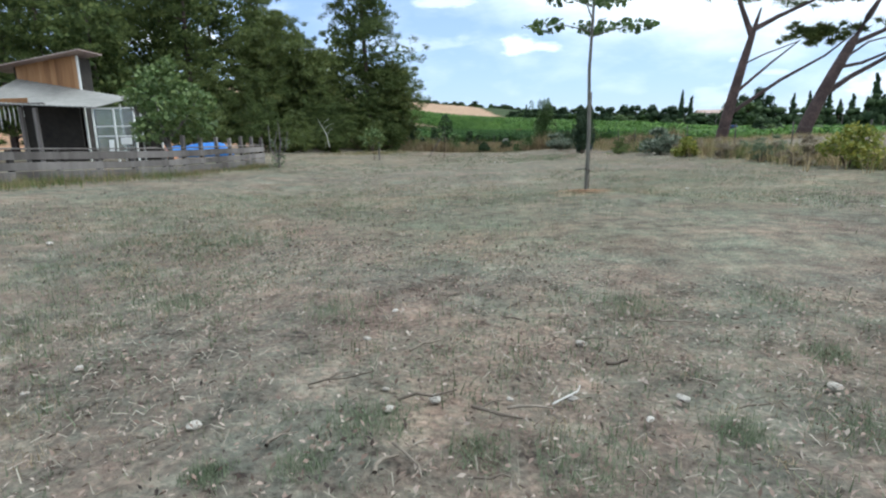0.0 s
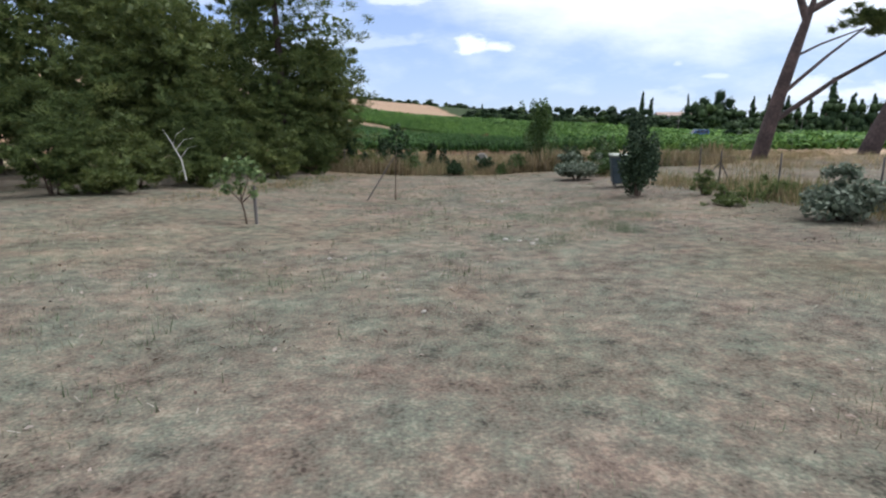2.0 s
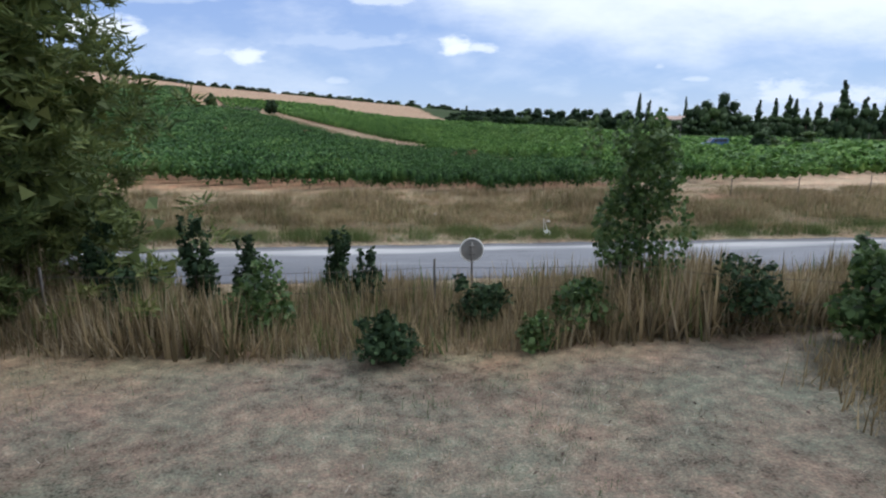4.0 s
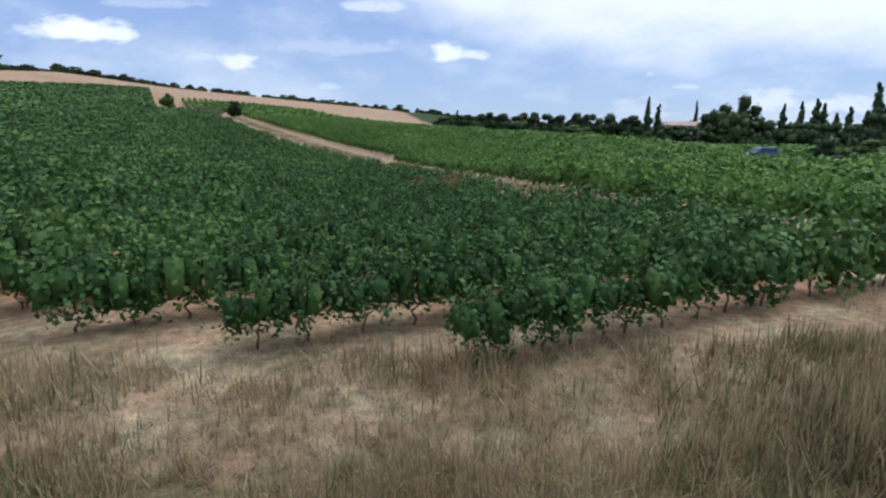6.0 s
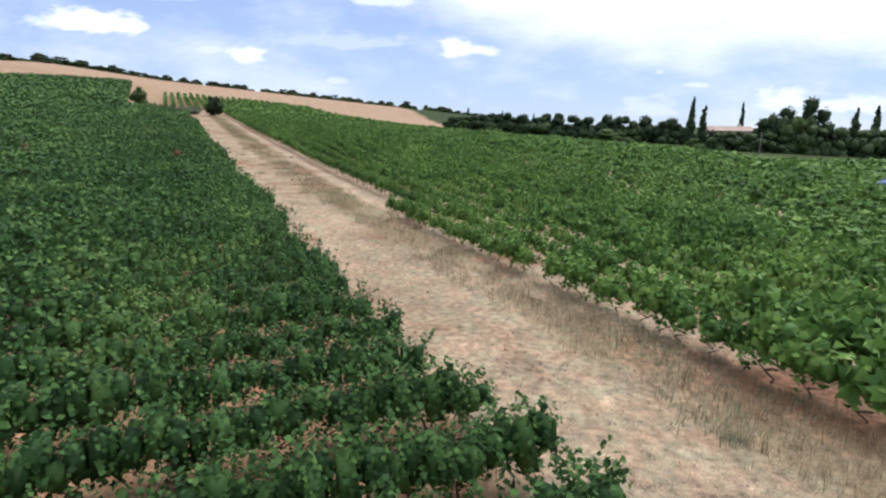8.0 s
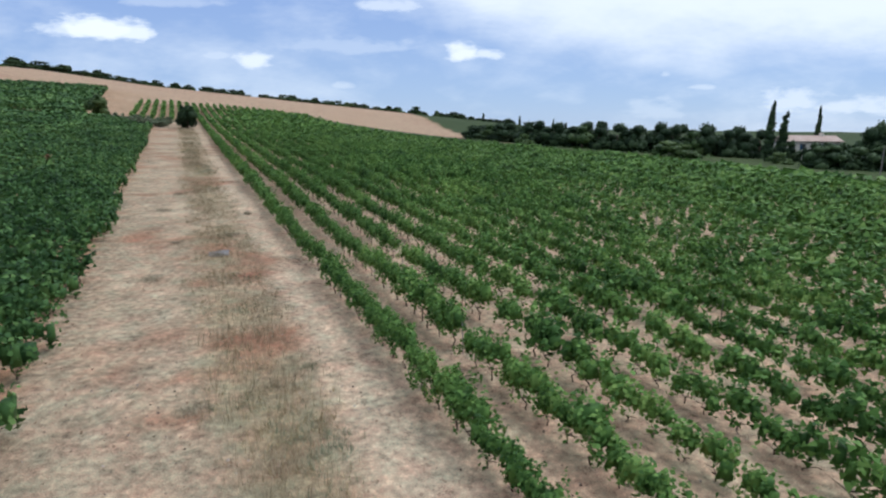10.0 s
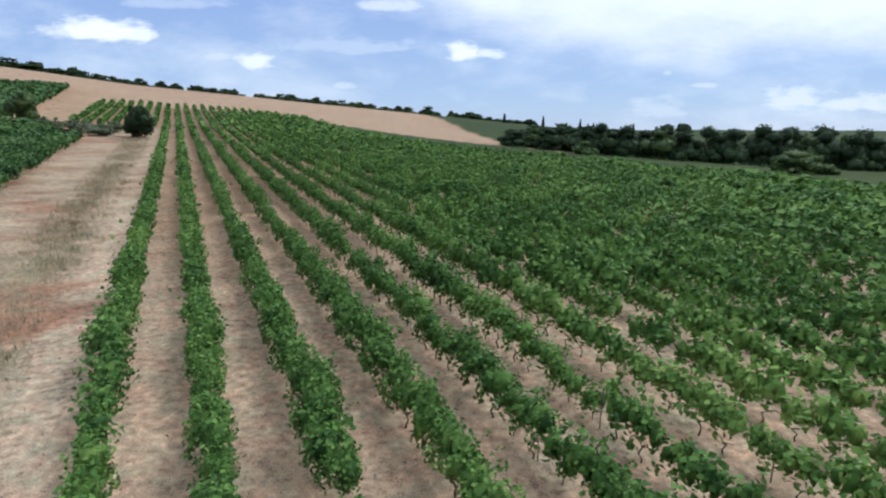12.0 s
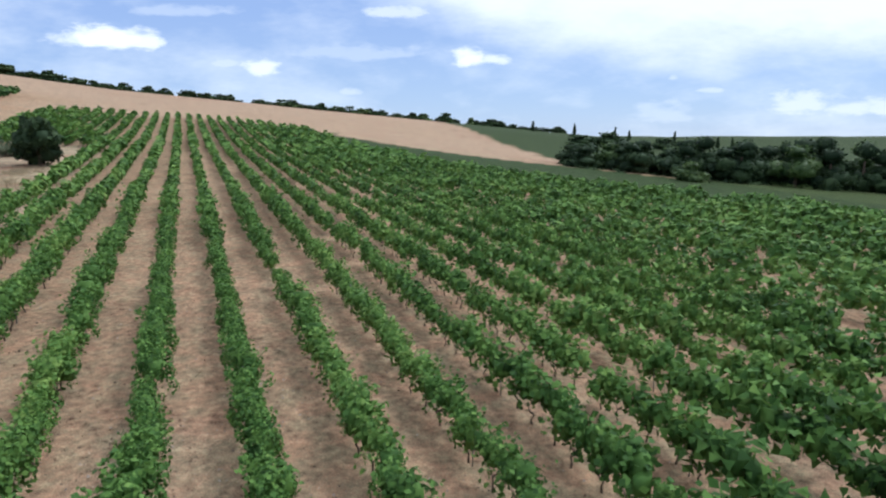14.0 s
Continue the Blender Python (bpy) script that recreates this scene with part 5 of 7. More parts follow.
# lawn: short, thicker near where the walk begins
def lawn_grass():
    r = np.random.default_rng(31)
    for n, y0, y1, x0, x1, hh in ((20000, 1.3, 9, -7, 7, 0.042), (24000, 8, 24, -12, 11, 0.062), (15000, 20, 51, -18, 14, 0.085)):
        x, y = spread_xy(n, x0, x1, y0, y1, int(n + y0))
        green = fbm(x, y, 3.1) * 0.5 + fbm(x, y, 9.0, 3.0) * 0.6 + r.normal(size=x.shape) * 0.35 > 0.1
        bare = fbm(x, y, 1.7, 9.0) + r.normal(size=x.shape) * 0.4 > 0.75
        f = hh * (0.7 + 0.6 * r.random(x.shape)) * np.where(green, 1.15, 1.0)
        for mat, mk in (("green_grass", green & ~bare), ("dry_grass", ~green & ~bare)):
            blades("lawn_grass", x[mk], y[mk], f[mk], mat, "short dry summer lawn grass" if mat == "dry_grass" else "thin green patches of lawn grass", 32, per=2, spread=0.07, wide=0.42, lean=0.7)


lawn_grass()


def lawn_tufts():
    """Small separate tufts, greener in loose patches."""
    r = np.random.default_rng(35)
    tones = (("green_grass", "thin tufts of greyish green lawn grass"), ("dark_grass", "small dark green tufts in the lawn"), ("dry_grass", "dry brown tufts of lawn grass"), ("pale_grass", "bleached tufts of lawn grass"))
    for n, x0, x1, y0, y1, hh, m in ((5600, -5, 5, 1.2, 8, 0.045, 16), (6200, -8, 8, 7, 20, 0.06, 16), (6500, -13, 11, 18, 51, 0.08, 15)):
        cx, cy = spread_xy(n, x0, x1, y0, y1, n + 1)
        ok = fbm(cx, cy, 2.3, 15.0) + r.normal(size=n) * 0.6 > -0.35
        cx, cy = cx[ok], cy[ok]
        lush = fbm(cx, cy, 5.0, 3.0) * 0.5 + fbm(cx, cy, 1.9, 18.0) * 0.4 + r.normal(size=len(cx)) * 0.35 + 0.25 * np.exp(-((cx - 1.5) ** 2 + (cy - 30) ** 2) / 20)
        pick = np.where(lush > 0.55, 1, np.where(lush > -0.1, 0, np.where(r.random(len(cx)) < 0.6, 2, 3)))
        size = hh * (0.6 + 1.3 * r.random(len(cx)) ** 2) * np.where(pick < 2, 1.15, 0.9)
        for k, (mat, label) in enumerate(tones):
            mk = pick == k
            q = np.repeat(size[mk], m)
            x = np.repeat(cx[mk], m) + r.normal(size=len(q)) * q * 0.85
            y = np.repeat(cy[mk], m) + r.normal(size=len(q)) * q * 0.85
            blades("lawn_tufts", x, y, q, mat, label, 36 + k, per=1, spread=0.01, wide=0.4, lean=0.95)


lawn_tufts()


def lawn_clumps():
    """Uneven denser clumps of fresh grass in the dry lawn."""
    r = np.random.default_rng(33)
    for n, x0, x1, y0, y1, hh in ((260, -4, 4, 1.4, 7, 0.055), (340, -9, 9, 6, 18, 0.085), (220, -13, 11, 17, 48, 0.12)):
        cx, cy = spread_xy(n, x0, x1, y0, y1, n)
        ok = fbm(cx, cy, 4.0, 2.0) + r.normal(size=n) * 0.5 > -0.1
        cx, cy = cx[ok], cy[ok]
        m = 40
        s = np.repeat(hh * (0.8 + 1.6 * r.random(len(cx)) ** 2), m)
        x = np.repeat(cx, m) + r.normal(size=len(cx) * m) * s * 1.6
        y = np.repeat(cy, m) + r.normal(size=len(cx) * m) * s * 1.6
        tone = np.repeat(r.random(len(cx)), m)
        for mat, mk in (("green_grass", tone < 0.45), ("dark_grass", (tone >= 0.45) & (tone < 0.7)), ("pale_grass", tone >= 0.7)):
            blades("lawn_clumps", x[mk], y[mk], s[mk], mat, "clumps of pale straw in the dry lawn" if mat == "pale_grass" else "clumps of fresh grass in the dry lawn", 34, per=1, spread=0.02, wide=0.2, lean=0.65)


lawn_clumps()


def tall_grass():
    r = np.random.default_rng(41)
    # behind the lawn, under the umbrella pines, the near verge; then the bank from its foot to its crest
    for n, x0, x1, y0, y1, hh, share, dry, per, lean in ((9000, -16, 16, 51.0, 56, 0.78, 0.14, "bank_grass", 5, 0.4), (7000, -16, 16, 51, 57, 0.66, 0.05, "pale_grass", 5, 0.5), (7000, 12, 44, 42, 62, 0.3, 0.1, "bank_grass", 4, 0.5),
                                                         (4500, -14, 14, 57, 62.3, 0.16, 0.35, "dry_grass", 5, 0.5), (2600, -24, 26, 69.75, 70.5, 0.1, 0.3, "pale_grass", 4, 0.7),
                                                         (9000, -24, 28, 70.3, 72.2, 0.34, 0.85, "bank_grass", 4, 0.6), (6500, -24, 28, 71.8, 74.2, 0.3, 0.28, "bank_grass", 5, 0.65), (15000, -24, 30, 73.4, 77.6, 0.44, 0.13, "bank_grass", 4, 0.8),
                                                         (5500, -24, 30, 73.0, 78.4, 0.42, 0.05, "pale_grass", 4, 0.85), (9000, -30, 32, 76.6, 80.6, 0.42, 0.1, "bank_grass", 5, 0.75), (5000, -30, 34, 76.8, 81.0, 0.36, 0.04, "pale_grass", 5, 0.8), (2200, -28, 32, 77.4, 82, 0.17, 0.12, "pale_grass", 4, 0.75),
                                                         (4500, 9, 40, 76.6, 81.0, 0.34, 0.15, "bank_grass", 5, 0.7), (4500, 12, 44, 77.0, 86, 0.25, 0.05, "pale_grass", 5, 0.75), (1200, -30, 36, 80.5, 84, 0.16, 0.1, "pale_grass", 5, 0.6)):
        x, y = spread_xy(n, x0, x1, y0, y1, int(n + y0))
        clump = fbm(x, y, 1.6, 6.0) + r.normal(size=x.shape) * 0.4
        ok = clump > (-0.75 if y0 < 70 else -0.5)
        x, y = keep(x, y, ok)
        green = r.random(x.shape) < share * (1 + 0.9 * fbm(x, y, 2.6, 8.0))
        f = hh * (0.6 + 0.7 * r.random(x.shape)) * (1 + 0.5 * fbm(x, y, 3.0, 2.0))
        for mat, mk in (("weed", green), (dry, ~green)):
            blades("tall_grass", x[mk], y[mk], f[mk], mat, "tall dry straw-coloured grass" if mat != "weed" else "green weeds and grass by the road", 42, per=per, spread=0.12, wide=0.27, lean=lean)


tall_grass()


def edge_weeds():
    """Rank growth along the right-hand fence, at the garden fence's foot and before the grove."""
    r = np.random.default_rng(45)
    for n, ax, ay, bx, by, w, hh, share in ((5200, 8.8, 37.5, 12.6, 12.0, 1.3, 0.6, 0.35), (2600, 8.6, 37.5, 6.2, 50.5, 1.2, 0.5, 0.3), (900, -9.6, 22.5, -9.5, 16.0, 0.45, 0.22, 0.3), (2000, -9.6, 16.0, -12.0, 9.5, 0.8, 0.26, 0.5), (1200, -10.6, 33.0, -7.5, 50.0, 0.9, 0.25, 0.5)):
        t = r.random(n)
        x, y = ax + (bx - ax) * t + r.normal(size=n) * w * 0.6, ay + (by - ay) * t + r.normal(size=n) * w * 0.4
        ok = fbm(x, y, 2.2, 7.0) + r.normal(size=n) * 0.4 > -0.35
        x, y = keep(x, y, ok)
        green = r.random(len(x)) < share * (1 + 0.9 * fbm(x, y, 2.6, 8.0))
        f = hh * (0.6 + 0.7 * r.random(len(x)))
        for mat, mk in (("weed", green), ("bank_grass", ~green)):
            blades("edge_weeds", x[mk], y[mk], f[mk], mat, "rank golden grass along the fences" if mat != "weed" else "rank green weeds along the fences", 46, per=4, spread=0.12, wide=0.24, lean=0.6)


edge_weeds()


def track_grass():
    """A rough grassy ridge beside the sand of the track, thin growth elsewhere."""
    r = np.random.default_rng(51)
    n, m = 8000, 9
    d = 80 + 225 * r.random(n) ** 1.3
    q = np.where(r.random(n) < 0.7, 57.5 + np.clip(r.normal(size=n) * 1.2, -2.8, 2.2), 50.8 + 9.2 * r.random(n))
    x, y = q * CR - d * SR, q * SR + d * CR
    q = q - 0.5 * fbm(x, y, 9.0, 3.0)
    mid = np.abs(q - 57.8) < 2.2
    ok = (np.where(mid, 0.5, -0.4) + fbm(x, y, 2.6, 4.0) + r.normal(size=n) * 0.35) > 0.05
    x, y, mid = x[ok], y[ok], mid[ok]
    f = np.where(mid, 0.3, 0.14) * (0.45 + 1.0 * r.random(x.shape))
    tone = r.random(x.shape) * 0.7 + 0.15 + 0.4 * fbm(x, y, 4.5, 12.0)
    # each one a ragged tussock
    f, tone = np.repeat(f, m), np.repeat(tone, m)
    x = np.repeat(x, m) + r.normal(size=f.shape) * f * 0.85
    y = np.repeat(y, m) + r.normal(size=f.shape) * f * 1.1
    for mat, mk in (("green_grass", tone < 0.15), ("bank_grass", (tone >= 0.15) & (tone < 0.36)), ("pale_grass", tone >= 0.36)):
        blades("track_grass", x[mk], y[mk], f[mk], mat, "rough dry grass along the track between the vineyards" if mat != "green_grass" else "thin green grass along the track", 52, per=3, spread=0.07, wide=0.28, lean=0.8)


track_grass()


# ---- litter of the lawn ----
M["stone"] = material("pale limestone", [(0.26, 0.235, 0.2), (0.4, 0.37, 0.33), (0.54, 0.51, 0.47)], 7, 0.9, 0.5, 40, vary="object")
M["stick"] = material("dry sticks", [(0.07, 0.055, 0.045), (0.15, 0.125, 0.1), (0.3, 0.26, 0.215)], 14, 0.95, 0.4, 60, vary="object")


def lump(name, seed, flat=0.6, cuts=2):
    bm = bmesh.new()
    bmesh.ops.create_icosphere(bm, subdivisions=cuts, radius=1.0)
    r = np.random.default_rng(seed)
    o = Vector(r.random(3) * 20)
    for v in bm.verts:
        v.co *= 1 + 0.35 * noise.noise(v.co * 1.2 + o)
        v.co.z *= flat
    me = bpy.data.meshes.new(name)
    bm.to_mesh(me)
    bm.free()
    return me


STONES = [lump("stone", s) for s in range(5)]
for me in STONES:
    me.materials.append(M["stone"])


def stone(x, y, size, k, label="pale limestone lying on the dry lawn", group="stones"):
    ob = new("stone", STONES[k % 5])
    ob.matrix_basis = pose(x * UNIT, y * UNIT, (H(x, y) + size * 0.15) * UNIT, 0, 0, k * 47)
    ob.scale = (size * UNIT, size * 0.75 * UNIT, size * 0.8 * UNIT)
    tagged(ob, label, "stone", group)


for k, (x, y) in enumerate(((-0.6, 2.67), (-0.54, 2.45), (-0.33, 2.57), (0.04, 2.59), (0.34, 2.62), (-1.4, 2.23), (-0.89, 3.2), (-0.87, 3.4), (1.67, 2.84), (0.67, 2.43), (-2.44, 2.83), (0.49, 3.39), (-2.48, 2.49), (-0.8, 4.01), (0.88, 2.65))):
    stone(x, y, 0.022 + 0.008 * (k % 3), k)
for k in range(26):
    stone(-7 + 14 * ((k * 0.618) % 1), 4 + 24 * ((k * 0.381 + 0.2) % 1), 0.018 + 0.014 * (k % 3), k)
for k, (x, y, w) in enumerate(((-0.4, 29.1, 0.2), (-0.1, 28.9, 0.16), (0.15, 28.5, 0.24), (0.5, 28.2, 0.16), (-0.4, 36.8, 0.2), (0.1, 36.7, 0.14), (0.3, 29.0, 0.12))):
    stone(x, y, w * 0.4, k, "flat pale stone set in the lawn")
for k in range(11):
    x, yr = -22 + 50 * ((k * 0.618) % 1), 71.6 + 6.5 * ((k * 0.281 + 0.1) % 1)
    stone(x, yr + 0.075 * x, 0.06 + 0.07 * ((k * 7) % 4) / 3, k, "pale stone showing on the roadside bank", "bank stones")
stone(-0.95, 75.1, 0.22, 3, "large pale rock on the roadside bank", "bank stones")
stone(5.7, 74.0, 0.18, 1, "pale rock on the roadside bank", "bank stones")


def stick(ax, ay, bx, by, r0, k, label="dry fallen stick on the ground"):
    r = np.random.default_rng(600 + k)
    P = [(ax + (bx - ax) * t + r.normal() * 0.02, ay + (by - ay) * t + r.normal() * 0.02) for t in (0, 0.33, 0.66, 1)]
    V = np.array([(x - ax, y - ay, H(x, y) - H(ax, ay) + r0 + 0.015 + 0.02 * r.random()) for x, y in P])
    th = thing("stick", (ax, ay, H(ax, ay)), label, "stick", "sticks")
    part("stem", tube_mesh("stem", [(V, [r0, r0 * 0.9, r0 * 0.75, r0 * 0.5])], 6), M["dead_wood"] if k == 3 else M["stick"], th)
    if k % 2 == 0:
        m = V[1]
        part("twig", tube_mesh("twig", [(np.array([m, m + (0.05, 0.04, 0.015), m + (0.11, 0.07, 0.01)]), [r0 * 0.5, r0 * 0.4, r0 * 0.2])], 5), M["stick"], th)


for k, (a, b) in enumerate((((-1.0, 2.65), (-0.69, 2.79)), ((-0.52, 2.5), (-0.25, 2.61)), ((-0.15, 2.44), (0.08, 2.34)), ((0.26, 2.51), (0.43, 2.73)), ((-0.51, 3.11), (-0.41, 3.37)), ((-0.5, 1.9), (-0.43, 2.03)), ((-0.46, 2.08), (-0.27, 1.85)), ((0.03, 2.46), (0.24, 2.43)),
                            ((-0.96, 2.0), (-0.92, 2.21)), ((-0.12, 1.89), (0.03, 1.91)), ((0.97, 3.8), (1.29, 3.78)), ((1.53, 3.83), (1.69, 3.83)), ((1.07, 2.52), (1.28, 2.59)), ((-1.57, 2.06), (-1.45, 2.07)), ((0.6, 3.0), (0.73, 3.04)))):
    stick(*a, *b, 0.006 + 0.002 * (k % 3), k)
for k in range(70):
    x, y, a = -3.4 + 6.8 * ((k * 0.618) % 1), 1.6 + 7 * ((k * 0.381) % 1) ** 1.4, k * 1.9
    q = 0.08 + 0.12 * ((k * 0.27) % 1)
    stick(x, y, x + math.cos(a) * q, y + math.sin(a) * q, 0.0035 + 0.0015 * (k % 2), 20 + k)


def litter():
    """Dead leaves, chips and straw on the bare ground."""
    r = np.random.default_rng(61)
    M["litter"] = material("dead leaves", [(0.025, 0.02, 0.018), (0.09, 0.062, 0.05), (0.23, 0.165, 0.135), (0.29, 0.235, 0.2), (0.36, 0.31, 0.265)], 2, 0.9, 0.0, vary="island", fine=0.3)
    for n, x0, x1, y0, y1, s in ((24000, -4.5, 4.5, 1.3, 7, 0.033), (20000, -9, 9, 6, 20, 0.046), (9000, -14, 12, 20, 50, 0.075)):
        x, y = spread_xy(n, x0, x1, y0, y1, n + int(y1))
        ok = fbm(x, y, 2.0, 11.0) + r.normal(size=n) * 0.5 > -0.1
        x, y = keep(x, y, ok)
        C = np.stack([x, y, height(x, y) + 0.02 + 0.01 * r.random(len(x))], -1)
        S = s * (0.4 + 0.9 * r.random((len(x), 1))) * np.stack([0.2 + 0.5 * r.random(len(x)), np.ones(len(x)), np.ones(len(x))], -1)
        solo("leaf_litter", mesh_np("leaf_litter", *scatter(LEAF, C, turns(len(C), 0.75, r), S)), M["litter"], "dead leaves and straw strewn over the lawn", "leaf litter", "stuff")


litter()


def field_litter():
    """Fallen vine leaves and clods on the soil of the rows and the track."""
    r = np.random.default_rng(67)
    M["clod"] = material("dry clods", [(0.16, 0.1, 0.07), (0.27, 0.18, 0.125), (0.4, 0.3, 0.22)], 3, 0.95, 0.0, vary="island", fine=0.3)
    n = 60000
    t = r.random(n) * (len(CORRIDOR) - 1)
    P = np.array(CORRIDOR, float)
    x, y = np.interp(t, range(len(P)), P[:, 0]) + r.normal(size=n) * 7, np.interp(t, range(len(P)), P[:, 1]) + r.normal(size=n) * 3
    ok = (road_y(x, y) > 79) & (fbm(x, y, 3.0, 31.0) + r.normal(size=n) * 0.5 > -0.2)
    x, y = x[ok], y[ok]
    kind = r.random(len(x))
    for name, mat, mk, s, label in (("fallen_leaves", "litter", kind < 0.35, 0.085, "fallen brown vine leaves on the soil"), ("clods", "clod", kind >= 0.35, 0.075, "crumbled clods of dry reddish soil")):
        C = np.stack([x[mk], y[mk], height(x[mk], y[mk]) + 0.055 + 0.02 * r.random(mk.sum())], -1)
        solo(name, mesh_np(name, *scatter(LEAF, C, turns(len(C), 0.6, r), s * (0.35 + 1.1 * r.random(len(C)) ** 2))), M[mat], label, "soil litter", "stuff")


field_litter()


def straw():
    """Bleached stems lying flat over the lawn."""
    r = np.random.default_rng(63)
    M["straw"] = material("bleached straw", [(0.13, 0.115, 0.09), (0.24, 0.215, 0.175), (0.36, 0.33, 0.275)], 2, 0.9, 0.0, vary="island", fine=0.3)
    stem = np.array([(-0.5, -0.5, 0), (0.5, -0.5, 0), (0.3, 0.5, 0.12), (-0.3, 0.5, 0.12)])
    for n, x0, x1, y0, y1, s in ((11000, -4.5, 4.5, 1.3, 6.5, 0.05), (9000, -9, 9, 6, 18, 0.07), (7000, -14, 12, 17, 50, 0.11)):
        x, y = spread_xy(n, x0, x1, y0, y1, n + 5)
        ok = fbm(x, y, 2.6, 14.0) + r.normal(size=n) * 0.5 > -0.2
        x, y = keep(x, y, ok)
        C = np.stack([x, y, height(x, y) + 0.03 + 0.02 * r.random(len(x))], -1)
        S = s * (0.5 + 0.9 * r.random((len(x), 1))) * np.array((0.09, 1, 1))
        solo("straw", mesh_np("straw", *scatter(stem, C, turns(len(C), 0.8, r), S)), M["straw"], "bleached straw lying flat over the lawn", "straw", "stuff")


straw()


def weed(x, y, wide, high, seed, mat="green_grass", name="grass_tuft", label="fresh green grass tuft in the dry lawn", category="grass tuft", group="grass tufts", lean=0.85):
    """A tuft of grass or of rank weeds."""
    r = np.random.default_rng(seed)
    th = thing(name, (x, y, H(x, y)), label, category, group)
    n = int(300 + 500 * wide)
    S = high * (0.35 + 0.6 * r.random(n))
    B = np.stack([np.clip(r.normal(size=n), -1.6, 1.6) * wide * 0.55, np.clip(r.normal(size=n), -1.6, 1.6) * wide * 0.55, np.zeros(n) - 0.01], -1)
    part("tuft", mesh_np("tuft", *scatter(BLADE, B, upright(n, lean, r), np.stack([np.maximum(S * 0.14, 0.02), S, S], -1))), M[mat], th)


for k, (x, y, w, hh) in enumerate(((-0.62, 2.3, 0.2, 0.12), (0.36, 2.1, 0.24, 0.12), (1.04, 2.35, 0.13, 0.1), (1.6, 2.42, 0.22, 0.12), (-1.24, 3.95, 0.3, 0.14), (2.08, 4.35, 0.3, 0.14), (1.89, 3.3, 0.16, 0.1), (-0.09, 2.12, 0.14, 0.08), (-1.15, 1.88, 0.1, 0.07),
                                   (-2.57, 4.15, 0.25, 0.12), (0.96, 4.2, 0.3, 0.12), (-0.8, 1.96, 0.12, 0.08), (1.15, 29.4, 0.5, 0.16), (2.4, 31.0, 0.5, 0.15), (0.3, 33.0, 0.45, 0.15))):
    weed(x, y, w, hh, 640 + k)
for k, (x, y, w, hh) in enumerate(((2.0, 33.4, 0.5, 0.3), (3.8, 31.9, 0.32, 0.34), (3.4, 32.6, 0.4, 0.26), (2.5, 29.8, 0.3, 0.4), (2.2, 30.6, 0.45, 0.28), (0.5, 27.9, 0.4, 0.24), (0.8, 28.6, 0.4, 0.3), (0.5, 32.7, 0.4, 0.22), (1.4, 31.6, 0.6, 0.22), (-0.5, 29.2, 0.35, 0.16), (3.0, 34.4, 0.5, 0.26))):
    weed(x, y, w * 1.35, hh * 0.75, 665 + k, "green_grass", "lawn_weed", "loose pale green weed standing in the dry lawn", "weed", "lawn weeds", 0.7)
# rank weeds at the foot of the bank, in uneven groups
for k in range(24):
    x, yr = -19 + 44 * ((k * 0.618 + 0.07 * math.sin(k * 5)) % 1), 70.5 + 1.9 * ((k * 0.37) % 1) ** 2
    weed(x, yr + 0.075 * x, 0.5 + 0.5 * ((k * 0.71) % 1), 0.45 + 0.4 * ((k * 0.53) % 1), 1200 + k, "weed", "roadside_weed", "rank green weed at the foot of the bank", "weed", "roadside weeds", 0.45)
# dry tussocks on the track
spots = random.Random(17)
for k in range(12):
    d, n = 98 + 100 * spots.random(), 52.5 + 8.5 * spots.random()
    x, y = n * CR - d * SR, n * SR + d * CR
    weed(x, y, 0.35 + 0.3 * ((k * 0.29) % 1), 0.32 + 0.2 * ((k * 0.53) % 1), 1250 + k, "dry_grass" if k % 4 else "green_grass", "grass_tussock", "dry grass tussock on the track", "grass tussock", "tussocks")

def track_slab():
    """A weathered flat slab sunk in the grass of the track."""
    x, y = -19.6, 177.6
    bm = box(bmesh.new(), -0.75, -0.6, -0.2, 0.75, 0.6, 0.07, 0.05)
    bmesh.ops.subdivide_edges(bm, edges=list(bm.edges), cuts=2, use_grid_fill=True)
    for v in bm.verts:
        v.co += Vector((0.3 * noise.noise(v.co * 1.7), 0.3 * noise.noise(v.co * 1.7 + Vector((5, 0, 0))), 0.05 * noise.noise(v.co * 2.3)))
    M["slab"] = material("pale weathered concrete", [(0.11, 0.1, 0.1), (0.17, 0.16, 0.16), (0.24, 0.23, 0.23)], 4, 0.9, 0.5, 30)
    solid = part("concrete_slab", bm, M["slab"], None)
    solid.matrix_basis = pose(x * UNIT, y * UNIT, H(x, y) * UNIT, 4, -3, 18)
    solid.scale = (UNIT,) * 3
    tagged(solid, "pale grey concrete slab sunk in the dry grass track", "slab")


track_slab()


def dead_arm(x, y, seed, label="dead brown vine arm lying between the rows"):
    r = np.random.default_rng(seed)
    th = thing("dead_vine", (x, y, H(x, y)), label, "dead wood", "dead vine arms", turn=70 * seed)
    part("stem", tube_mesh("stem", [(np.array([(0, 0, 0.03), (0.25, 0.04, 0.16), (0.5, -0.05, 0.22), (0.85, 0.06, 0.05)]), [0.03, 0.028, 0.022, 0.01])], 6), M["bark"], th)
    for p in (((0.25, 0.04, 0.16), (0.35, 0.25, 0.3), (0.5, 0.45, 0.2)), ((0.5, -0.05, 0.22), (0.6, -0.2, 0.42), (0.72, -0.3, 0.5))):
        part("twig", tube_mesh("twig", [(np.array(p), [0.018, 0.013, 0.006])], 5), M["bark"], th)


dead_arm(-13.9, 178.4, 1, "dead brown vine arm on the sand beside the row")
dead_arm(-37.0, 254.0, 2)

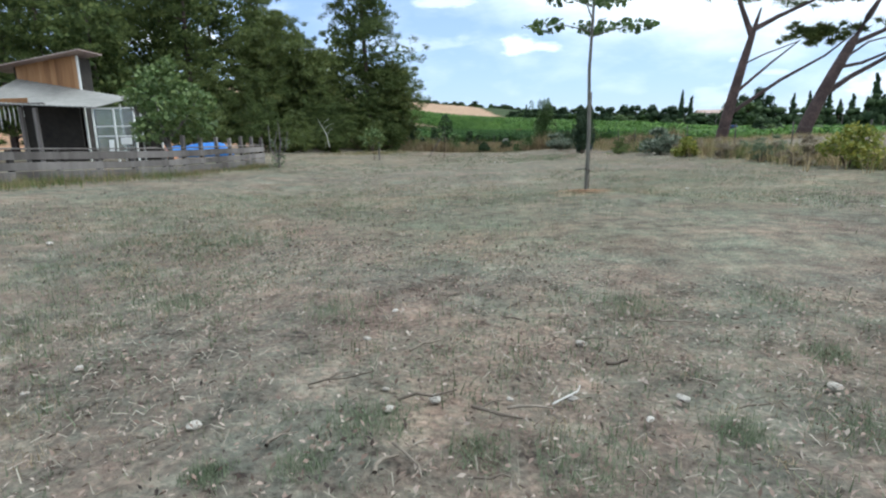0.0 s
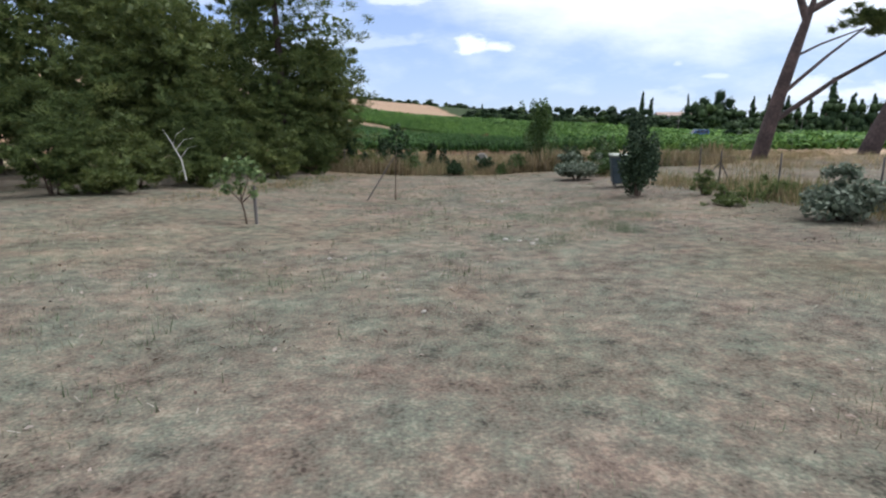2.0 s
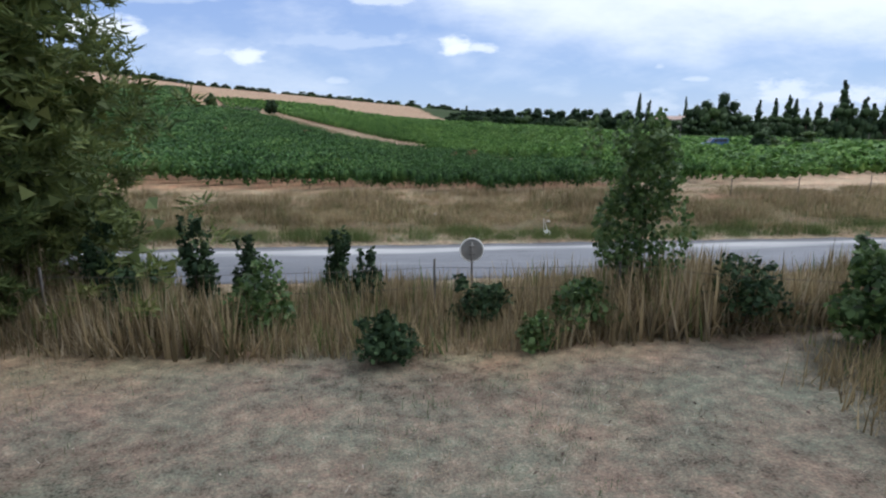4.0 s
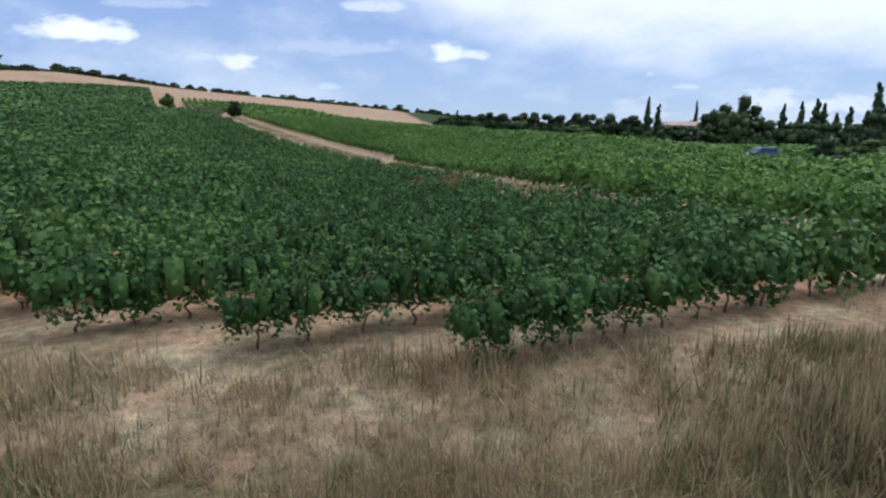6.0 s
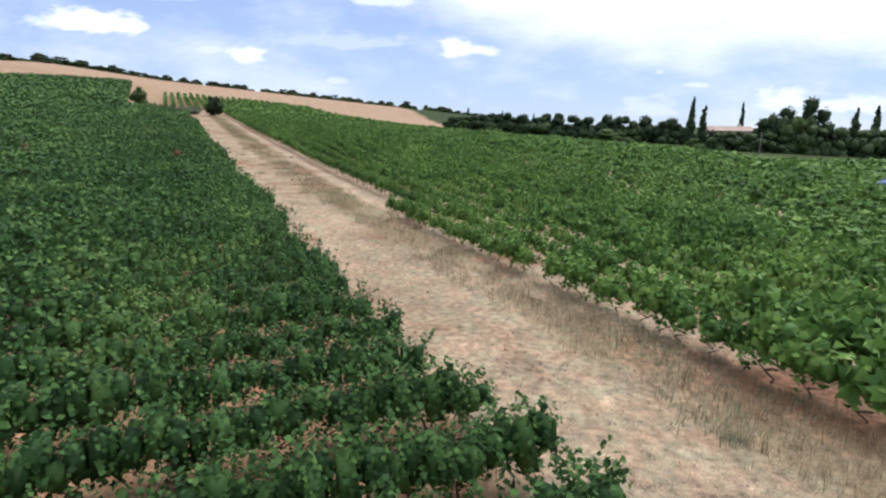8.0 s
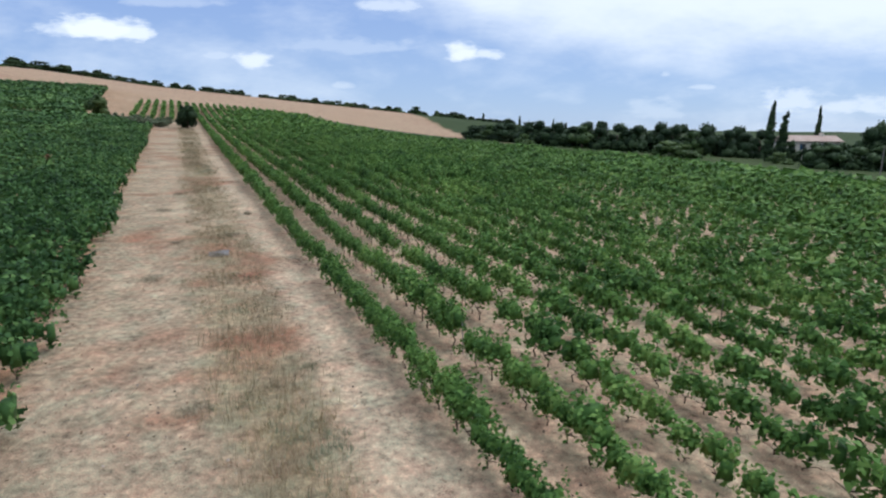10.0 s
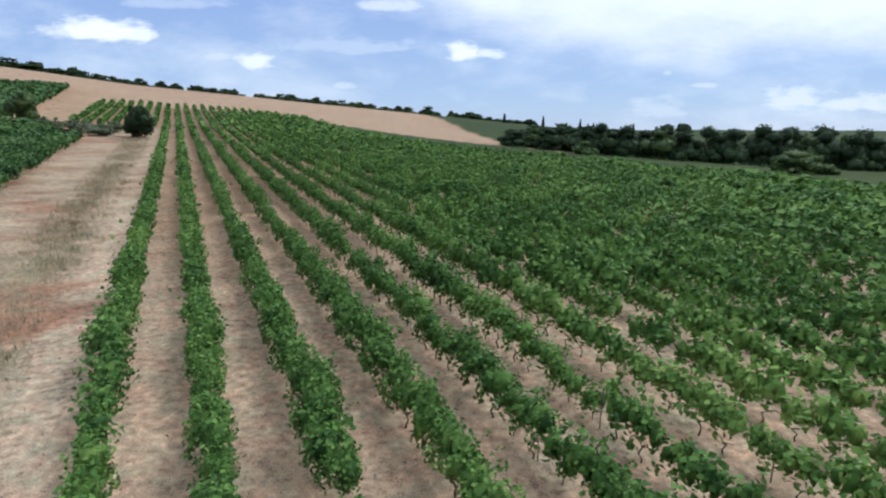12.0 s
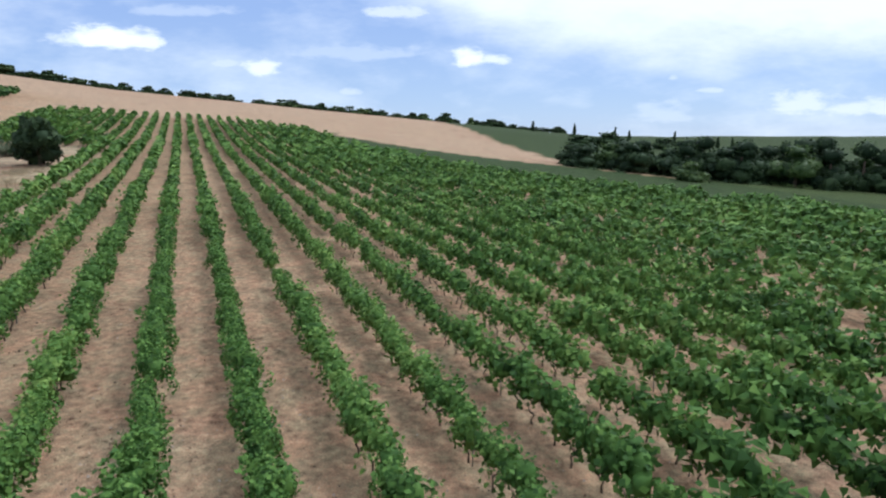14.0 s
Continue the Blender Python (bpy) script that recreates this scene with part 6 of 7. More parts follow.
# ---- shed, greenhouse and garden fence ----
M["plywood"] = material("orange stained boards", [(0.2, 0.1, 0.045), (0.33, 0.175, 0.08), (0.46, 0.27, 0.14)], 4, 0.7, 0.3, 30, vary="object", stretch=(1, 1, 0.15))
M["roof_sheet"] = material("weathered roof sheet", [(0.22, 0.16, 0.145), (0.34, 0.265, 0.245), (0.46, 0.39, 0.365)], 3, 0.7, 0.3, 30)
M["grey_sheet"] = material("grey corrugated sheet", [(0.15, 0.145, 0.14), (0.22, 0.215, 0.205), (0.3, 0.29, 0.28)], 3, 0.6, 0.2, 30)
M["blue_paint"] = material("blue painted boards", [(0.015, 0.05, 0.11), (0.02, 0.07, 0.16), (0.04, 0.1, 0.2)], 4, 0.7, 0.3, 30, stretch=(1, 1, 0.2))
M["white_paint"] = material("white paint", [(0.55, 0.55, 0.53), (0.68, 0.68, 0.66), (0.76, 0.76, 0.74)], 5, 0.6, 0.2, 30)
M["tarp"] = material("blue tarpaulin", [(0.02, 0.1, 0.36), (0.03, 0.16, 0.5), (0.06, 0.24, 0.6)], 3, 0.45, 0.4, 12)
M["tile"] = material("terracotta", [(0.35, 0.16, 0.09), (0.48, 0.24, 0.14), (0.56, 0.33, 0.22)], 5, 0.85, 0.3, 40, vary="object")
# near-black colour carries the shade of the interiors, not a board tone
M["inner_shade"] = material("boards blackened as interior shade", [(0.02, 0.02, 0.02), (0.04, 0.035, 0.03), (0.06, 0.05, 0.045)], 4, 0.9, 0.2, 30)
glass = bpy.data.materials.new("old glass")
glass.use_nodes = True
gb = glass.node_tree.nodes["Principled BSDF"]
gb.inputs["Base Color"].default_value, gb.inputs["Roughness"].default_value, gb.inputs["Transmission Weight"].default_value, gb.inputs["IOR"].default_value = (0.8, 0.86, 0.84, 1), 0.12, 0.9, 1.45
M["glass"] = glass


def corrugated(x0, x1, front, back, waves, thick=0.05, amp=0.03):
    """A corrugated sheet from the front edge (y, z0, z1) to the back edge (y, z0, z1); the z are those at x0 and x1."""
    n = waves * 4 + 1
    bm = bmesh.new()
    rows = []
    for (y, za, zb), in ((front,), (back,)):
        for dz in (0, -thick):
            rows.append([bm.verts.new((x0 + (x1 - x0) * i / (n - 1), y, za + (zb - za) * i / (n - 1) + amp * math.sin(i * math.pi / 2) + dz)) for i in range(n)])
    f0, f1, b0, b1 = rows
    for i in range(n - 1):
        for p, q in ((f0, b0), (b1, f1), (f1, f0), (b0, b1)):
            bm.faces.new((p[i], p[i + 1], q[i + 1], q[i]))
    bm.faces.new((f0[0], b0[0], b1[0], f1[0]))
    bm.faces.new((f0[-1], f1[-1], b1[-1], b0[-1]))
    return bm


def build_shed():
    gz = 0.24
    shed = thing("garden_shed", (-18.95, 24.5, 0.54), "tall garden shed of orange stained boards with a lean-to roof", "shed")
    shed.scale = (UNIT * 0.79,) * 3
    z = lambda v: v - gz
    n = 11
    for i in range(n):
        a, b = -3.6 + 3.85 * i / n, -3.6 + 3.85 * (i + 1) / n - 0.012
        box_part("board", (a, 0.0, z(3.35), b, 0.04, z(5.55 + 0.36 * (i + 0.5) / n)), M["plywood"], shed, 0.006)
    # walls coloured near black: the shed's inner shade is painted on
    box_part("side_wall", (0.2, 0.05, -0.4, 0.26, 1.0, z(5.8)), M["inner_shade"], shed, 0.01)
    box_part("back_wall", (-3.7, 0.95, -0.4, 0.2, 1.0, z(5.4)), M["inner_shade"], shed)
    box_part("side_wall", (-3.75, 0.05, -0.4, -3.68, 0.94, z(5.4)), M["inner_shade"], shed)
    box_part("corner_post", (0.2, -0.06, -0.4, 0.3, 0.04, z(5.9)), M["white_paint"], shed, 0.008, "pale corner batten")
    part("roof", corrugated(-5.0, 0.95, (-0.7, z(5.3), z(6.15)), (1.2, z(5.22), z(6.07)), 22), M["roof_sheet"], shed, "pinkish weathered corrugated roof")
    part("lean_to_roof", corrugated(-3.6, 3.2, (-3.1, z(3.35), z(2.95)), (-0.02, z(4.75), z(3.55)), 24, amp=0.02), M["grey_sheet"], shed, "grey translucent lean-to roof")
    for x, hh in ((-3.45, 3.2), (-1.1, 3.05), (-0.3, 3.0)):
        box_part("post", (x - 0.09, -3.0, -0.4, x + 0.09, -2.82, z(hh)), M["wood"], shed, 0.01)
    box_part("beam", (-3.6, -3.0, z(3.12), 0.3, -2.9, z(3.25)), M["wood"], shed, 0.01)
    box_part("gable_board", (-3.4, -2.96, z(3.26), -0.6, -2.92, z(3.5)), M["plywood"], shed, 0.006)
    box_part("blue_wall", (-5.4, -2.4, -0.4, -3.72, -2.32, z(4.6)), M["blue_paint"], shed, 0.01, "deep blue painted wall")
    # near-black sheet painted as the gloom under the lean-to
    box_part("inner_wall", (-3.6, -0.2, -0.4, 0.1, -0.14, z(3.3)), M["inner_shade"], shed)
    for k in range(9):
        x = -3.2 + 0.27 * k
        part("hanging_shell", tube_mesh("hanging_shell", [(np.array([(x, -2.85, z(3.1)), (x + 0.02, -2.85, z(2.8 - 0.1 * (k % 3))), (x - 0.02, -2.84, z(2.4 - 0.16 * (k % 4)))]), [0.015, 0.03, 0.012])], 5), M["white_paint"], shed)
    # greenhouse bay with white frames
    gh = thing("greenhouse", (-15.9, 22.3, 0.5), "small greenhouse of white timber frames and old panes", "greenhouse")
    gh.scale = (UNIT * 0.79,) * 3
    for x in (-1.05, 0.1, 1.2):
        box_part("upright", (x - 0.04, -0.04, -0.3, x + 0.04, 0.04, 2.72), M["white_paint"], gh, 0.006)
        box_part("upright", (x - 0.04, 2.2, -0.3, x + 0.04, 2.28, 3.0), M["white_paint"], gh, 0.006)
    for zz in (0.45, 1.25, 1.75, 2.66):
        for x in (-1.01, 0.14):
            box_part("rail", (x, -0.03, zz, x + (1.07 if x < 0 else 1.02), 0.03, zz + 0.06), M["white_paint"], gh, 0.006)
    for zz, z2 in ((0.52, 1.24), (1.32, 1.74), (1.82, 2.65)):
        for x in (-1.0, 0.15):
            p = box_part("pane", (x, -0.006, zz, x + (1.05 if x < 0 else 1.0), 0.006, z2), M["glass"], gh)
            p.visible_shadow = False
    box_part("shelf", (-1.0, 0.5, 1.2, 1.15, 1.9, 1.24), M["wood"], gh)
    box_part("shelf", (-1.0, 0.5, 0.6, 1.15, 1.9, 0.64), M["wood"], gh)
    box_part("board", (0.35, -0.06, 0.85, 0.95, -0.045, 1.2), M["white_paint"], gh, 0.0, "pale green notice board")
    # backing coloured near black for the dimness behind the panes
    box_part("back", (-1.0, 2.3, -0.3, 1.2, 2.34, 2.9), M["inner_shade"], gh)
    box_part("propped_board", (-0.25, -0.35, 0.05, -0.02, -0.31, 1.05), M["white_paint"], gh, 0.004, turn=pose(0, 0, 0, -12, 0, 14))


build_shed()


def garden_fence():
    run = np.array([(-10.1, 23.3), (-9.95, 19.5), (-10.0, 16.2), (-10.9, 13.6), (-12.2, 11.0), (-14.2, 8.0)])
    ax, ay = run[0]
    f = thing("garden_fence", (ax, ay, H(ax, ay)), "low grey weathered plank fence round the vegetable garden", "fence")
    r = random.Random(3)
    leg = np.r_[0, np.cumsum(np.hypot(*np.diff(run, axis=0).T))]
    at = lambda s: (float(np.interp(s, leg, run[:, 0])), float(np.interp(s, leg, run[:, 1])))
    n = 16
    for k in range(n + 1):
        s = leg[-1] * k / n
        x, y = at(s)
        g = H(x, y) - H(ax, ay)
        high = 1.12 + 0.12 * r.random() if k < 7 else 0.8
        px0, py0 = x - ax, y - ay
        box_part("post", (px0 - 0.06, py0 - 0.06, g - 0.1, px0 + 0.05, py0 + 0.06, g + high), M["wood"], f, 0.008)
        if k == n:
            break
        x2, y2 = at(leg[-1] * (k + 1) / n)
        yaw, span = math.atan2(y2 - y, x2 - x), math.hypot(x2 - x, y2 - y)
        rise = math.degrees(math.atan2(H(x2, y2) - H(x, y), span))
        m = pose(px0, py0, g, 0, 0, math.degrees(yaw)) @ pose(0, 0, 0, 0, -rise, 0)
        a = r.random()
        box_part("plank", (-0.03, 0.065, 0.55 + 0.02 * a, span - 0.02, 0.11, 0.76), M["wood"], f, 0.006, turn=m)
        box_part("plank", (-0.03, 0.065, 0.04, span - 0.02, 0.11, 0.26 + 0.04 * a), M["wood"], f, 0.006, turn=m)
        box_part("plank", (-0.03, 0.065, 0.31, span - 0.02, 0.105, 0.47 + 0.04 * a), M["wood"], f, 0.006, turn=m)
        box_part("cap", (-0.03, -0.09, 0.81, span - 0.02, 0.13, 0.85), M["wood"], f, 0.006, turn=m)


garden_fence()
M["fig_leaf"] = material("fig leaves", [(0.05, 0.085, 0.03), (0.11, 0.165, 0.055), (0.21, 0.265, 0.1)], 1.0, 0.55, 0.0, vary="island", translucent=0.3, fine=0.2)
plant("fig_tree", -10.55, 17.2, [(np.array([(0, 0, 0), (0.1, 0, 0.6), (0.0, 0.1, 1.2)]), [0.1, 0.08, 0.06])] + [(np.array([(0, 0, 1.0), (0.6 * math.cos(a), 0.6 * math.sin(a), 1.7), (1.1 * math.cos(a), 1.1 * math.sin(a), 2.4)]), [0.05, 0.035, 0.015]) for a in (0.3, 1.5, 2.6, 3.9, 5.1)],
      [(0.75 * math.cos(a) + 0.3, 0.75 * math.sin(a), z, 0.62, 0.62, 0.45) for a, z in ((0.3, 2.2), (1.5, 2.5), (2.6, 2.1), (3.9, 2.4), (5.1, 2.0), (0.9, 1.5), (3.2, 1.4), (4.6, 1.5))] + [(0, 0, 2.9, 0.8, 0.8, 0.5), (0.3, 0, 3.3, 0.3, 0.3, 0.35)],
      2600, 0.14, "fig_leaf", "leafy fig tree behind the garden fence", "fig tree", 1300, bark="wood", sides=8, dense=False)


def heap(name, x, y, sx, sy, sz, mat, label, category, seed):
    me = lump(name, seed, 1.0, 3)
    for v in me.vertices:
        v.co.x, v.co.y, v.co.z = v.co.x * sx, v.co.y * sy, max(v.co.z, -0.15) * sz
    me.materials.append(M[mat])
    ob = new(name, me)
    ob.matrix_basis = pose(x * UNIT, y * UNIT, (H(x, y) + 0.1) * UNIT)
    ob.scale = (UNIT,) * 3
    tagged(ob, label, category)


heap("tarpaulin", -15.9, 29.4, 1.5, 0.8, 0.75, "tarp", "blue tarpaulin over a heap behind the fence", "tarpaulin", 71)
heap("tarpaulin", -17.6, 29.4, 0.9, 0.7, 0.6, "tarp", "crumpled blue tarpaulin behind the fence", "tarpaulin", 72)


def tile_stack():
    th = thing("tile_stack", (-16.6, 26.0, H(-16.6, 26.0)), "stack of terracotta roof tiles behind the fence", "tile stack")
    bm = bmesh.new()
    prof = [(0.1 * math.cos(a), 0.1 * math.sin(a)) for a in np.linspace(0, math.pi, 7)]
    ins = [(0.085 * math.cos(a), 0.085 * math.sin(a)) for a in np.linspace(math.pi, 0, 7)]
    ring = prof + ins
    f = [bm.verts.new((x, 0, z)) for x, z in ring]
    b = [bm.verts.new((x, 0.42, z)) for x, z in ring]
    bm.faces.new(f)
    bm.faces.new(list(reversed(b)))
    for i in range(len(ring)):
        j = (i + 1) % len(ring)
        bm.faces.new((f[i], b[i], b[j], f[j]))
    me = bpy.data.meshes.new("tile")
    bm.to_mesh(me)
    bm.free()
    me.materials.append(M["tile"])
    for lv in range(7):
        for i in range(9 - lv):
            t = part("tile", me, M["tile"], th)
            t.matrix_basis = pose(-1.0 + 0.22 * i + 0.11 * lv, 0.02 * (i % 3), 0.11 * lv, 0, 0, (i * 7) % 5 - 2)


tile_stack()


# ---- container, wire fences ----
M["lid"] = material("dusty pale plastic", [(0.22, 0.24, 0.2), (0.32, 0.34, 0.29), (0.42, 0.43, 0.38)], 5, 0.6, 0.2, 30)
M["bin"] = material("faded blue-grey plastic", [(0.022, 0.036, 0.046), (0.04, 0.058, 0.07), (0.065, 0.085, 0.1)], 4, 0.6, 0.2, 30)
box_bin = thing("waste_container", (5.55, 40.3, H(5.55, 40.3)), "blue-grey wheeled waste container behind a shrub", "waste container", turn=-8)
bm = bmesh.new()
vs = [bm.verts.new(p) for p in ((-0.55, -0.42, 0.16), (0.55, -0.42, 0.16), (0.55, 0.42, 0.16), (-0.55, 0.42, 0.16), (-0.66, -0.52, 1.2), (0.66, -0.52, 1.2), (0.66, 0.52, 1.25), (-0.66, 0.52, 1.25))]
for q in ((0, 3, 2, 1), (4, 5, 6, 7), (0, 1, 5, 4), (1, 2, 6, 5), (2, 3, 7, 6), (3, 0, 4, 7)):
    bm.faces.new([vs[i] for i in q])
bmesh.ops.bevel(bm, geom=list(bm.edges), offset=0.04, segments=2, affect="EDGES")
part("body", bm, M["bin"], box_bin)
box_part("lid", (-0.7, -0.56, 1.25, 0.7, 0.56, 1.36), M["lid"], box_bin, 0.04, "pale dusty plastic lid")
box_part("rim", (-0.69, -0.55, 1.14, 0.69, -0.5, 1.22), M["bin"], box_bin, 0.015)
for x in (-0.45, 0.45):
    for y in (-0.35, 0.35):
        w = part("wheel", tube_mesh("wheel", [(np.array([(x - 0.03, y, 0.08), (x - 0.029, y, 0.08), (x + 0.029, y, 0.08), (x + 0.03, y, 0.08)]), [0.01, 0.08, 0.08, 0.01])], 12), M["metal"], box_bin, "black caster wheel")


def wire_fence(points, high, label, braced=()):
    x0, y0 = points[0]
    f = thing("wire_fence", (x0, y0, H(x0, y0)), label, "wire fence")
    loc = [np.array((x - x0, y - y0, H(x, y) - H(x0, y0))) for x, y in points]
    for k, p in enumerate(loc):
        part("post", tube_mesh("post", [(np.array([p + (0, 0, -0.15), p + (0.01, 0, high * 0.6), p + (0.01, 0.01, high), p + (0.01, 0.01, high + 0.004)]), [0.028, 0.028, 0.026, 0.002])], 6), M["metal"], f)
        if k in braced:
            for s in (-1, 1):
                part("brace", tube_mesh("brace", [(np.array([p + (s * 0.65, 0.25, 0), p + (s * 0.3, 0.12, high * 0.4), p + (0, 0, high * 0.72)]), [0.022, 0.022, 0.022])], 6), M["metal"], f)
    for zz in (0.25, 0.6, 0.95):
        for a, b in zip(loc, loc[1:]):
            part("wire", tube_mesh("wire", [(np.array([a + (0, 0, zz * high / 1.1), (a + b) / 2 + (0, 0, zz * high / 1.1 - 0.03), b + (0, 0, zz * high / 1.1)]), [0.005] * 3)], 4), M["metal"], f)


wire_fence(((8.4, 38.1), (8.9, 35.0), (9.6, 31.5), (10.6, 27.8), (11.3, 24.0), (11.9, 20.2), (12.4, 16.4), (13.0, 12.5)), 1.42, "rusty steel post and wire fence beside the lawn", braced=(0,))
wire_fence(((8.4, 38.1), (9.26, 42.0), (9.0, 46.5), (7.0, 50.5), (3.2, 52.6), (-0.8, 53.0), (-4.6, 52.4), (-8.4, 51.4)), 1.42, "rusty steel post and wire fence at the lawn's end")
wire_fence(((19.3, 79.7), (24.5, 80.6), (30, 81.2), (36, 81.8)), 1.3, "old post and wire fence on the bank")


# ---- by the road ----
def road_sign():
    gz = H(0.27, 57.3)
    s = thing("road_sign", (0.27, 57.3, gz), "round road sign on a grey pole beside the road", "road sign", turn=3)
    top = 0.28 - gz
    part("pole", tube_mesh("pole", [(np.array([(0, -0.05, -0.2), (0, -0.05, 1.0), (0, -0.05, top - 0.12), (0, -0.05, top - 0.116)]), [0.03, 0.03, 0.03, 0.003])], 10), M["post"], s)
    bm = bmesh.new()
    bmesh.ops.create_cone(bm, cap_ends=True, segments=40, radius1=0.33, radius2=0.33, depth=0.012, matrix=pose(0, -0.012, top - 0.36, 90))
    part("plate", bm, M["grey_sheet"], s, "bare grey metal back of the plate")
    a = np.linspace(0, 2 * np.pi, 41)
    part("rim", tube_mesh("rim", [(np.stack([0.345 * np.cos(a), -0.012 + 0 * a, top - 0.36 + 0.345 * np.sin(a)], -1), np.full(41, 0.022))], 8), M["white_paint"], s, "white turned rim")
    for dz in (0.25, 0.48):
        box_part("clamp", (-0.09, -0.085, top - dz - 0.03, 0.09, -0.02, top - dz + 0.03), M["post"], s, 0.006)


road_sign()
bag = thing("white_bag", (5.2, 71.5, H(5.2, 71.5)), "white plastic bag dropped beside crossed thin sticks", "bag")
me = lump("sack", 91, 0.85, 3)
for v in me.vertices:
    v.co *= 0.17
    v.co.z += 0.12
part("sack", me, M["white_paint"], bag)
for p in (((0.02, 0, 0.2), (-0.1, 0.02, 0.55), (-0.22, 0.05, 0.9)), ((-0.2, -0.05, 0.02), (-0.2, 0, 0.4), (-0.22, 0.05, 0.9))):
    part("stick", tube_mesh("stick", [(np.array(p), [0.014, 0.012, 0.009])], 6), M["white_paint"], bag, "thin pale stick")

M["tar"] = material("tar seam", [(0.03, 0.03, 0.032), (0.05, 0.05, 0.052), (0.08, 0.078, 0.08)], 8, 0.8, 0.3, 40)


def road_marks():
    """Dark broken edge of the asphalt and a few tar spots and cracks."""
    r = np.random.default_rng(93)
    xs = np.arange(-60, 60, 0.25)
    w = 0.10 + 0.07 * np.sin(xs * 1.7) + 0.06 * np.sin(xs * 4.1 + 1) + 0.04 * r.normal(size=xs.shape)
    lo = 69.38 - np.clip(w, 0.02, 0.3)
    V = np.concatenate([np.c_[xs, lo + 0.075 * xs, -2.5 + 0.05 - (lo - 66.3) * 0.0156 + 0.006], np.c_[xs, 69.4 + 0.075 * xs, -2.5 + 0.05 - 3.1 * 0.0156 + 0.006 + 0 * xs]])
    n = len(xs)
    solo("road_edge", mesh_np("road_edge", V, np.array([[i, i + 1, n + i + 1, n + i] for i in range(n - 1)])), M["tar"], "dark crumbling edge of the asphalt", "road edge", "structure")
    spots = []
    for k in range(30):
        x, yr = -14 + 28 * r.random(), 63.4 + 5.6 * r.random()
        P = [(x + j * 0.12 * (1 + r.random()), yr + 0.03 * r.normal()) for j in range(4)]
        z = [-2.5 + 0.05 - abs(q - 66.3) * 0.0156 + 0.008 for _, q in P]
        b = len(spots) * 8
        V = [(a, q + 0.075 * a + s * 0.022 * (j + 0.6) % 0.05, zz) for j, ((a, q), zz) in enumerate(zip(P, z)) for s in (0, 1)]
        spots.append((np.array(V), np.array([[2 * j, 2 * j + 2, 2 * j + 3, 2 * j + 1] for j in range(3)])))
    solo("tar_cracks", mesh_np("tar_cracks", *join_np(spots)), M["tar"], "short dark cracks and tar spots in the asphalt", "cracks", "stuff")


road_marks()

# ---- lane, van and house beyond the upper field ----
M["lane"] = material("pale gravel", [(0.36, 0.31, 0.25), (0.48, 0.42, 0.35), (0.56, 0.5, 0.43)], 2, 0.95, 0.5, 30)


def lane(points, w):
    P = np.array(points, float)
    t = np.linspace(0, len(P) - 1, 60)
    x, y = np.interp(t, range(len(P)), P[:, 0]), np.interp(t, range(len(P)), P[:, 1])
    dx, dy = np.gradient(x), np.gradient(y)
    l = np.hypot(dx, dy)
    nx, ny = -dy / l * w / 2, dx / l * w / 2
    A, B = np.c_[x - nx, y - ny], np.c_[x + nx, y + ny]
    V = np.concatenate([np.c_[A, height(A[:, 0], A[:, 1]) + 0.12], np.c_[B, height(B[:, 0], B[:, 1]) + 0.12]])
    n = len(x)
    solo("lane", mesh_np("lane", V, np.array([[i, i + 1, n + i + 1, n + i] for i in range(n - 1)])), M["lane"], "pale gravel lane beside the vineyard", "lane", "structure")


lane(((78, 156), (100, 181), (122, 205), (142, 232), (160, 262)), 5)
lane(((58, 196), (66, 187), (82, 178)), 4)

M["car_blue"] = material("blue car paint", [(0.03, 0.07, 0.2), (0.04, 0.09, 0.26), (0.05, 0.11, 0.3)], 2, 0.3, 0.0, spec=0.6, fine=0.2)
M["car_glass"] = material("dark car glass", [(0.03, 0.035, 0.04), (0.05, 0.055, 0.06), (0.07, 0.08, 0.09)], 2, 0.12, 0.0, spec=0.7)
M["tyre"] = material("tyre rubber", [(0.015, 0.015, 0.015), (0.025, 0.025, 0.025), (0.04, 0.04, 0.04)], 8, 0.85, 0.2, 40)


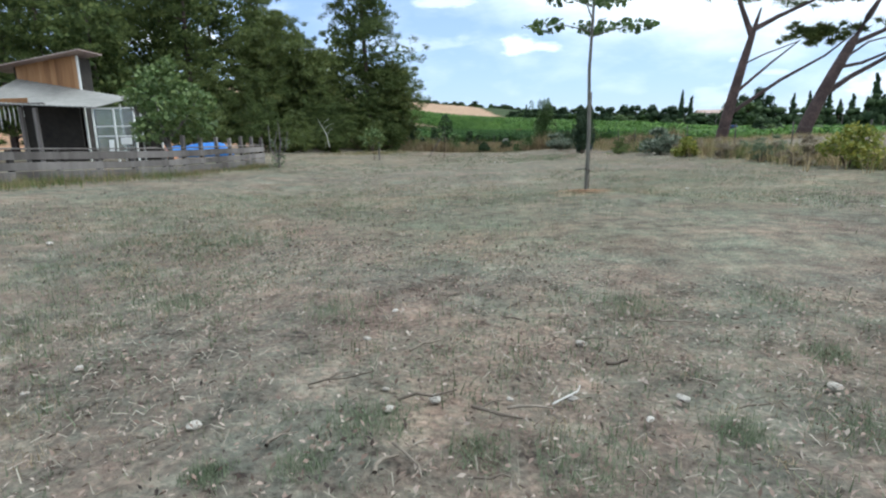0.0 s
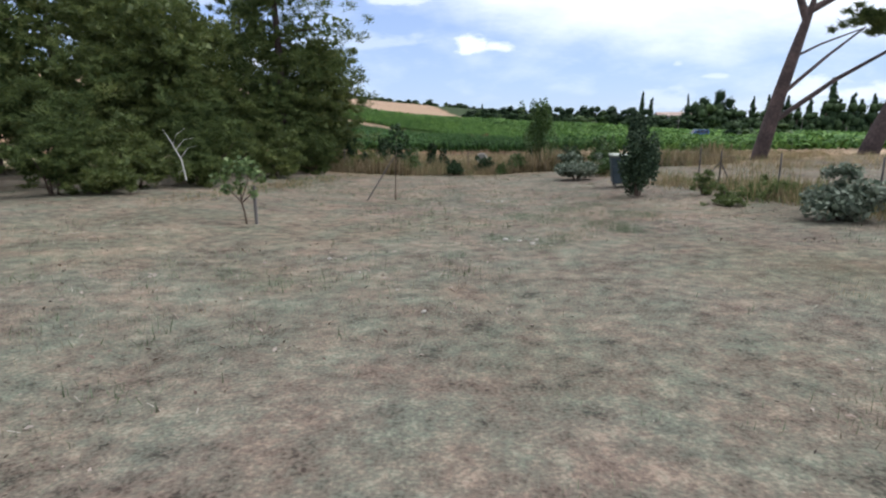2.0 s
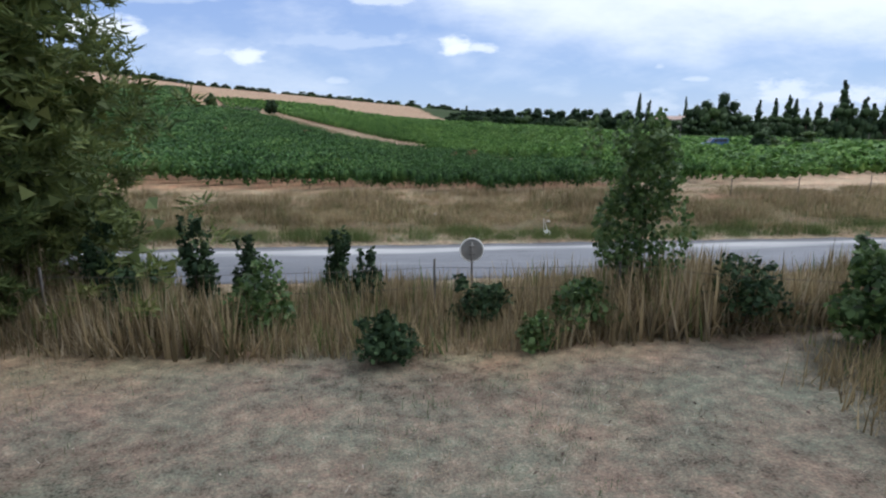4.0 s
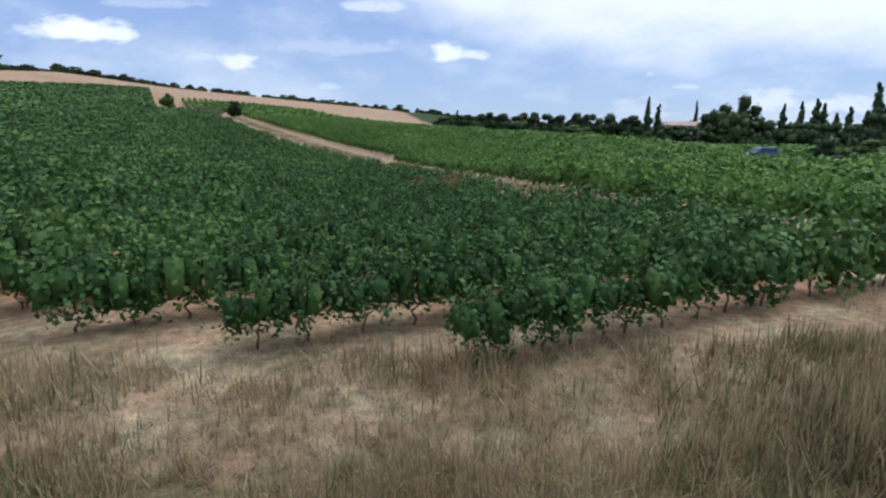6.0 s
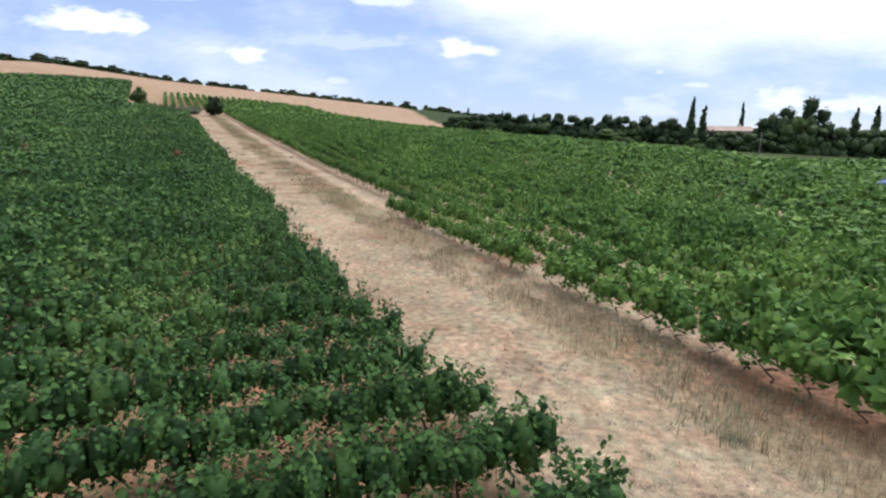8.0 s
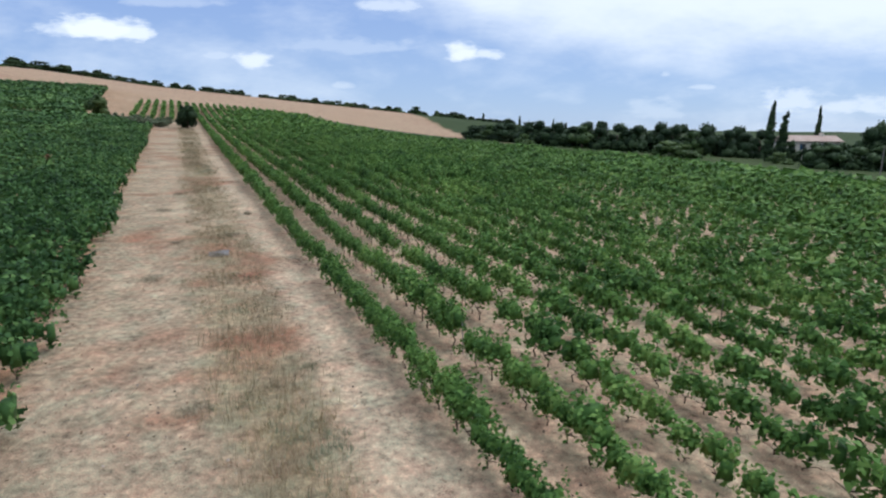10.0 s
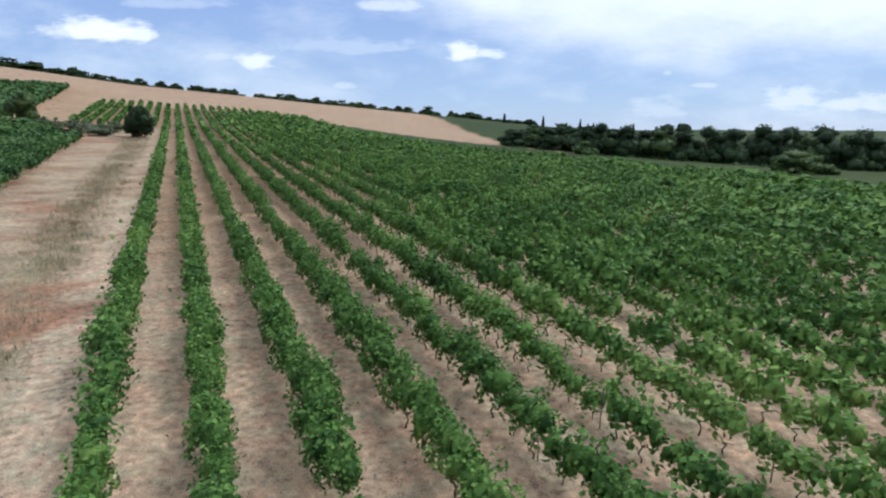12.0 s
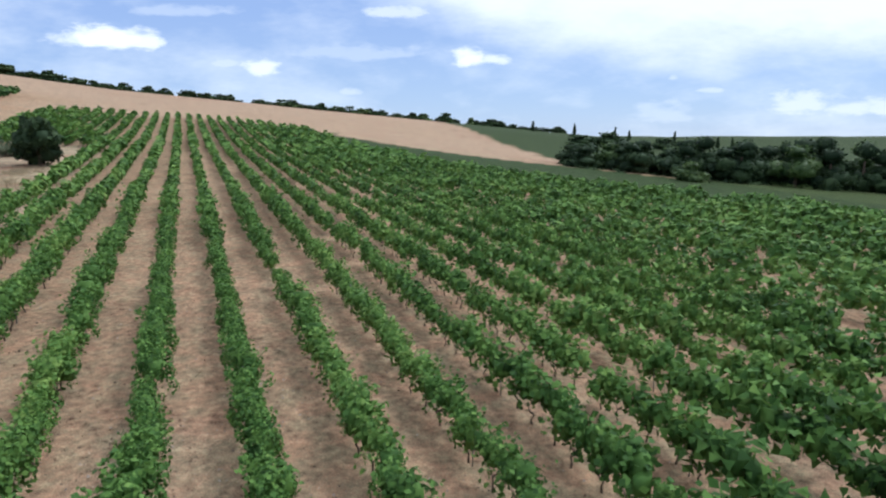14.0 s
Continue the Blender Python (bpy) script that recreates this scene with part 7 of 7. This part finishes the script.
def van():
    v = thing("van", (67.8, 184.8, H(67.8, 184.8) + 0.28), "blue van parked at the far edge of the vineyard", "van", turn=8)
    side = [(-3.0, 0.4), (-3.05, 1.05), (-2.7, 1.3), (-1.75, 1.5), (-0.95, 2.35), (-0.6, 2.5), (2.75, 2.5), (2.95, 2.3), (3.05, 1.0), (3.0, 0.4)]
    bm = bmesh.new()
    a = [bm.verts.new((x, -1.1, z)) for x, z in side]
    b = [bm.verts.new((x, 1.1, z)) for x, z in side]
    bm.faces.new(a)
    bm.faces.new(list(reversed(b)))
    for i in range(len(side)):
        j = (i + 1) % len(side)
        bm.faces.new((a[j], a[i], b[i], b[j]))
    bmesh.ops.bevel(bm, geom=list(bm.edges), offset=0.08, segments=2, affect="EDGES")
    part("body", bm, M["car_blue"], v)
    for x in (-1.95, 1.9):
        for y in (-1.02, 1.02):
            w = part("wheel", tube_mesh("wheel", [(np.array([(x, y - 0.13, 0.4), (x, y - 0.128, 0.4), (x, y + 0.128, 0.4), (x, y + 0.13, 0.4)]), [0.02, 0.42, 0.42, 0.02])], 18), M["tyre"], v)
            part("rim", tube_mesh("rim", [(np.array([(x, y - 0.145, 0.4), (x, y - 0.144, 0.4), (x, y + 0.144, 0.4), (x, y + 0.145, 0.4)]), [0.01, 0.24, 0.24, 0.01])], 14), M["grey_sheet"], w)
    bm = bmesh.new()
    vs = [bm.verts.new(p) for p in ((-1.74, -0.95, 1.56), (-1.74, 0.95, 1.56), (-1.0, 0.9, 2.36), (-1.0, -0.9, 2.36))]
    bm.faces.new(vs)
    bmesh.ops.translate(bm, verts=bm.verts, vec=(-0.03, 0, 0.03))
    part("windscreen", bm, M["car_glass"], v)
    for x0, x1 in ((-0.9, 0.2), (0.35, 1.4), (1.55, 2.6)):
        for y in (-1.115, 1.105):
            box_part("side_window", (x0, y, 1.6, x1, y + 0.012, 2.25), M["car_glass"], v, 0.0)
    for y in (-0.85, 0.62):
        box_part("headlight", (-3.06, y, 0.95, -2.96, y + 0.25, 1.15), M["white_paint"], v, 0.02)
    box_part("bumper", (-3.12, -1.05, 0.42, -2.98, 1.05, 0.66), M["tyre"], v, 0.03)


van()


def farmhouse():
    gz = -3.2
    h = thing("farmhouse", (114.2, 331.5, gz), "cream farmhouse with a low faded pink roof among trees", "house")
    M["render"] = material("cream render", [(0.5, 0.46, 0.4), (0.6, 0.56, 0.5), (0.66, 0.62, 0.56)], 1.5, 0.9, 0.3, 20)
    box_part("wall", (-8.5, -4, -2, 8.5, 4, 8.7), M["render"], h, 0.03)
    bm = bmesh.new()
    vs = [bm.verts.new(p) for p in ((-9.2, -4.8, 8.6), (9.2, -4.8, 8.6), (9.2, 4.8, 8.6), (-9.2, 4.8, 8.6), (-9.2, 0, 10.4), (9.2, 0, 10.4), (-9.2, -4.8, 8.4), (9.2, -4.8, 8.4), (9.2, 4.8, 8.4), (-9.2, 4.8, 8.4))]
    for q in ((0, 1, 5, 4), (2, 3, 4, 5), (6, 7, 1, 0), (8, 9, 3, 2), (0, 4, 3, 9, 6), (1, 7, 8, 2, 5), (6, 9, 8, 7)):
        bm.faces.new([vs[i] for i in q])
    M["house_roof"] = material("faded roof tiles", [(0.27, 0.19, 0.16), (0.36, 0.27, 0.235), (0.44, 0.35, 0.31)], 3, 0.9, 0.3, 20)
    roof = part("roof", bm, M["house_roof"], h)
    box_part("chimney", (4, -0.5, 9.5, 5, 0.5, 11.2), M["render"], h, 0.02)
    for x in (-6.6, -3.2, 0.4, 3.8, 7.0):
        w = box_part("window", (x - 0.6, -4.04, 5.9, x + 0.6, -3.97, 7.6), M["car_glass"], h)
        box_part("frame", (x - 0.72, -4.07, 5.78, x + 0.72, -4.03, 5.9), M["white_paint"], w)
        box_part("shutter", (x - 1.2, -4.08, 5.8, x - 0.65, -4.02, 7.7), M["blue_paint"], w)


farmhouse()
# pale posts beside the lane
for x, y, hh in ((139, 229, 3.4), (95, 272, 6.5), (146, 268, 6.0)):
    p = thing("wooden_pole", (x, y, H(x, y)), "pale wooden pole in the far field", "pole", "far poles")
    part("shaft", tube_mesh("shaft", [(np.array([(0, 0, -0.2), (0, 0, hh / 2), (0, 0, hh)]), [0.16, 0.14, 0.12])], 8), M["wood"], p)
